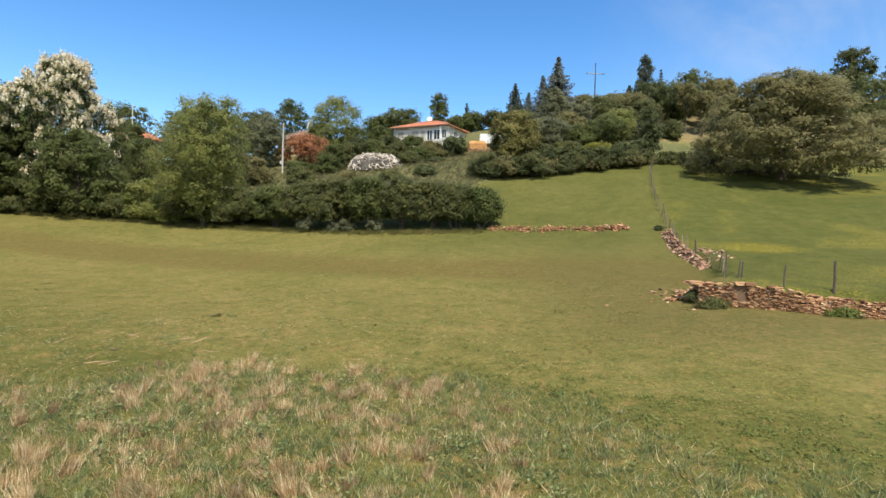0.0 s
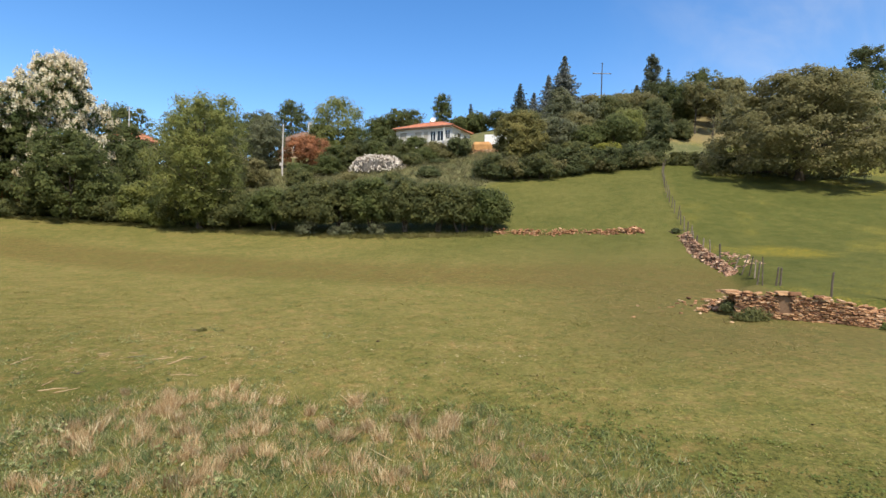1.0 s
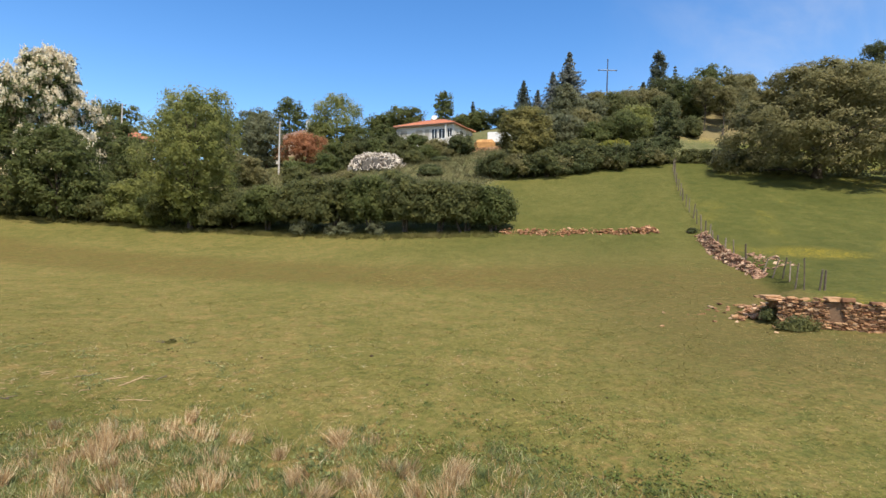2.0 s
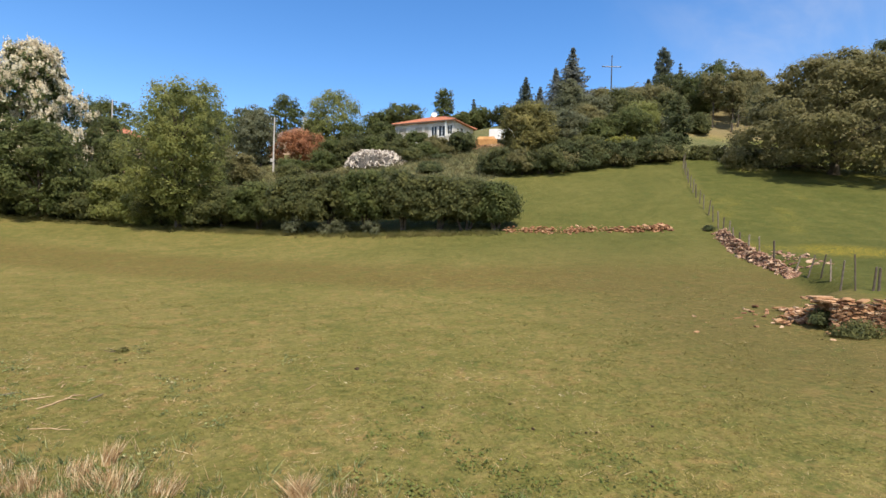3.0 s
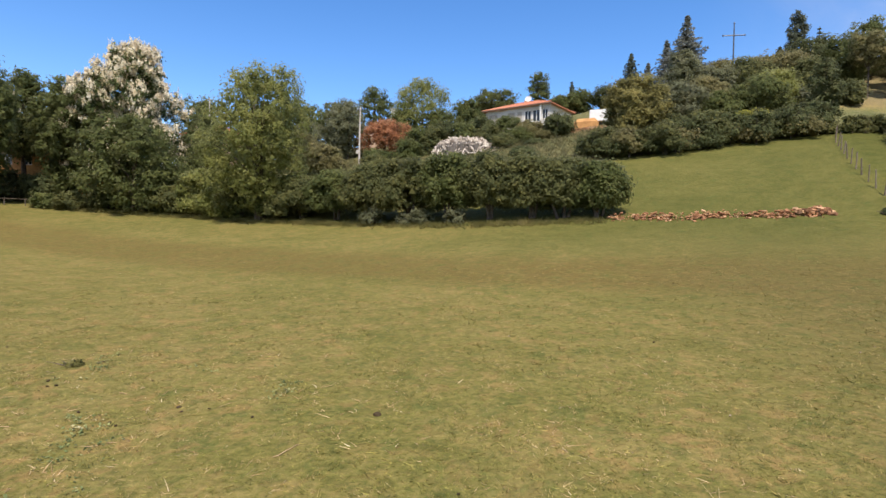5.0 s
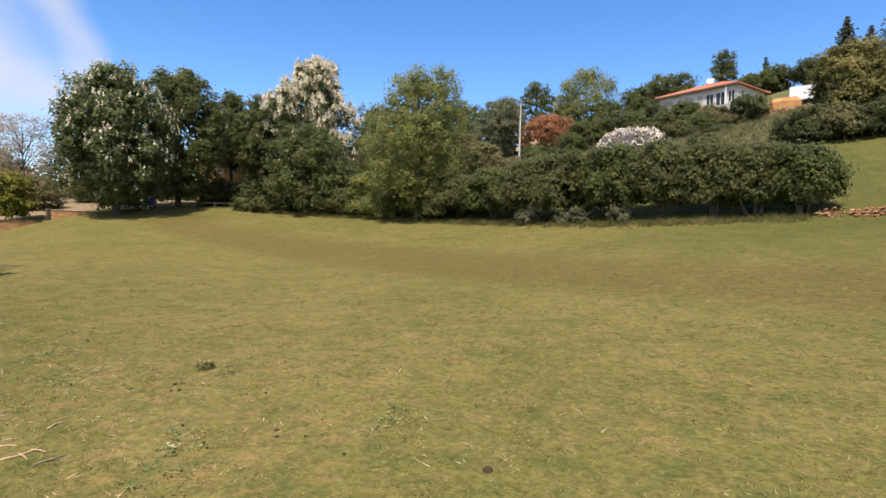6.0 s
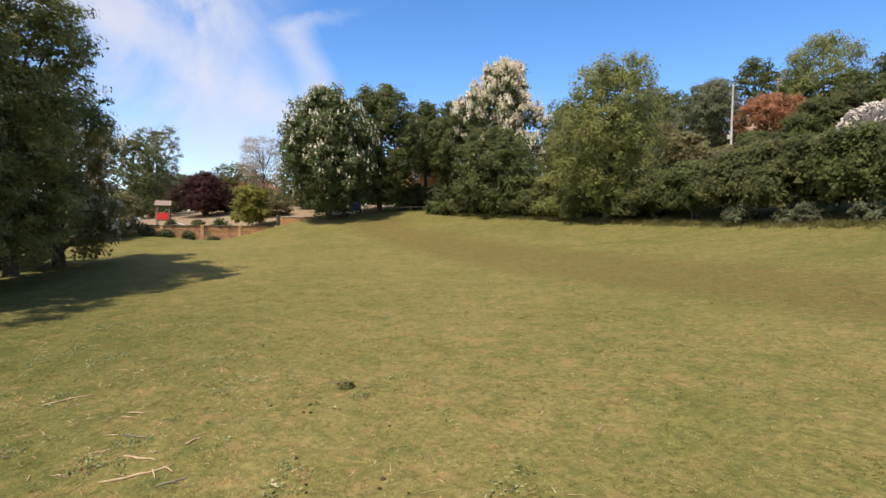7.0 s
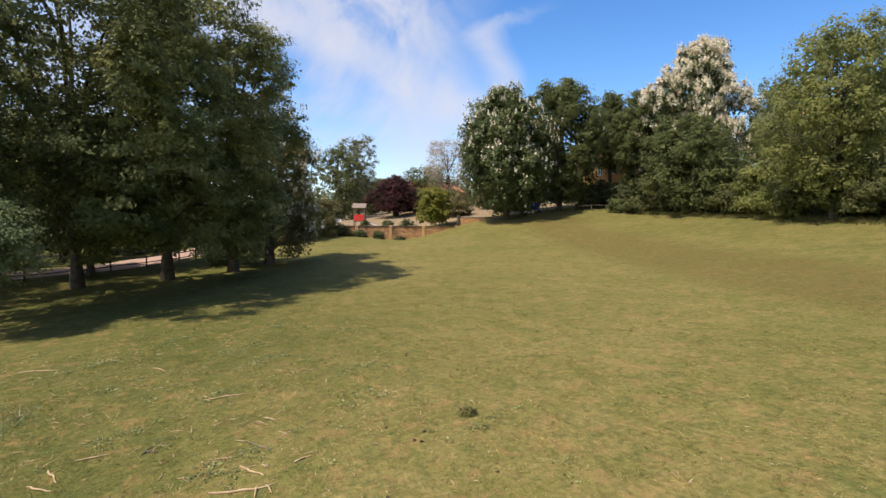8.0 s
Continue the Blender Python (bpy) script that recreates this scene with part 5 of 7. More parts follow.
def wire_fence():
    rng = np.random.default_rng(9)
    ob = thing("wire_fence", "sagging wire fence on weathered, leaning wooden posts", "fence")
    row = [(15.63, 30.0), (16.6, 32.2), (17.6, 34.2), (17.95, 35.4), (18.23, 36.8), (18.55, 38.4)]
    y = 41.0
    while y < 82:
        row.append((float(fence_x(y)) + 0.1, y))
        y += 1.9
    tops = []
    for i, (x, y) in enumerate(row):
        h = 1.35 + rng.uniform(-0.15, 0.15)
        o = part("post", post_mesh(h, rng.uniform(0.042, 0.062) * (0.65 if i < 6 else 1.0), 600 + i), WOOD_GREY if i % 3 else WOOD_DARK, ob)
        lean = rng.normal(size=2) * (0.22 if 1 <= i < 6 else 0.07)
        o.matrix_world = Matrix.Translation(spot(x, y)) @ Euler((lean[0], lean[1], 0)).to_matrix().to_4x4()
        tops.append(o.matrix_world)
    for x, y, h, r, lean in ((16.8, 26.75, 1.1, 0.045, 0.06), (18.6, 25.75, 1.4, 0.065, -0.02), (16.22, 29.87, 0.95, 0.045, 0.12), (16.43, 29.86, 0.9, 0.05, 0.06), (23.6, 25.4, 1.4, 0.07, 0.03)):
        o = part("post", post_mesh(h, r, int(x * 100)), WOOD_DARK, ob)
        o.matrix_world = Matrix.Translation(spot(x, y)) @ Euler((0, lean, 0)).to_matrix().to_4x4()
    for level in (0.3, 0.62, 0.92, 1.15):
        pts = [m @ Vector((0, 0, level)) for m in tops]
        line = []
        for a, b in zip(pts, pts[1:]):
            for k in range(4):
                p = a.lerp(b, k / 4)
                p.z -= 0.05 * math.sin(k / 4 * math.pi)
                line.append(p[:])
        line.append(pts[-1][:])
        v, f = tube(line, np.full(len(line), 0.0028), 4)
        part("wire", np_mesh("wire", v, f), IRON, ob)


wire_fence()
tree("nettle_clump", "dark green nettles at the foot of the stone wall", 13.35, 26.75, float(height(13.35, 26.75)) + 0.40, 1.9, LEAF_HEDGE, "broad", 0.0, 0.08, 110, 16, 0.2, 610, 12, 0.02, 0.9, 0, 0, "", "plant", 3, 0.05, 3)
tree("bramble_shrub", "dark bramble in the hollow at the broken wall end", 12.95, 28.0, float(height(12.95, 28.0)) + 0.38, 0.6, LEAF_DARK, "dome", 0.0, 0.08, 70, 16, 0.2, 613, 8, 0.02, None, 0, 0, "", "shrub", 3, 0.05, 3)
tree("nettle_clump", "green weeds along the collapsed wall", 18.4, 24.6, float(height(18.4, 24.6)) + 0.35, 2.2, WEED, "broad", 0.0, 0.08, 80, 16, 0.2, 611, 12, 0.02, 0.9, 0, 0, "", "plant", 3, 0.05, 3)
tree("bramble_shrub", "small dark bramble by the fence rubble", 21.2, 54.0, float(height(21.2, 54.0)) + 0.3, 0.5, LEAF_DARK, "broad", 0.0, 0.14, 60, 16, 0.2, 612, 6, 0.03, None, 0, 0, "", "shrub", 3, 0.05, 3)


# ---- buildings ----
def hip_roof(parent, w, d, z0, rise, inset, over, mat, thick=0.16):
    x0, x1, y0, y1 = -over, w + over, -over, d + over
    c = [(x0, y0), (x1, y0), (x1, y1), (x0, y1)]
    ridge = [(x0 + inset + over, d / 2), (x1 - inset - over, d / 2)]
    v = [(x, y, z0) for x, y in c] + [(x, y, z0 + rise) for x, y in ridge]
    v += [(x, y, z0 - thick) for x, y in c]
    f = [(0, 1, 5, 4), (1, 2, 5), (2, 3, 4, 5), (3, 0, 4), (6, 9, 8, 7), (0, 6, 7, 1), (1, 7, 8, 2), (2, 8, 9, 3), (3, 9, 6, 0)]
    me = bpy.data.meshes.new("roof")
    me.from_pydata(v, [], f)
    roof = part("roof", me, mat, parent)
    # ridge and hip tiles, eaves board
    rows = [(v[4], v[5])] + [(v[i], v[4]) for i in (0, 3)] + [(v[i], v[5]) for i in (1, 2)]
    for a, b in rows:
        tv, tf = tube(np.linspace(a, b, 4) + (0, 0, 0.03), np.full(4, 0.11), 6)
        part("ridge_tile", np_mesh("ridge_tile", tv, tf, True), mat, roof)
    # tile courses as low ribs running down the front slope
    n = int((x1 - x0) / 0.42)
    pieces = []
    for i in range(1, n):
        x = x0 + (x1 - x0) * i / n
        up = min(1.0, (x - x0) / (ridge[0][0] - x0), (x1 - x) / (x1 - ridge[1][0]))
        a, b = np.array([x, y0, z0 + 0.01]), np.array([x, y0 + (d / 2 - y0) * up, z0 + rise * up + 0.01])
        pieces.append(tube([a, (a + b) / 2, b], [0.07, 0.07, 0.07], 5))
    tv, tf = joined(pieces)
    part("tile_rows", np_mesh("tile_rows", tv, tf, True), mat, roof)
    return roof


def wall_with_openings(w, h, thick, holes):
    """A wall along x, its outer face at y = 0, with openings (x0, x1, z0, z1) cut through it."""
    bm = bmesh.new()
    x = 0.0
    for a, b, lo, hi in sorted(holes) + [(w, w, 0, 0)]:
        if a > x:
            add_box(bm, (a - x, thick, h), ((a + x) / 2, thick / 2, h / 2))
        if b > a:
            if lo > 0:
                add_box(bm, (b - a, thick, lo), ((a + b) / 2, thick / 2, lo / 2))
            add_box(bm, (b - a, thick, h - hi), ((a + b) / 2, thick / 2, (h + hi) / 2))
        x = b
    bmesh.ops.remove_doubles(bm, verts=bm.verts, dist=1e-4)
    return bm


def window(parent, a, b, lo, hi, kind):
    w, h, cx, cz = b - a, hi - lo, (a + b) / 2, (lo + hi) / 2
    if kind == "shutter":
        s = part("shutter", box_mesh((w - 0.02, 0.05, h - 0.02), (cx, 0.05, cz), None, 0.01), SLATE, parent, "closed grey roller shutter")
        for i in range(1, int(h / 0.16)):
            part("slat", box_mesh((w - 0.06, 0.02, 0.1), (cx, 0.02, lo + i * 0.16)), SLATE, s)
        return
    f = bmesh.new()
    add_box(f, (w, 0.07, 0.08), (cx, 0.10, hi - 0.04))
    add_box(f, (w, 0.07, 0.08), (cx, 0.10, lo + 0.04))
    for x in (a + 0.04, b - 0.04, cx):
        add_box(f, (0.08, 0.065, h - 0.16), (x, 0.10, cz))
    frame_ob = part("window_frame", f, PAINT_WHITE, parent, "white window frame")
    for x in ((a + cx) / 2, (b + cx) / 2):
        p = part("pane", box_mesh((w / 2 - 0.12, 0.012, h - 0.16), (x, 0.11, cz)), GLASS, frame_ob)
        p.visible_shadow = False


def villa():
    ob = thing("villa", "single-storey white villa with a low orange tiled hip roof", "house",
               Matrix.Translation((-11.2, 111.4, 22.9)) @ Euler((0, 0, radians(-26))).to_matrix().to_4x4())
    w, d, h = 12.4, 8.2, 3.55
    holes = [(0.9, 2.4, 1.7, 2.9), (4.3, 5.8, 1.4, 2.9), (6.3, 7.2, 1.2, 2.9), (7.7, 8.9, 0.9, 2.9), (9.2, 10.6, 0.9, 2.9), (11.0, 12.0, 1.2, 2.9)]
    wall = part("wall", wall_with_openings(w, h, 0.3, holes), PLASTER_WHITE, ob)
    for k, hole in enumerate(holes):
        window(wall, *hole, "shutter" if k < 3 else "glass")
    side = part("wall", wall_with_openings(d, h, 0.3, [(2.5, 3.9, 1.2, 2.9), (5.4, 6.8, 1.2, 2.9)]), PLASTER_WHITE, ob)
    side.matrix_local = Matrix.Translation((w - 0.003, 0.303, 0)) @ Euler((0, 0, radians(90))).to_matrix().to_4x4()
    window(side, 2.5, 3.9, 1.2, 2.9, "glass")
    window(side, 5.4, 6.8, 1.2, 2.9, "glass")
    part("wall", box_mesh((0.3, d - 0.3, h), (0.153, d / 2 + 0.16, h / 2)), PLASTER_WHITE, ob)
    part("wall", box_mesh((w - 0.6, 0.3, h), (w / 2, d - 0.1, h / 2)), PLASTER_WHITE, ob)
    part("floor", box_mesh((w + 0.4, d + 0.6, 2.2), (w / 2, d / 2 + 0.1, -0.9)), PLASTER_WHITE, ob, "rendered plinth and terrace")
    hip_roof(ob, w, d + 0.3, h + 0.17, 1.75, 4.2, 0.55, ROOF_TILE)
    part("eaves_board", box_mesh((w + 1.0, 0.04, 0.2), (w / 2, -0.58, h + 0.06)), WOOD_DARK, ob)
    part("porch_post", box_mesh((0.22, 0.22, h - 0.9), (10.85, -0.3, (h + 0.9) / 2)), PAINT_WHITE, ob)
    ch = part("chimney", box_mesh((0.7, 0.6, 1.3), (5.2, 5.2, h + 1.9), None, 0.03), PLASTER_CREAM, ob)
    dish = bmesh.new()
    bmesh.ops.create_uvsphere(dish, u_segments=18, v_segments=10, radius=0.62)
    bmesh.ops.delete(dish, geom=[v for v in dish.verts if v.co.z > -0.2], context="VERTS")
    bmesh.ops.translate(dish, verts=dish.verts, vec=(0, 0, 0.5))
    s = part("satellite_dish", dish, PAINT_WHITE, ob, "round white satellite dish")
    s.modifiers.new("rim", "SOLIDIFY").thickness = 0.03
    s.matrix_local = Matrix.Translation((5.9, 4.6, h + 2.55)) @ Euler((radians(65), 0, radians(20))).to_matrix().to_4x4() @ Matrix.Scale(1.15, 4)
    part("dish_mast", box_mesh((0.06, 0.06, 0.9), (5.85, 4.75, h + 2.1)), IRON, ob)


villa()


def cottage(label, x, y, yaw, w, d, floor, eave, rise, wall_mat, roof_mat, chimney=None):
    ob = thing("village_house", label, "house", Matrix.Translation((x, y, floor)) @ Euler((0, 0, radians(yaw))).to_matrix().to_4x4())
    h = eave - floor
    holes = []
    k = 1.0
    while k + 1.1 < w - 0.6:
        holes.append((k, k + 1.0, h - 1.9, h - 0.5))
        k += 2.6
    wall = part("wall", wall_with_openings(w, h, 0.3, holes), wall_mat, ob)
    for hole in holes:
        window(wall, *hole, "glass")
    for wx in (0.15, w - 0.15):
        part("wall", box_mesh((0.3, d - 0.32, h - 0.01), (wx, d / 2 + 0.15, h / 2)), wall_mat, ob)
    part("wall", box_mesh((w - 0.62, 0.3, h - 0.01), (w / 2, d - 0.1, h / 2)), wall_mat, ob)
    hip_roof(ob, w, d, h + 0.17, rise, d * 0.45, 0.4, roof_mat)
    if chimney:
        cx, cy, top = chimney
        c = part("chimney", box_mesh((0.75, 0.6, top - eave + 0.6), (cx, cy, (top + eave - 0.6) / 2 - floor), None, 0.03), PAINT_WHITE, ob, "white chimney stack")
        part("chimney_cap", box_mesh((0.95, 0.8, 0.12), (cx, cy, top - floor + 0.08), None, 0.02), CONCRETE, c)


cottage("house with a brown tiled roof behind the copper-leaved tree", -35.5, 113.5, -20, 9, 7, 19.5, 23.9, 2.3, PLASTER_CREAM, ROOF_BROWN, (5.6, 3.0, 28.2))
cottage("house with an orange-brown roof deep among the trees", -69.5, 108, -25, 9, 7, 16.0, 22.6, 2.2, PLASTER_CREAM, ROOF_TILE)
cottage("orange rendered house half hidden behind chestnut trees", -87.5, 86.0, 40, 10, 8, 8.5, 14.6, 2.6, PLASTER_CREAM, ROOF_BROWN)
cottage("ochre house wall glimpsed behind the flowering chestnut", -81.8, 79.8, 20, 9, 6, 8.6, 15.4, 1.8, OCHRE, ROOF_TILE)
cottage("ochre house low behind the hedge trees", -74.0, 87.0, -36, 9, 6, 8.0, 13.0, 1.8, OCHRE, ROOF_BROWN)
cottage("low cream house with an orange roof behind the plum trees", -112.0, 54.0, 62, 15, 8, 6.4, 11.4, 2.4, PLASTER_CREAM, ROOF_TILE)


def white_van(x, y, yaw):
    ob = thing("white_van", "white panel van parked above an orange stone terrace", "van", Matrix.Translation(spot(x, y, 0.0)) @ Euler((0, 0, yaw)).to_matrix().to_4x4())
    bm = bmesh.new()
    prof = ((-2.4, 0.45), (2.4, 0.45), (2.45, 1.0), (1.75, 1.25), (1.15, 2.15), (-2.4, 2.25))
    vs = [[bm.verts.new((px, sy, pz)) for px, pz in prof] for sy in (-0.95, 0.95)]
    bm.faces.new(vs[0])
    bm.faces.new(vs[1][::-1])
    for i in range(6):
        bm.faces.new((vs[0][i], vs[1][i], vs[1][(i + 1) % 6], vs[0][(i + 1) % 6]))
    bmesh.ops.recalc_face_normals(bm, faces=bm.faces)
    bmesh.ops.bevel(bm, geom=bm.edges, offset=0.08, segments=2, affect="EDGES")
    body = part("body", bm, PAINT_WHITE, ob)
    for sy in (-1, 1):
        part("side_window", box_mesh((0.75, 0.01, 0.5), (0.95, sy * 0.955, 1.62)), GLASS, body)
    for wx in (-1.5, 1.5):
        for sy in (-0.82, 0.82):
            wheel(ob, wx, sy, 0.34)


def wheel(parent, x, y, r):
    v, f = tube([(x, y - 0.11, r), (x, y - 0.10, r), (x, y + 0.10, r), (x, y + 0.11, r)], [r * 0.6, r, r, r * 0.6], 18)
    t = part("wheel", np_mesh("wheel", v, f, True), RUBBER, parent)
    v, f = tube([(x, y - 0.115, r), (x, y - 0.112, r), (x, y + 0.112, r), (x, y + 0.115, r)], [0.02, r * 0.6, r * 0.6, 0.02], 14)
    part("rim", np_mesh("rim", v, f, True), CONCRETE, t, "grey steel rim")


white_van(8.3, 99.4, radians(-15))


def terrace_wall():
    rng = np.random.default_rng(21)
    ob = thing("terrace_wall", "low orange stone terrace wall beside the villa garden", "wall")
    for i in range(120):
        s, lvl = rng.uniform(0, 6.2), rng.integers(0, 3)
        x, y = 3.2 + s * 0.8, 97.8 - s * 0.2
        lay_stone(ob, rng, Vector((x, y, float(height(x, y)) - 0.1 + lvl * 0.26)), (rng.uniform(0.4, 0.8), 0.5, 0.27), -0.2 + rng.normal() * 0.05, 0.04)
    o = part("earth_bank", box_mesh((3.6, 1.6, 3.0), (0, 0, 0), None, 0.55), OCHRE, ob, "bare orange earth bank")
    o.matrix_world = Matrix.Translation((5.3, 98.7, float(height(5.3, 98.7)) + 0.1)) @ Euler((0, 0, -0.2)).to_matrix().to_4x4()
    tree("garden_shrub", "dark shrub in front of the orange terrace wall", 9.4, 96.8, 21.2, 2.2, LEAF_DARK, "dome", 0.02, 0.22, 80, 18, 0.3, 247, 7, 0.06, None, 0, 0, "garden shrubs", "shrub", 3)


terrace_wall()


def stone_heap():
    rng = np.random.default_rng(22)
    rest = []
    c = Vector((-12.4, 94.0))
    for i in range(1500):
        a, r = rng.uniform(0, 6.28), math.sqrt(rng.uniform(0, 1))
        x, y = c.x + math.cos(a) * r * 4.9, c.y + math.sin(a) * r * 2.8
        dome = 2.8 * (1 - r**4.5)
        w = rng.uniform(0.16, 0.60)
        at = Vector((x, y, 16.2 + dome * rng.uniform(0.82, 1.0) - 0.35))
        at.z = max(at.z, float(height(x, y)))
        rest.append((at, (w * 0.26, w * 0.30, w * 1.7), rng.uniform(0, 6), rng.normal(size=2) * 0.9))
    ob = stone_stuff("wood_heap", "big domed heap of pale cut logs and stones", rng, rest, HEAP)
    core = []
    for i in range(60):
        a, r = rng.uniform(0, 6.28), math.sqrt(rng.uniform(0, 1)) * 0.85
        x, y = c.x + math.cos(a) * r * 4.7, c.y + math.sin(a) * r * 2.6
        hgt = 1.8 * (1 - r**4.5)
        core.append((Vector((x, y, 15.9 + hgt / 2)), (1.5, 1.3, hgt + 0.6), rng.uniform(0, 6), (0, 0)))
    inner = stone_stuff("heap_core", "", rng, core, HEAP_CORE)
    inner.parent = ob


stone_heap()


# ---- poles and cross ----
def utility_pole(label, x, y, top, base_z=None):
    at = spot(x, y)
    h = top - at.z
    ob = thing("utility_pole", label, "pole", Matrix.Translation(at))
    v, f = tube([(0, 0, -0.5), (0, 0, h * 0.5), (0.05, 0, h)], [0.16, 0.13, 0.09], 8)
    part("pole", np_mesh("pole", v, f), CONCRETE, ob)
    part("crossarm", box_mesh((1.1, 0.09, 0.09), (0.05, 0, h - 0.35), None, 0.01), IRON, ob)
    for dx in (-0.45, 0.15, 0.5):
        v, f = tube([(dx, 0, h - 0.31), (dx, 0, h - 0.22), (dx, 0, h - 0.16)], [0.03, 0.055, 0.025], 8)
        part("insulator", np_mesh("insulator", v, f), PAINT_WHITE, ob)
    part("meter_box", box_mesh((0.35, 0.28, 0.55), (-0.25, -0.1, 1.9), None, 0.02), CONCRETE, ob)


utility_pole("pale concrete utility pole standing above the hedge", -28.9, 95.0, 23.9)
utility_pole("pale concrete utility pole among the garden trees", -59.4, 101.9, 27.9)


def hill_cross():
    at = spot(32.6, 122.5)
    h = 44.2 - at.z
    ob = thing("hilltop_cross", "tall thin iron cross on the hilltop", "cross", Matrix.Translation(at))
    v, f = tube([(0, 0, -0.5), (0, 0, h * 0.6), (0, 0, h)], [0.16, 0.13, 0.09], 8)
    part("upright", np_mesh("upright", v, f), IRON, ob)
    v, f = tube([(-1.8, 0, h - 2.15), (0, 0, h - 2.15), (1.8, 0, h - 2.15)], [0.09, 0.11, 0.09], 8)
    part("crossbar", np_mesh("crossbar", v, f), IRON, ob)
    for x, z in ((-1.85, h - 2.15), (1.85, h - 2.15), (0, h + 0.05)):
        bm = bmesh.new()
        bmesh.ops.create_icosphere(bm, subdivisions=2, radius=0.17, matrix=Matrix.Translation((x, 0, z)))
        part("finial", bm, IRON, ob)


hill_cross()


# ---- village wall, playground, car ----
def garden_wall():
    ob = thing("village_wall", "ochre block wall with dark coping and pillars beside the pasture", "wall")
    a, b = Vector((-75.5, 33.0)), Vector((-73.4, 52.0))
    u = (b - a).normalized()
    yaw = math.atan2(u.y, u.x)
    n = 4
    seg = (b - a).length / n
    for i in range(n):
        c = a + u * seg * (i + 0.5)
        m = Matrix.Translation((c.x, c.y, 3.55)) @ Euler((0, 0, yaw)).to_matrix().to_4x4()
        o = part("wall_panel", box_mesh((seg - 0.4, 0.3, 2.0), (0, 0, 0), None, 0.01), BLOCK, ob)
        o.matrix_world = m
        o = part("coping", box_mesh((seg - 0.4, 0.44, 0.1), (0, 0, 1.054), None, 0.02), WOOD_DARK, ob)
        o.matrix_world = m
    for i in range(n + 1):
        c = a + u * seg * i
        o = part("pillar", box_mesh((0.38, 0.42, 2.3), (0, 0, 0), None, 0.02), BRICK, ob)
        o.matrix_world = Matrix.Translation((c.x, c.y, 3.55)) @ Euler((0, 0, yaw)).to_matrix().to_4x4()
    c, e = Vector((-73.2, 52.8)), Vector((-70.5, 60.0))
    u2 = (e - c).normalized()
    m = Matrix.Translation(((c.x + e.x) / 2, (c.y + e.y) / 2, 5.2)) @ Euler((0, 0, math.atan2(u2.y, u2.x))).to_matrix().to_4x4()
    o = part("wall_panel", box_mesh(((e - c).length, 0.3, 1.5), (0, 0, 0), None, 0.01), BLOCK, ob, "upper step of the ochre wall")
    o.matrix_world = m
    o = part("coping", box_mesh(((e - c).length, 0.42, 0.08), (0, 0, 0.792), None, 0.02), CONCRETE, ob)
    o.matrix_world = m
    o = part("gate_pillar", box_mesh((0.4, 0.4, 2.2), (0, 0, 0), None, 0.02), WOOD_DARK, ob)
    o.matrix_world = Matrix.Translation((-73.3, 52.5, 5.1))


garden_wall()
for i, (x, y, w) in enumerate(((-78.4, 43.3, 3.0), (-78.7, 46.4, 3.8), (-79.2, 40.0, 1.6))):
    tree("box_hedge", "clipped dark green box shrub behind the wall", x, y, 5.5, w, LEAF_DARK, "dome", 0.02, 0.16, 70, 16, 0.2, 660 + i, 6, 0.04, None, 0, 0, "", "shrub", 3, 0.1, 3)


for i, (x, y, w, h) in enumerate(((-72.8, 35.2, 2.6, 1.2), (-72.6, 37.6, 2.0, 0.7), (-72.2, 40.2, 1.4, 0.9), (-71.8, 43.0, 1.2, 0.4))):
    tree("bramble_shrub", "dark weeds and bramble at the foot of the block wall", x, y, float(height(x, y)) + h, w, LEAF_DARK, "dome", 0.02, 0.18, 110, 18, 0.26, 670 + i, 8, 0.04, None, 0, 0, "wall brambles", "shrub", 3, 0.1, 3)


def notice_board(x, y):
    at = spot(x, y)
    ob = thing("notice_board", "small white notice board on a post by the playground", "sign", Matrix.Translation(at) @ Euler((0, 0, radians(68))).to_matrix().to_4x4())
    part("post", box_mesh((0.08, 0.08, 1.5), (0, 0, 0.7), None, 0.01), WOOD_GREY, ob)
    part("board", box_mesh((0.7, 0.04, 0.5), (0, -0.065, 1.35), None, 0.01), PAINT_WHITE, ob, "plain white board")


notice_board(-81.5, 36.6)


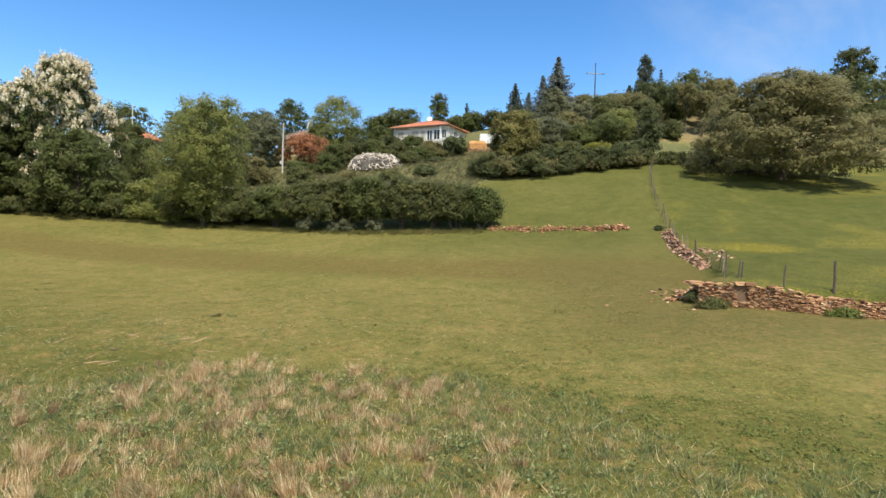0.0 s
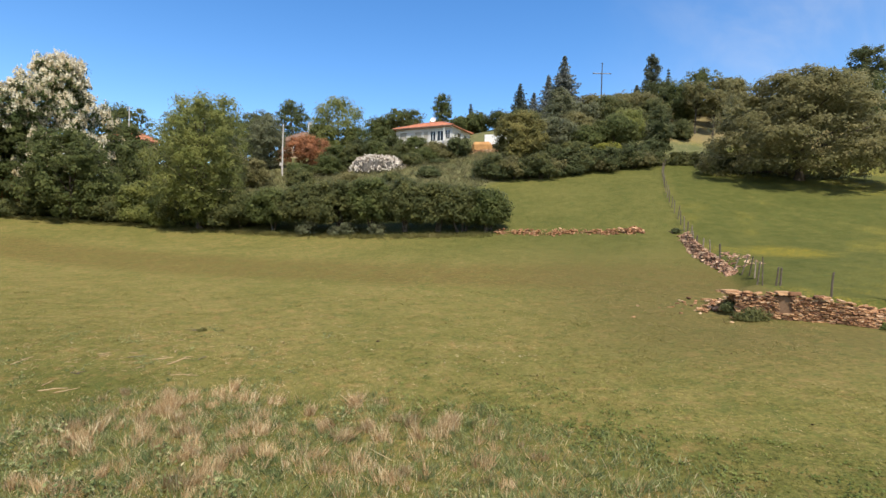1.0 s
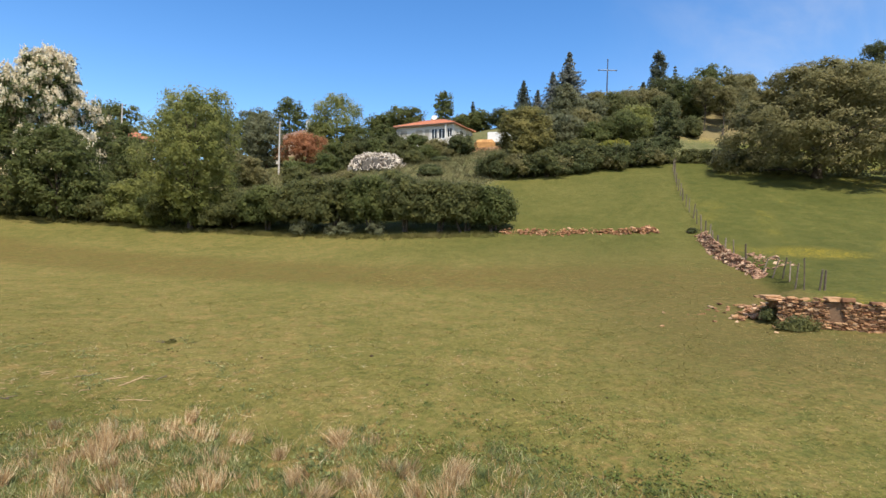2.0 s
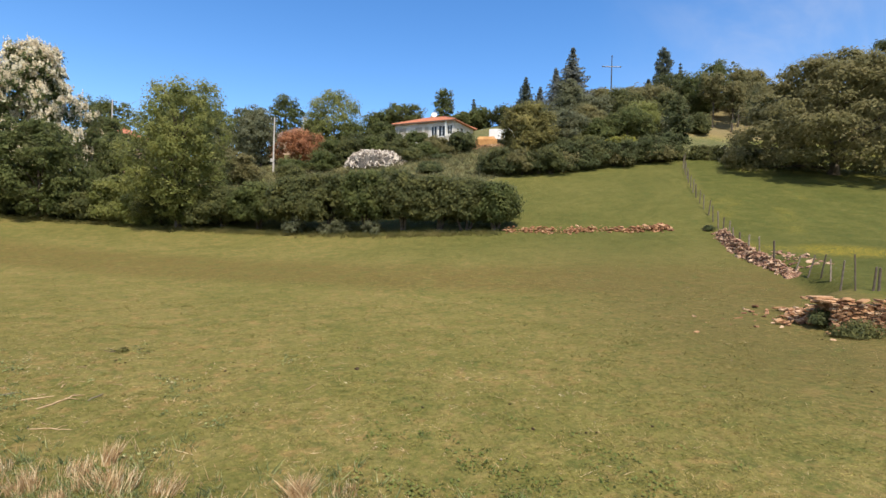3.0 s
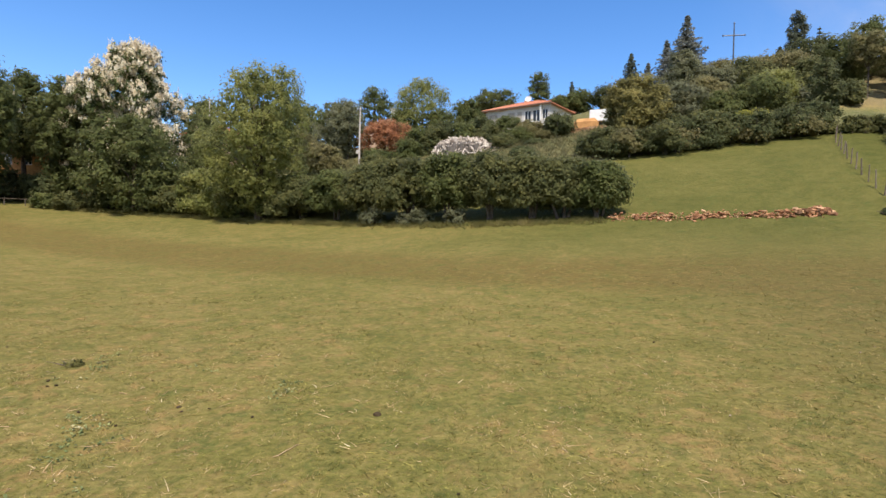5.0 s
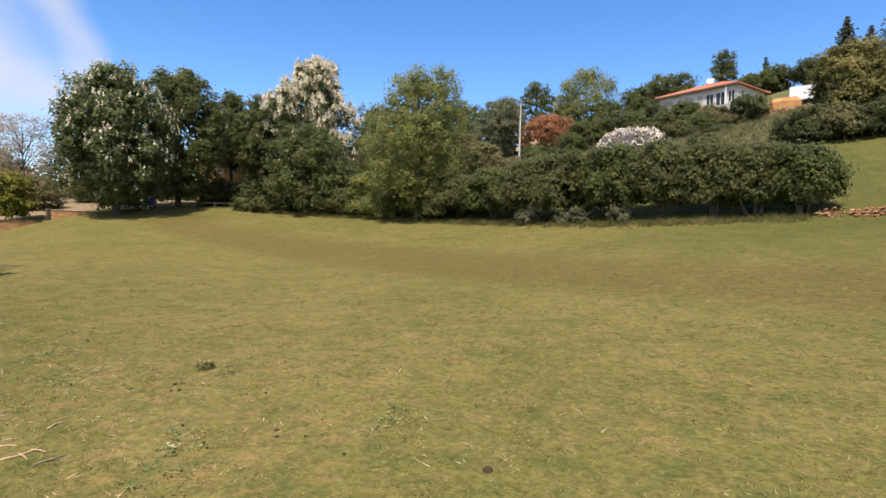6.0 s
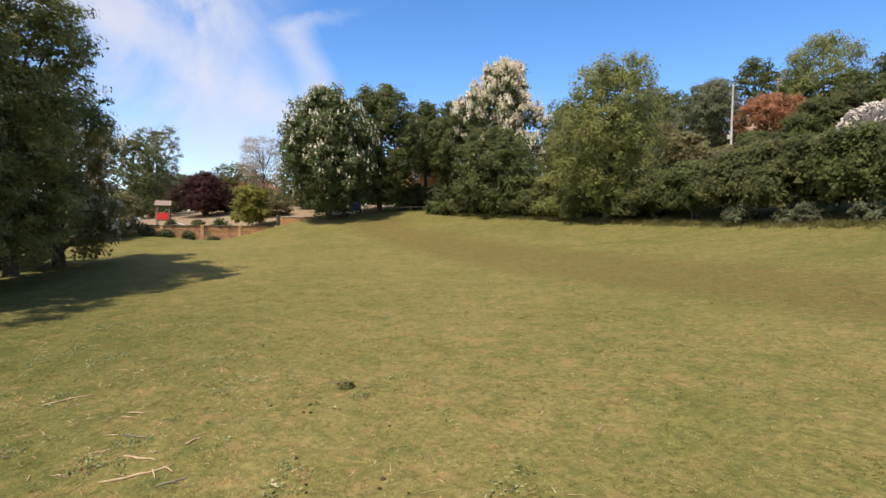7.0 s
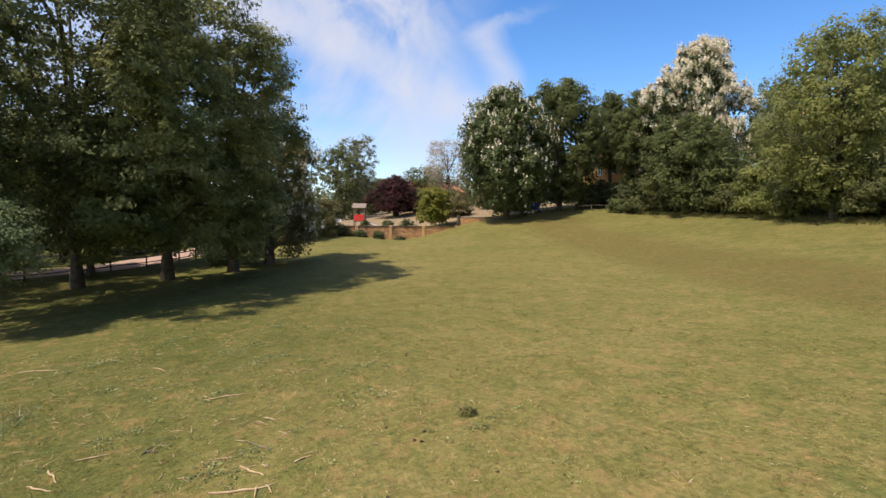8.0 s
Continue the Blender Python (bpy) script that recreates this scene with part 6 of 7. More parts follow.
def play_tower(x, y):
    at = spot(x, y)
    ob = thing("play_tower", "wooden playground tower with red panels and a slide", "playground", Matrix.Translation(at) @ Euler((0, 0, radians(68))).to_matrix().to_4x4())
    top = 8.1 - at.z
    for px in (-0.8, 0.8):
        for py in (-0.7, 0.7):
            part("post", box_mesh((0.12, 0.12, top - 0.5), (px, py, (top - 0.5) / 2 - 0.1), None, 0.01), WOOD_GREY, ob)
    part("platform", box_mesh((1.7, 1.5, 0.1), (0, 0, 0.95)), WOOD_GREY, ob)
    for py in (-0.78, 0.78):
        part("panel", box_mesh((1.5, 0.05, 0.95), (0, py, 1.5), None, 0.02), RED_PAINT, ob, "bright red side panel")
    part("panel", box_mesh((0.05, 1.3, 0.95), (-0.86, 0, 1.5), None, 0.02), RED_PAINT, ob, "bright red side panel")
    bm = bmesh.new()
    for s in (-1, 1):
        add_box(bm, (2.1, 1.15, 0.07), (0, s * 0.47, top - 0.42), Euler((radians(-38 * s), 0, 0)).to_matrix().to_4x4())
    part("roof", bm, WOOD_GREY, ob)
    v, f = tube([(0.85, 0, 1.05), (1.6, 0, 0.75), (2.4, 0, 0.3), (3.0, 0, 0.18)], [0.3] * 4, 10)
    v[:, 2] = np.where(v[:, 2] > np.interp(v[:, 0], (0.85, 3.0), (1.1, 0.2)) + 0.1, np.interp(v[:, 0], (0.85, 3.0), (1.1, 0.2)) - 0.05, v[:, 2])
    part("slide", np_mesh("slide", v, f, True), CONCRETE, ob, "pale metal slide")


play_tower(-83.4, 40.2)


def parked_car(label, x, y, yaw, paint):
    ob = thing("parked_car", label, "car", Matrix.Translation(spot(x, y)) @ Euler((0, 0, yaw)).to_matrix().to_4x4())
    bm = bmesh.new()
    prof = ((-2.0, 0.3), (2.0, 0.3), (2.05, 0.75), (1.1, 0.92), (0.5, 1.42), (-1.3, 1.45), (-1.95, 0.95))
    vs = [[bm.verts.new((px, sy * (0.72 if pz > 1.2 else 0.86), pz)) for px, pz in prof] for sy in (-1, 1)]
    bm.faces.new(vs[0])
    bm.faces.new(vs[1][::-1])
    for i in range(7):
        bm.faces.new((vs[0][i], vs[1][i], vs[1][(i + 1) % 7], vs[0][(i + 1) % 7]))
    bmesh.ops.recalc_face_normals(bm, faces=bm.faces)
    bmesh.ops.bevel(bm, geom=bm.edges, offset=0.07, segments=2, affect="EDGES")
    body = part("body", bm, paint, ob)
    for sy in (-1, 1):
        part("side_window", box_mesh((1.5, 0.02, 0.34), (-0.35, sy * 0.80, 1.18), Euler((radians(-16 * sy), 0, 0)).to_matrix().to_4x4()), GLASS, body)
    for wx in (-1.25, 1.25):
        for sy in (-0.76, 0.76):
            wheel(ob, wx, sy, 0.31)


parked_car("blue car parked under the chestnut trees", -73.0, 65.1, radians(147), BLUE_PAINT)


def car_park_wall():
    ob = thing("pale_wall", "low pale rendered wall beside the parked car", "wall")
    o = part("wall_panel", box_mesh((4.2, 0.25, 2.0), (0, 0, 0), None, 0.02), PLASTER_PALE, ob)
    o.matrix_world = Matrix.Translation((-72.4, 62.2, 7.1)) @ Euler((0, 0, radians(66))).to_matrix().to_4x4()
    o = part("coping", box_mesh((4.2, 0.36, 0.08), (0, 0, 1.044), None, 0.02), CONCRETE, ob)
    o.matrix_world = Matrix.Translation((-72.4, 62.2, 7.1)) @ Euler((0, 0, radians(66))).to_matrix().to_4x4()


car_park_wall()


def rail_fence(label, pts, step_m, h=1.05, rails=(0.5, 0.95)):
    ob = thing("rail_fence", label, "fence")
    line = []
    for (x0, y0), (x1, y1) in zip(pts, pts[1:]):
        n = max(1, round(math.hypot(x1 - x0, y1 - y0) / step_m))
        line += [(x0 + (x1 - x0) * k / n, y0 + (y1 - y0) * k / n) for k in range(n)]
    line.append(pts[-1])
    for i, (x, y) in enumerate(line):
        o = part("post", post_mesh(h, 0.06, 700 + i), WOOD_DARK, ob)
        o.matrix_world = Matrix.Translation(spot(x, y))
    for (x0, y0), (x1, y1) in zip(line, line[1:]):
        for z in rails:
            a, b = spot(x0, y0, z), spot(x1, y1, z)
            v, f = tube([a[:], ((a + b) / 2)[:], b[:]], [0.04, 0.045, 0.04], 6)
            part("rail", np_mesh("rail", v, f), WOOD_DARK, ob)


rail_fence("dark wooden rail fence between the pasture and the track", [(-46.5, 2.0), (-48.5, 10.0), (-53.0, 17.0), (-60.0, 22.0)], 2.4)
rail_fence("thin wooden fence under the chestnut trees", [(-70.2, 60.6), (-68.5, 66.0), (-66.0, 70.5), (-61.5, 72.0)], 2.2, 0.9, (0.8,))


def track():
    """An earth track, draped on the ground behind the shade trees."""
    cx = ((-46, -25), (-49, -8), (-51.5, 5), (-53.5, 12), (-62, 18.6), (-70, 23), (-80, 27), (-95, 30))
    s = np.linspace(0, len(cx) - 1, 90)
    X, Y = np.interp(s, range(len(cx)), [c[0] for c in cx]), np.interp(s, range(len(cx)), [c[1] for c in cx])
    d = np.stack([np.gradient(X), np.gradient(Y)], 1)
    d /= np.linalg.norm(d, axis=1)[:, None]
    v = []
    for k in np.linspace(-2.4, 2.4, 7):
        x, y = X - d[:, 1] * k, Y + d[:, 0] * k
        v.append(np.stack([x, y, height(x, y) + 0.10 - 0.02 * abs(k)], 1))
    v = np.stack(v, 1).reshape(-1, 3)
    i, j = np.meshgrid(np.arange(89), np.arange(6), indexing="ij")
    a = i * 7 + j
    f = np.stack([a, a + 7, a + 8, a + 1], -1).reshape(-1, 4)
    tagged(part("road", np_mesh("road", v, f, True), TRACK), "sunlit pinkish earth track behind the shade trees", "road", "", "structure")


track()


# ---- fallen branches, molehills and small things in the grass ----
def fallen_branch(label, pts, r, twigs=(), mat=WOOD_GREY):
    ob = thing("fallen_branch", label, "branch")
    a, b = Vector(pts[0]), Vector(pts[1])
    n = 7
    line = []
    side = Vector((-(b - a).y, (b - a).x))
    for k in range(n):
        q = k / (n - 1)
        p = a.lerp(b, q) + side * (0.045 * math.sin(q * 4 + a.x * 7) + 0.022 * math.sin(q * 13 + a.y * 5))
        line.append(spot(p.x, p.y, 0.015 + 0.006 * math.sin(q * 4))[:])
    v, f = tube(line, 0.62 * r * np.array([0.6, 1.05, 0.85, 1.0, 0.7, 0.72, 0.3]), 7)
    part("limb", np_mesh("limb", v, f, True), mat, ob)
    for q, dx, dy in twigs:
        p = a.lerp(b, q)
        e = p + Vector((dx, dy))
        v, f = tube([spot(p.x, p.y, 0.02)[:], spot((p.x + e.x) / 2, (p.y + e.y) / 2, 0.035)[:], spot(e.x, e.y, 0.02)[:]], [r * 0.5, r * 0.4, r * 0.2], 5)
        part("twig", np_mesh("twig", v, f, True), mat, ob)


PEELED = rough_mat("peeled_wood", (0.26, 0.165, 0.085), (0.54, 0.39, 0.225), 6, 40, 0.8, 0.3, 0.008)
fallen_branch("long weathered fallen branch with twigs in the grass", ((-9.53, 20.37), (-9.37, 21.37)), 0.035, ((0.7, 0.35, -0.05), (0.85, 0.3, 0.05)), PEELED)
fallen_branch("short pale peeled stick in the grass", ((-10.3, 20.87), (-9.77, 21.19)), 0.035, (), PEELED)
fallen_branch("short pale stick in the grass", ((-9.98, 21.7), (-10.07, 22.01)), 0.028, (), PEELED)
fallen_branch("thin brown twig in the grass", ((-8.79, 20.95), (-8.73, 21.39)), 0.02, ((0.4, 0.15, 0.1),))
fallen_branch("thin pale stick in the grass", ((-12.55, 21.37), (-12.25, 21.63)), 0.022, (), PEELED)
fallen_branch("thin weathered stick in the grass", ((-11.29, 21.05), (-10.75, 21.4)), 0.02)
fallen_branch("long pale stick lying in the grass", ((-20.51, 14.78), (-20.41, 15.93)), 0.035, (), PEELED)
fallen_branch("short pale stick in the grass", ((-18.78, 18.63), (-18.18, 19.05)), 0.03, (), PEELED)
fallen_branch("weathered branch lying in the grass", ((-14.67, 20.16), (-14.52, 21.11)), 0.03, ((0.5, -0.2, 0.1),), PEELED)
fallen_branch("thin pale stick in the grass", ((-12.39, 21.21), (-12.05, 21.47)), 0.02, (), PEELED)
fallen_branch("upright-lying pale stick in the grass", ((-11.9, 17.76), (-11.19, 17.99)), 0.03, (), PEELED)
fallen_branch("pale stick beside other branches", ((-12.08, 18.1), (-12.06, 18.62)), 0.025, (), PEELED)
fallen_branch("forked brown twig in the grass", ((-11.69, 19.22), (-12.12, 19.37)), 0.022, ((0.3, 0.2, 0.2),))
fallen_branch("pale stick in the grass", ((-11.31, 17.58), (-10.88, 18.06)), 0.028, (), PEELED)
fallen_branch("pale stick in the short grass", ((-8.95, 19.31), (-8.02, 19.37)), 0.022, ((0.6, 0.1, 0.2),), PEELED)
fallen_branch("bent dry stalk in the short grass", ((-3.93, 21.79), (-3.73, 22.23)), 0.012, (), PEELED)


def lump(name, label, x, y, w, h, mat, seed):
    rng = np.random.default_rng(seed)
    bm = bmesh.new()
    bmesh.ops.create_icosphere(bm, subdivisions=3, radius=1)
    for v in bm.verts:
        k = 1 + 0.22 * noise.noise(v.co * 2.2 + Vector((seed, 0, 0))) + rng.uniform(-0.05, 0.05)
        v.co = Vector((v.co.x * w / 2 * k, v.co.y * w / 2 * k, max(v.co.z, -0.3) * h * k))
    ob = part(name, bm, mat)
    ob.location = spot(x, y)
    return tagged(ob, label, "mound")


lump("molehill", "small dark molehill in the grass", -2.95, 23.5, 0.14, 0.05, SOIL, 4)
lump("molehill", "small dark molehill in the grass", -6.6, 23.4, 0.09, 0.035, SOIL, 5)
tree("weed_tuft", "dark green weed tuft in the short turf", -10.6, 25.22, float(height(-10.6, 25.22)) + 0.10, 0.42, BLADE, "dome", 0.0, 0.05, 40, 12, 0.06, 615, 5, 0.01, None, 0, 0, "", "plant", 3, 0.03, 2)


def grass_kites(rng, at, tip, width, corners=4, lying=False):
    """Blades as narrow kites from root to tip, or as slim triangles."""
    n = len(at)
    d = tip - at
    side = unit(np.cross(d, rng.normal(size=(n, 3)) * (0.3 if lying else 1.0) + ((0, 0, 1.0) if lying else (0, 0, 0)))) * width[:, None] * 0.5
    if corners == 3:
        v = np.stack([at - side, at + side, tip], 1)
        return v.reshape(-1, 3), np.arange(3 * n).reshape(-1, 3)
    mid = at + d * 0.45
    v = np.stack([at, mid - side, tip, mid + side], 1)
    return v.reshape(-1, 3), np.arange(4 * n).reshape(-1, 4)


def field_noise(x, y, f, s):
    return np.sin(x * f + s) * np.sin(y * f * 1.17 + s * 1.9 + 1.4 * np.sin(x * f * 0.53)) + 0.6 * np.sin(x * f * 2.3 + y * f * 1.9 + s)


def tufts(name, label, rng, xy, h_lo, h_hi, blades, radius, lean, mat, width=0.013, corners=3, fan=1.0):
    n = len(xy)
    hs = rng.uniform(h_lo, h_hi, n)
    k = np.repeat(np.arange(n), blades)
    m = len(k)
    a, r = rng.uniform(0, 2 * np.pi, m), radius * np.sqrt(rng.uniform(0, 1, m)) * rng.uniform(0.5, 1.5, n)[k]
    root = np.stack([xy[k, 0] + np.cos(a) * r, xy[k, 1] + np.sin(a) * r, np.zeros(m)], 1)
    root[:, 2] = surface(root[:, 0], root[:, 1]) - 0.01
    h = hs[k] * rng.uniform(0.5, 1.1, m)
    out = np.stack([np.cos(a), np.sin(a)], 1) * fan * (r / radius)[:, None] + rng.normal(size=(m, 2)) * 0.7 + rng.normal(size=(n, 2))[k] * 0.7
    tip = root + np.concatenate([out * (lean * h)[:, None], h[:, None]], 1)
    v, f = grass_kites(rng, root, tip, width * rng.uniform(0.6, 1.4, m), corners)
    ob = part(name, np_mesh(name, v, f), mat)
    return tagged(ob, label, "grass", "", "stuff")


def tall_edge(x):
    return 17.6 - 0.72 * np.maximum(x + 2.0, 0) - 0.45 * np.maximum(-x - 10, 0) + 0.8 * np.sin(x * 0.7) + 0.5 * np.sin(x * 1.9)


LUSH_BLADE = leaf_mat("lush_blade", [(0.0, (0.040, 0.070, 0.022)), (0.4, (0.120, 0.165, 0.050)), (0.8, (0.300, 0.335, 0.112)), (1.0, (0.70, 0.63, 0.38))], 0.3, 0.6, 0.35, 0.15, 2.2)
TUFT = leaf_mat("turf_tuft", [(0.0, (0.075, 0.084, 0.018)), (0.5, (0.165, 0.160, 0.040)), (0.8, (0.360, 0.300, 0.105)), (1.0, (0.66, 0.54, 0.30))], 0.3, 0.7, 0.35, 0.1, 1.6)
ROUGH_BLADE = leaf_mat("rough_grass", [(0.0, (0.085, 0.095, 0.042)), (0.5, (0.150, 0.150, 0.066)), (1.0, (0.270, 0.235, 0.125))], 0.3)


def grass():
    rng = np.random.default_rng(31)
    n = 62000
    x, y = rng.uniform(-23, 20, n), rng.uniform(-3, 19, n)
    rim = np.clip((x + 23) / 7, 0, 1) * np.clip((20 - x) / 6, 0, 1) * np.clip((y + 3) / 6, 0, 1)
    e = tall_edge(x) - y
    dens = np.clip(e / 3.0, 0, 1)
    straw = 0.5 * field_noise(x, y, 1.1, 0.7) + 0.9 * field_noise(x, y, 5.3, 2.0)
    keep = (rng.uniform(size=n) < rim * dens * np.clip(0.01 + 0.15 * straw, 0.01, 0.40) * np.clip((2.2 - x) / 2.5, 0.08, 1))
    tufts("dry_grass", "tall dry straw-coloured grass tufts", rng, np.stack([x, y], 1)[keep][:1500], 0.14, 0.40, 34, 0.11, 0.22, STRAW, 0.012)
    keep = (rng.uniform(size=n) < rim * np.clip((e + 0.8) / 3.0, 0, 1) * np.clip(0.7 - 0.2 * straw, 0.3, 1))
    tufts("long_grass", "long green grass between the dry tufts", rng, np.stack([x, y], 1)[keep][:13000], 0.06, 0.24, 16, 0.15, 0.55, LUSH_BLADE, 0.017)
    n = 1500
    x, y = rng.uniform(-18, 6, n), rng.uniform(1, 18, n)
    e = tall_edge(x) - y
    keep = (e > 0.3) & (rng.uniform(size=n) < np.clip(0.40 + 0.34 * field_noise(x, y, 0.9, 2.0), 0.06, 0.9) * np.clip((2.2 - x) / 2.5, 0.02, 1))
    tufts("straw_clumps", "dense brown clumps of last year's dry grass", rng, np.stack([x, y], 1)[keep], 0.16, 0.50, 130, 0.19, 0.36, STRAW, 0.015, 3, 0.2)
    n = 13000
    x, y = rng.uniform(-17, 13, n), rng.uniform(1, 19, n)
    keep = rng.uniform(size=n) < np.clip((tall_edge(x) - y + 0.6) / 2.5, 0, 1)
    tufts("straw_stalks", "single dry stalks standing among the long grass", rng, np.stack([x, y], 1)[keep], 0.10, 0.34, 3, 0.22, 0.5, STRAW, 0.011)
    n = 2600
    x, y = rng.uniform(-16, 13, n), rng.uniform(4, 18, n)
    keep = (field_noise(x, y, 0.8, 3.3) > 0.45) & (y < tall_edge(x) - 0.8)
    p = np.stack([x, y], 1)[keep]
    k = np.repeat(np.arange(len(p)), 14)
    q = np.stack([p[k, 0] + rng.normal(size=len(k)) * 0.13, p[k, 1] + rng.normal(size=len(k)) * 0.13, np.zeros(len(k))], 1)
    q[:, 2] = surface(q[:, 0], q[:, 1]) + rng.uniform(0.03, 0.20, len(k))
    v, f = leaves(rng, q, rng.normal(size=q.shape) * 0.5 + (0, 0, 1), 0.05, 1.6)
    tagged(part("meadow_weeds", np_mesh("meadow_weeds", v, f), LUSH_BLADE), "broad-leaved green weeds among the long grass", "plants", "", "stuff")
    n = 4200
    x, y = rng.uniform(-2, 12, n), rng.uniform(8, 20, n)
    e = tall_edge(x) - y
    keep = (e < 0.8) & (rng.uniform(size=n) < np.clip((e + 4.2) / 3.5, 0, 1) * np.clip(0.5 + 0.5 * field_noise(x, y, 1.3, 0.4), 0.05, 1))
    p = np.stack([x, y], 1)[keep]
    k = np.repeat(np.arange(len(p)), 9)
    q = np.stack([p[k, 0] + rng.normal(size=len(k)) * 0.08, p[k, 1] + rng.normal(size=len(k)) * 0.08, np.zeros(len(k))], 1)
    q[:, 2] = surface(q[:, 0], q[:, 1]) + rng.uniform(0.01, 0.07, len(k))
    v, f = leaves(rng, q, rng.normal(size=q.shape) * 0.5 + (0, 0, 1), 0.042, 1.5)
    tagged(part("low_weeds", np_mesh("low_weeds", v, f), WEED), "low dark green weeds dotted over the turf", "plants", "", "stuff")
    n = 9000
    x, y = rng.uniform(-24, -5, n), rng.uniform(14.5, 27, n)
    keep = rng.uniform(size=n) < np.clip(0.7 * field_noise(x, y, 1.25, 1.6) - 0.35, 0.015, 1) * np.clip((27 - y) / 5, 0, 1)
    p = np.stack([x, y], 1)[keep]
    k = np.repeat(np.arange(len(p)), 9)
    q = np.stack([p[k, 0] + rng.normal(size=len(k)) * 0.08, p[k, 1] + rng.normal(size=len(k)) * 0.08, np.zeros(len(k))], 1)
    q[:, 2] = surface(q[:, 0], q[:, 1]) + rng.uniform(0.01, 0.06, len(k))
    v, f = leaves(rng, q, rng.normal(size=q.shape) * 0.5 + (0, 0, 1), 0.036, 1.6)
    tagged(part("low_weeds", np_mesh("low_weeds", v, f), LUSH_BLADE), "green weed patches near the shade trees", "plants", "", "stuff")
    n = 15000
    y = 16 + 20 * rng.uniform(0, 1, n) ** 1.25
    x = rng.uniform(-1, 1, n) * (2 + 0.55 * y) - 4 - 0.12 * y
    keep = (paddock(x, y) < 0.5) & (rng.uniform(size=n) < np.clip(0.45 + 0.4 * field_noise(x, y, 0.9, 2.2), 0.06, 1))
    tufts("turf_tufts", "slightly taller green tufts in the grazed turf", rng, np.stack([x, y], 1)[keep], 0.02, 0.075, 12, 0.11, 0.9, TUFT, 0.012)
    n = 5200
    x, y = rng.uniform(-22, 3, n), 13 + 15 * rng.uniform(0, 1, n)
    keep = rng.uniform(size=n) < np.clip(0.34 + 0.42 * field_noise(x, y, 1.7, 4.4), 0.03, 1) * np.clip((28 - y) / 6, 0, 1)
    tufts("dry_stalks", "short pale dry stalks scattered in the grazed turf", rng, np.stack([x, y], 1)[keep], 0.03, 0.11, 4, 0.07, 1.3, STRAW, 0.011)
    # short grazed turf, thicker where the camera passes near
    n = 200000
    y = 9 + 36 * rng.uniform(0, 1, n) ** 1.35
    x = rng.uniform(-1, 1, n) * (7 + 0.62 * y) - 4 - 0.12 * y
    ok = (paddock(x, y) < 0.5)
    x, y = x[ok], y[ok]
    n = len(x)
    root = np.stack([x, y, surface(x, y) - 0.003], 1)
    h = rng.uniform(0.007, 0.017, n) * (1 + 0.35 * np.clip(field_noise(x, y, 0.9, 1.0), -0.8, 1.5))
    tip = root + np.concatenate([rng.normal(size=(n, 2)) * h[:, None] * 3.6, h[:, None]], 1)
    v, f = grass_kites(rng, root, tip, rng.uniform(0.018, 0.045, n), 3, True)
    tagged(part("turf_grass", np_mesh("turf_grass", v, f), TURF), "short grazed olive turf blades", "grass", "", "stuff")
    n = 64000
    y = np.repeat(9 + 34 * rng.uniform(0, 1, n // 8) ** 1.3, 8)[:n]
    x = np.repeat(rng.uniform(-1, 1, n // 8), 8)[:n] * (7 + 0.62 * y) - 4 - 0.12 * y
    n = len(x)
    x, y = x + rng.normal(size=n) * 0.16, y + rng.normal(size=n) * 0.16
    ok = (paddock(x, y) < 0.5) & (rng.uniform(size=n) < np.clip(0.45 + 0.45 * field_noise(x, y, 0.5, 5.0), 0.08, 1))
    x, y = x[ok], y[ok]
    n = len(x)
    root = np.stack([x, y, surface(x, y) + 0.012], 1)
    a, ln = rng.uniform(0, 6.28, n), rng.uniform(0.025, 0.10, n)
    tip = root + np.stack([np.cos(a) * ln, np.sin(a) * ln, rng.uniform(-0.01, 0.05, n)], 1)
    v, f = grass_kites(rng, root, tip, rng.uniform(0.006, 0.013, n), 3, True)
    tagged(part("straw_litter", np_mesh("straw_litter", v, f), LITTER), "dry straw bits lying in the turf", "grass", "", "stuff")
    # rank grass under the hedge and along the village edge
    n = 1500
    s = rng.uniform(0, 1, n)
    x = -62 + 66 * s
    y = np.interp(x, (-62, -50, -37, -24, -9, 4), (71.2, 71.4, 69.6, 65.6, 60.8, 58.0)) + rng.normal(size=n) * 0.5
    tufts("rank_grass", "rank green grass along the foot of the hedge", rng, np.stack([x, y], 1), 0.2, 0.5, 14, 0.3, 0.5, BLADE, 0.04)
    n = 2600
    x, y = rng.uniform(-34, 9, n), rng.uniform(70, 99, n)
    ok = (y + 0.35 * x > 63) & (y - 0.8 * x > 74)
    tufts("terrace_grass", "rough unmown grey-green grass on the terraces", rng, np.stack([x, y], 1)[ok], 0.4, 1.0, 14, 0.5, 0.5, ROUGH_BLADE, 0.07)
    bits = []
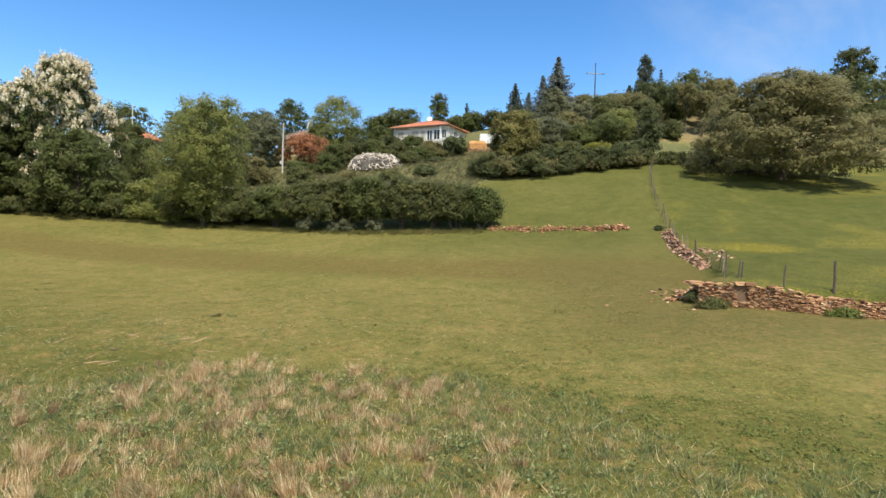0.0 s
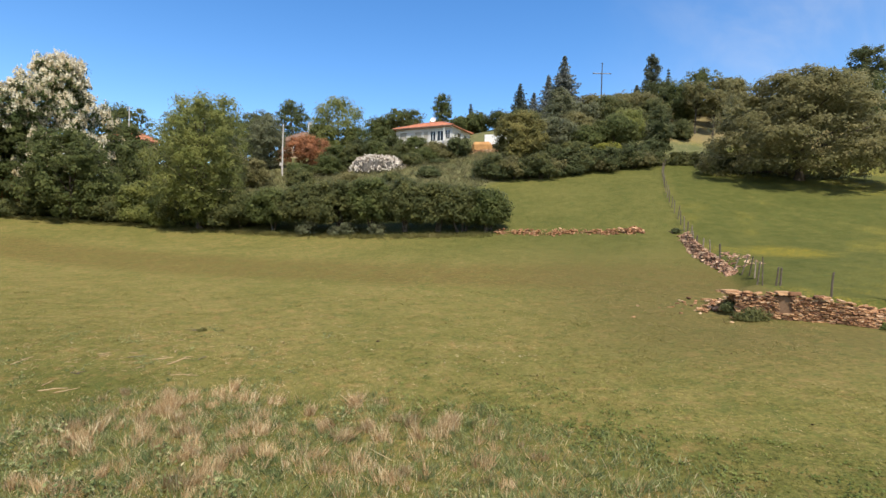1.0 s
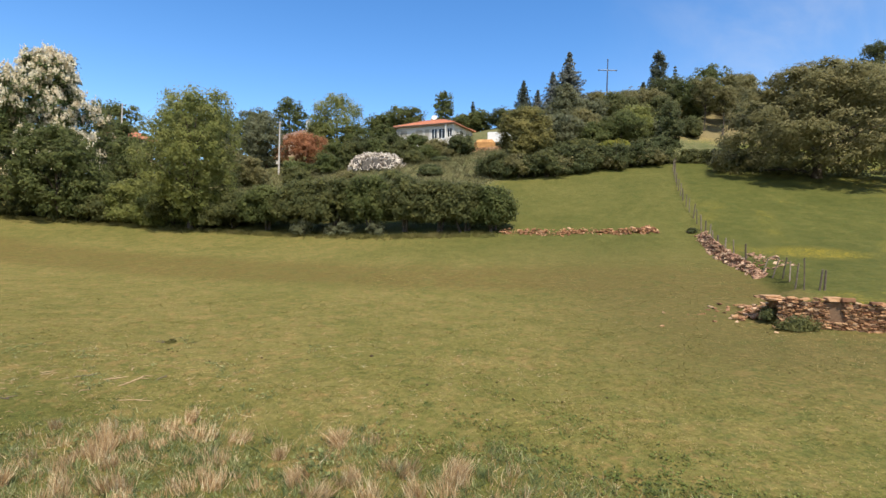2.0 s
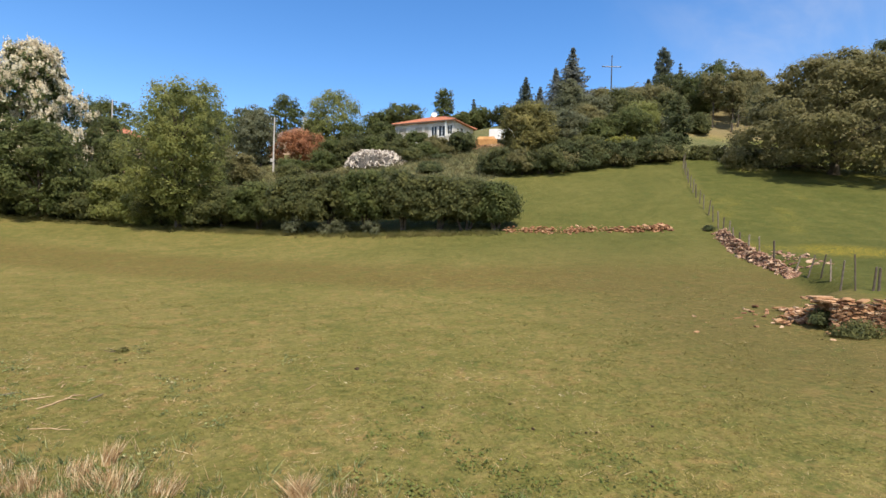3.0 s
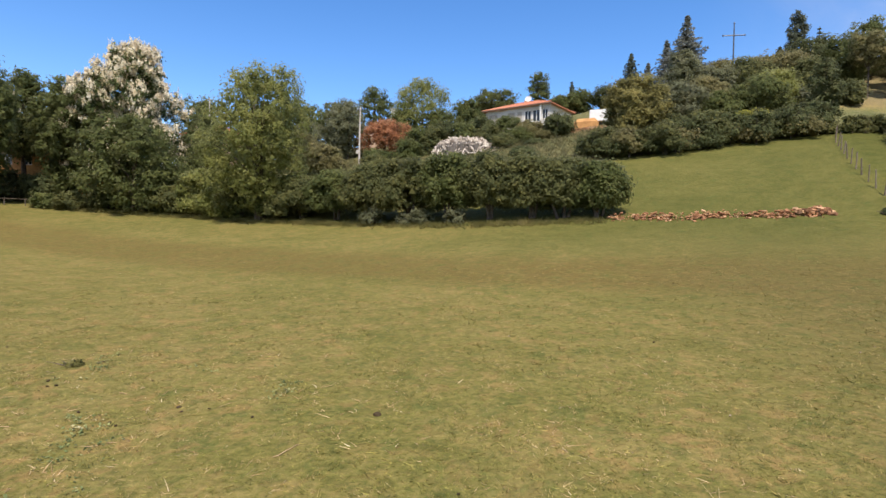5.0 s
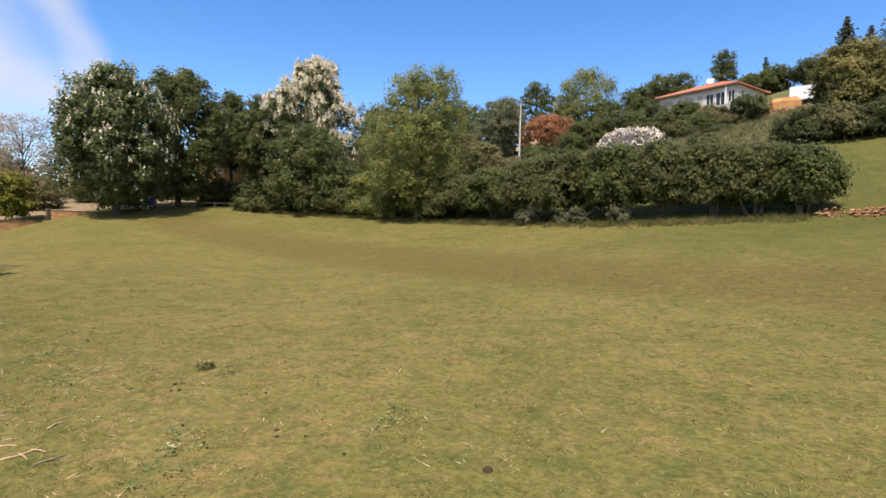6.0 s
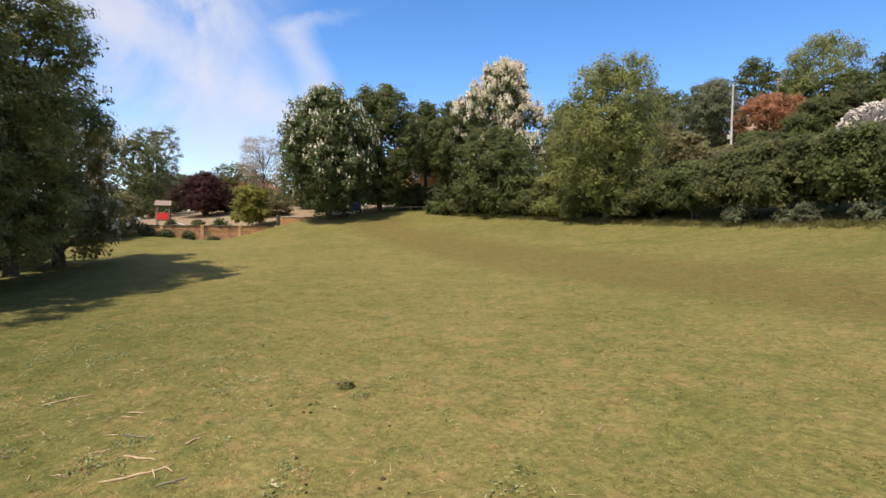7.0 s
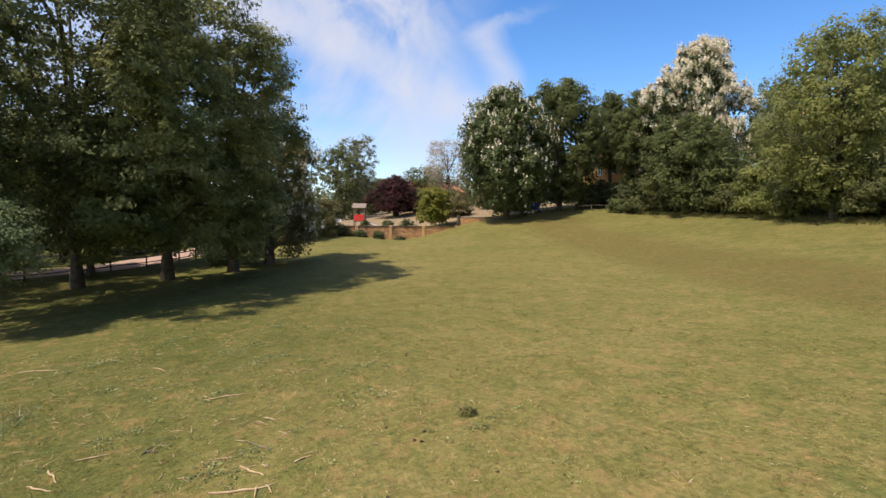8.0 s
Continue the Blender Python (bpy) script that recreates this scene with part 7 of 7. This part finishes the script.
    for i in range(150):
        x, y = -12.5 + rng.normal() * 2.6, 20.8 + rng.normal() * 2.0
        a, ln, r = rng.uniform(0, 6.28), rng.uniform(0.07, 0.30), rng.uniform(0.004, 0.010)
        mid = (x + math.cos(a) * ln * 0.5 + rng.normal() * 0.02, y + math.sin(a) * ln * 0.5 + rng.normal() * 0.02)
        bits.append(tube([spot(x, y, 0.012)[:], spot(*mid, 0.022)[:], spot(x + math.cos(a) * ln, y + math.sin(a) * ln, 0.012)[:]], [r, r * 0.9, r * 0.5], 5))
    tv, tf = joined(bits)
    tagged(part("twig_litter", np_mesh("twig_litter", tv, tf, True), PEELED), "small broken twigs scattered in the turf", "twigs", "", "stuff")
    rest = []
    DUNG = ((-16.3, 25.8), (-9.8, 23.8), (-9.7, 23.9), (-8.1, 22.8), (-7.0, 22.4), (-8.1, 24.6), (-6.4, 23.2), (-6.0, 23.4), (-5.0, 23.1), (-12.9, 36.9), (2.5, 29.2), (4.9, 38.2), (-10.1, 24.1),
            (-7.2, 22.5), (-1.2, 21.2), (1.0, 20.7), (1.3, 19.2), (2.3, 19.0), (2.5, 19.0), (3.7, 19.3), (9.6, 21.3), (-10.6, 23.5), (-16.1, 25.7), (-16.6, 27.2))
    spots = [(x, y, rng.uniform(0.03, 0.05)) for x, y in DUNG]
    for i in range(20):
        yy = 10 + 40 * rng.uniform() ** 1.2
        xx = rng.uniform(-1, 1) * (7 + 0.6 * yy) - 5
        if paddock(xx, yy) < 0.5:
            spots.append((xx, yy, rng.uniform(0.025, 0.05)))
    for xx, yy, w in spots:
        rest.append((spot(xx, yy, 0.02), (w * 1.3, w, w * 0.5), rng.uniform(0, 6), rng.normal(size=2) * 0.2))
    stone_stuff("dung_specks", "small dark droppings scattered over the turf", rng, rest, SOIL)
    rest = []
    for i in range(60):
        yy = 14 + 40 * rng.uniform() ** 1.1
        xx = rng.uniform(-1, 1) * (7 + 0.6 * yy) - 5
        w = rng.uniform(0.015, 0.035)
        rest.append((spot(xx, yy, 0.03), (w * 1.2, w, w * 0.6), rng.uniform(0, 6), rng.normal(size=2) * 0.3))
    stone_stuff("field_pebbles", "small pale stones lying in the turf", rng, rest, STONE_PALE)


grass()
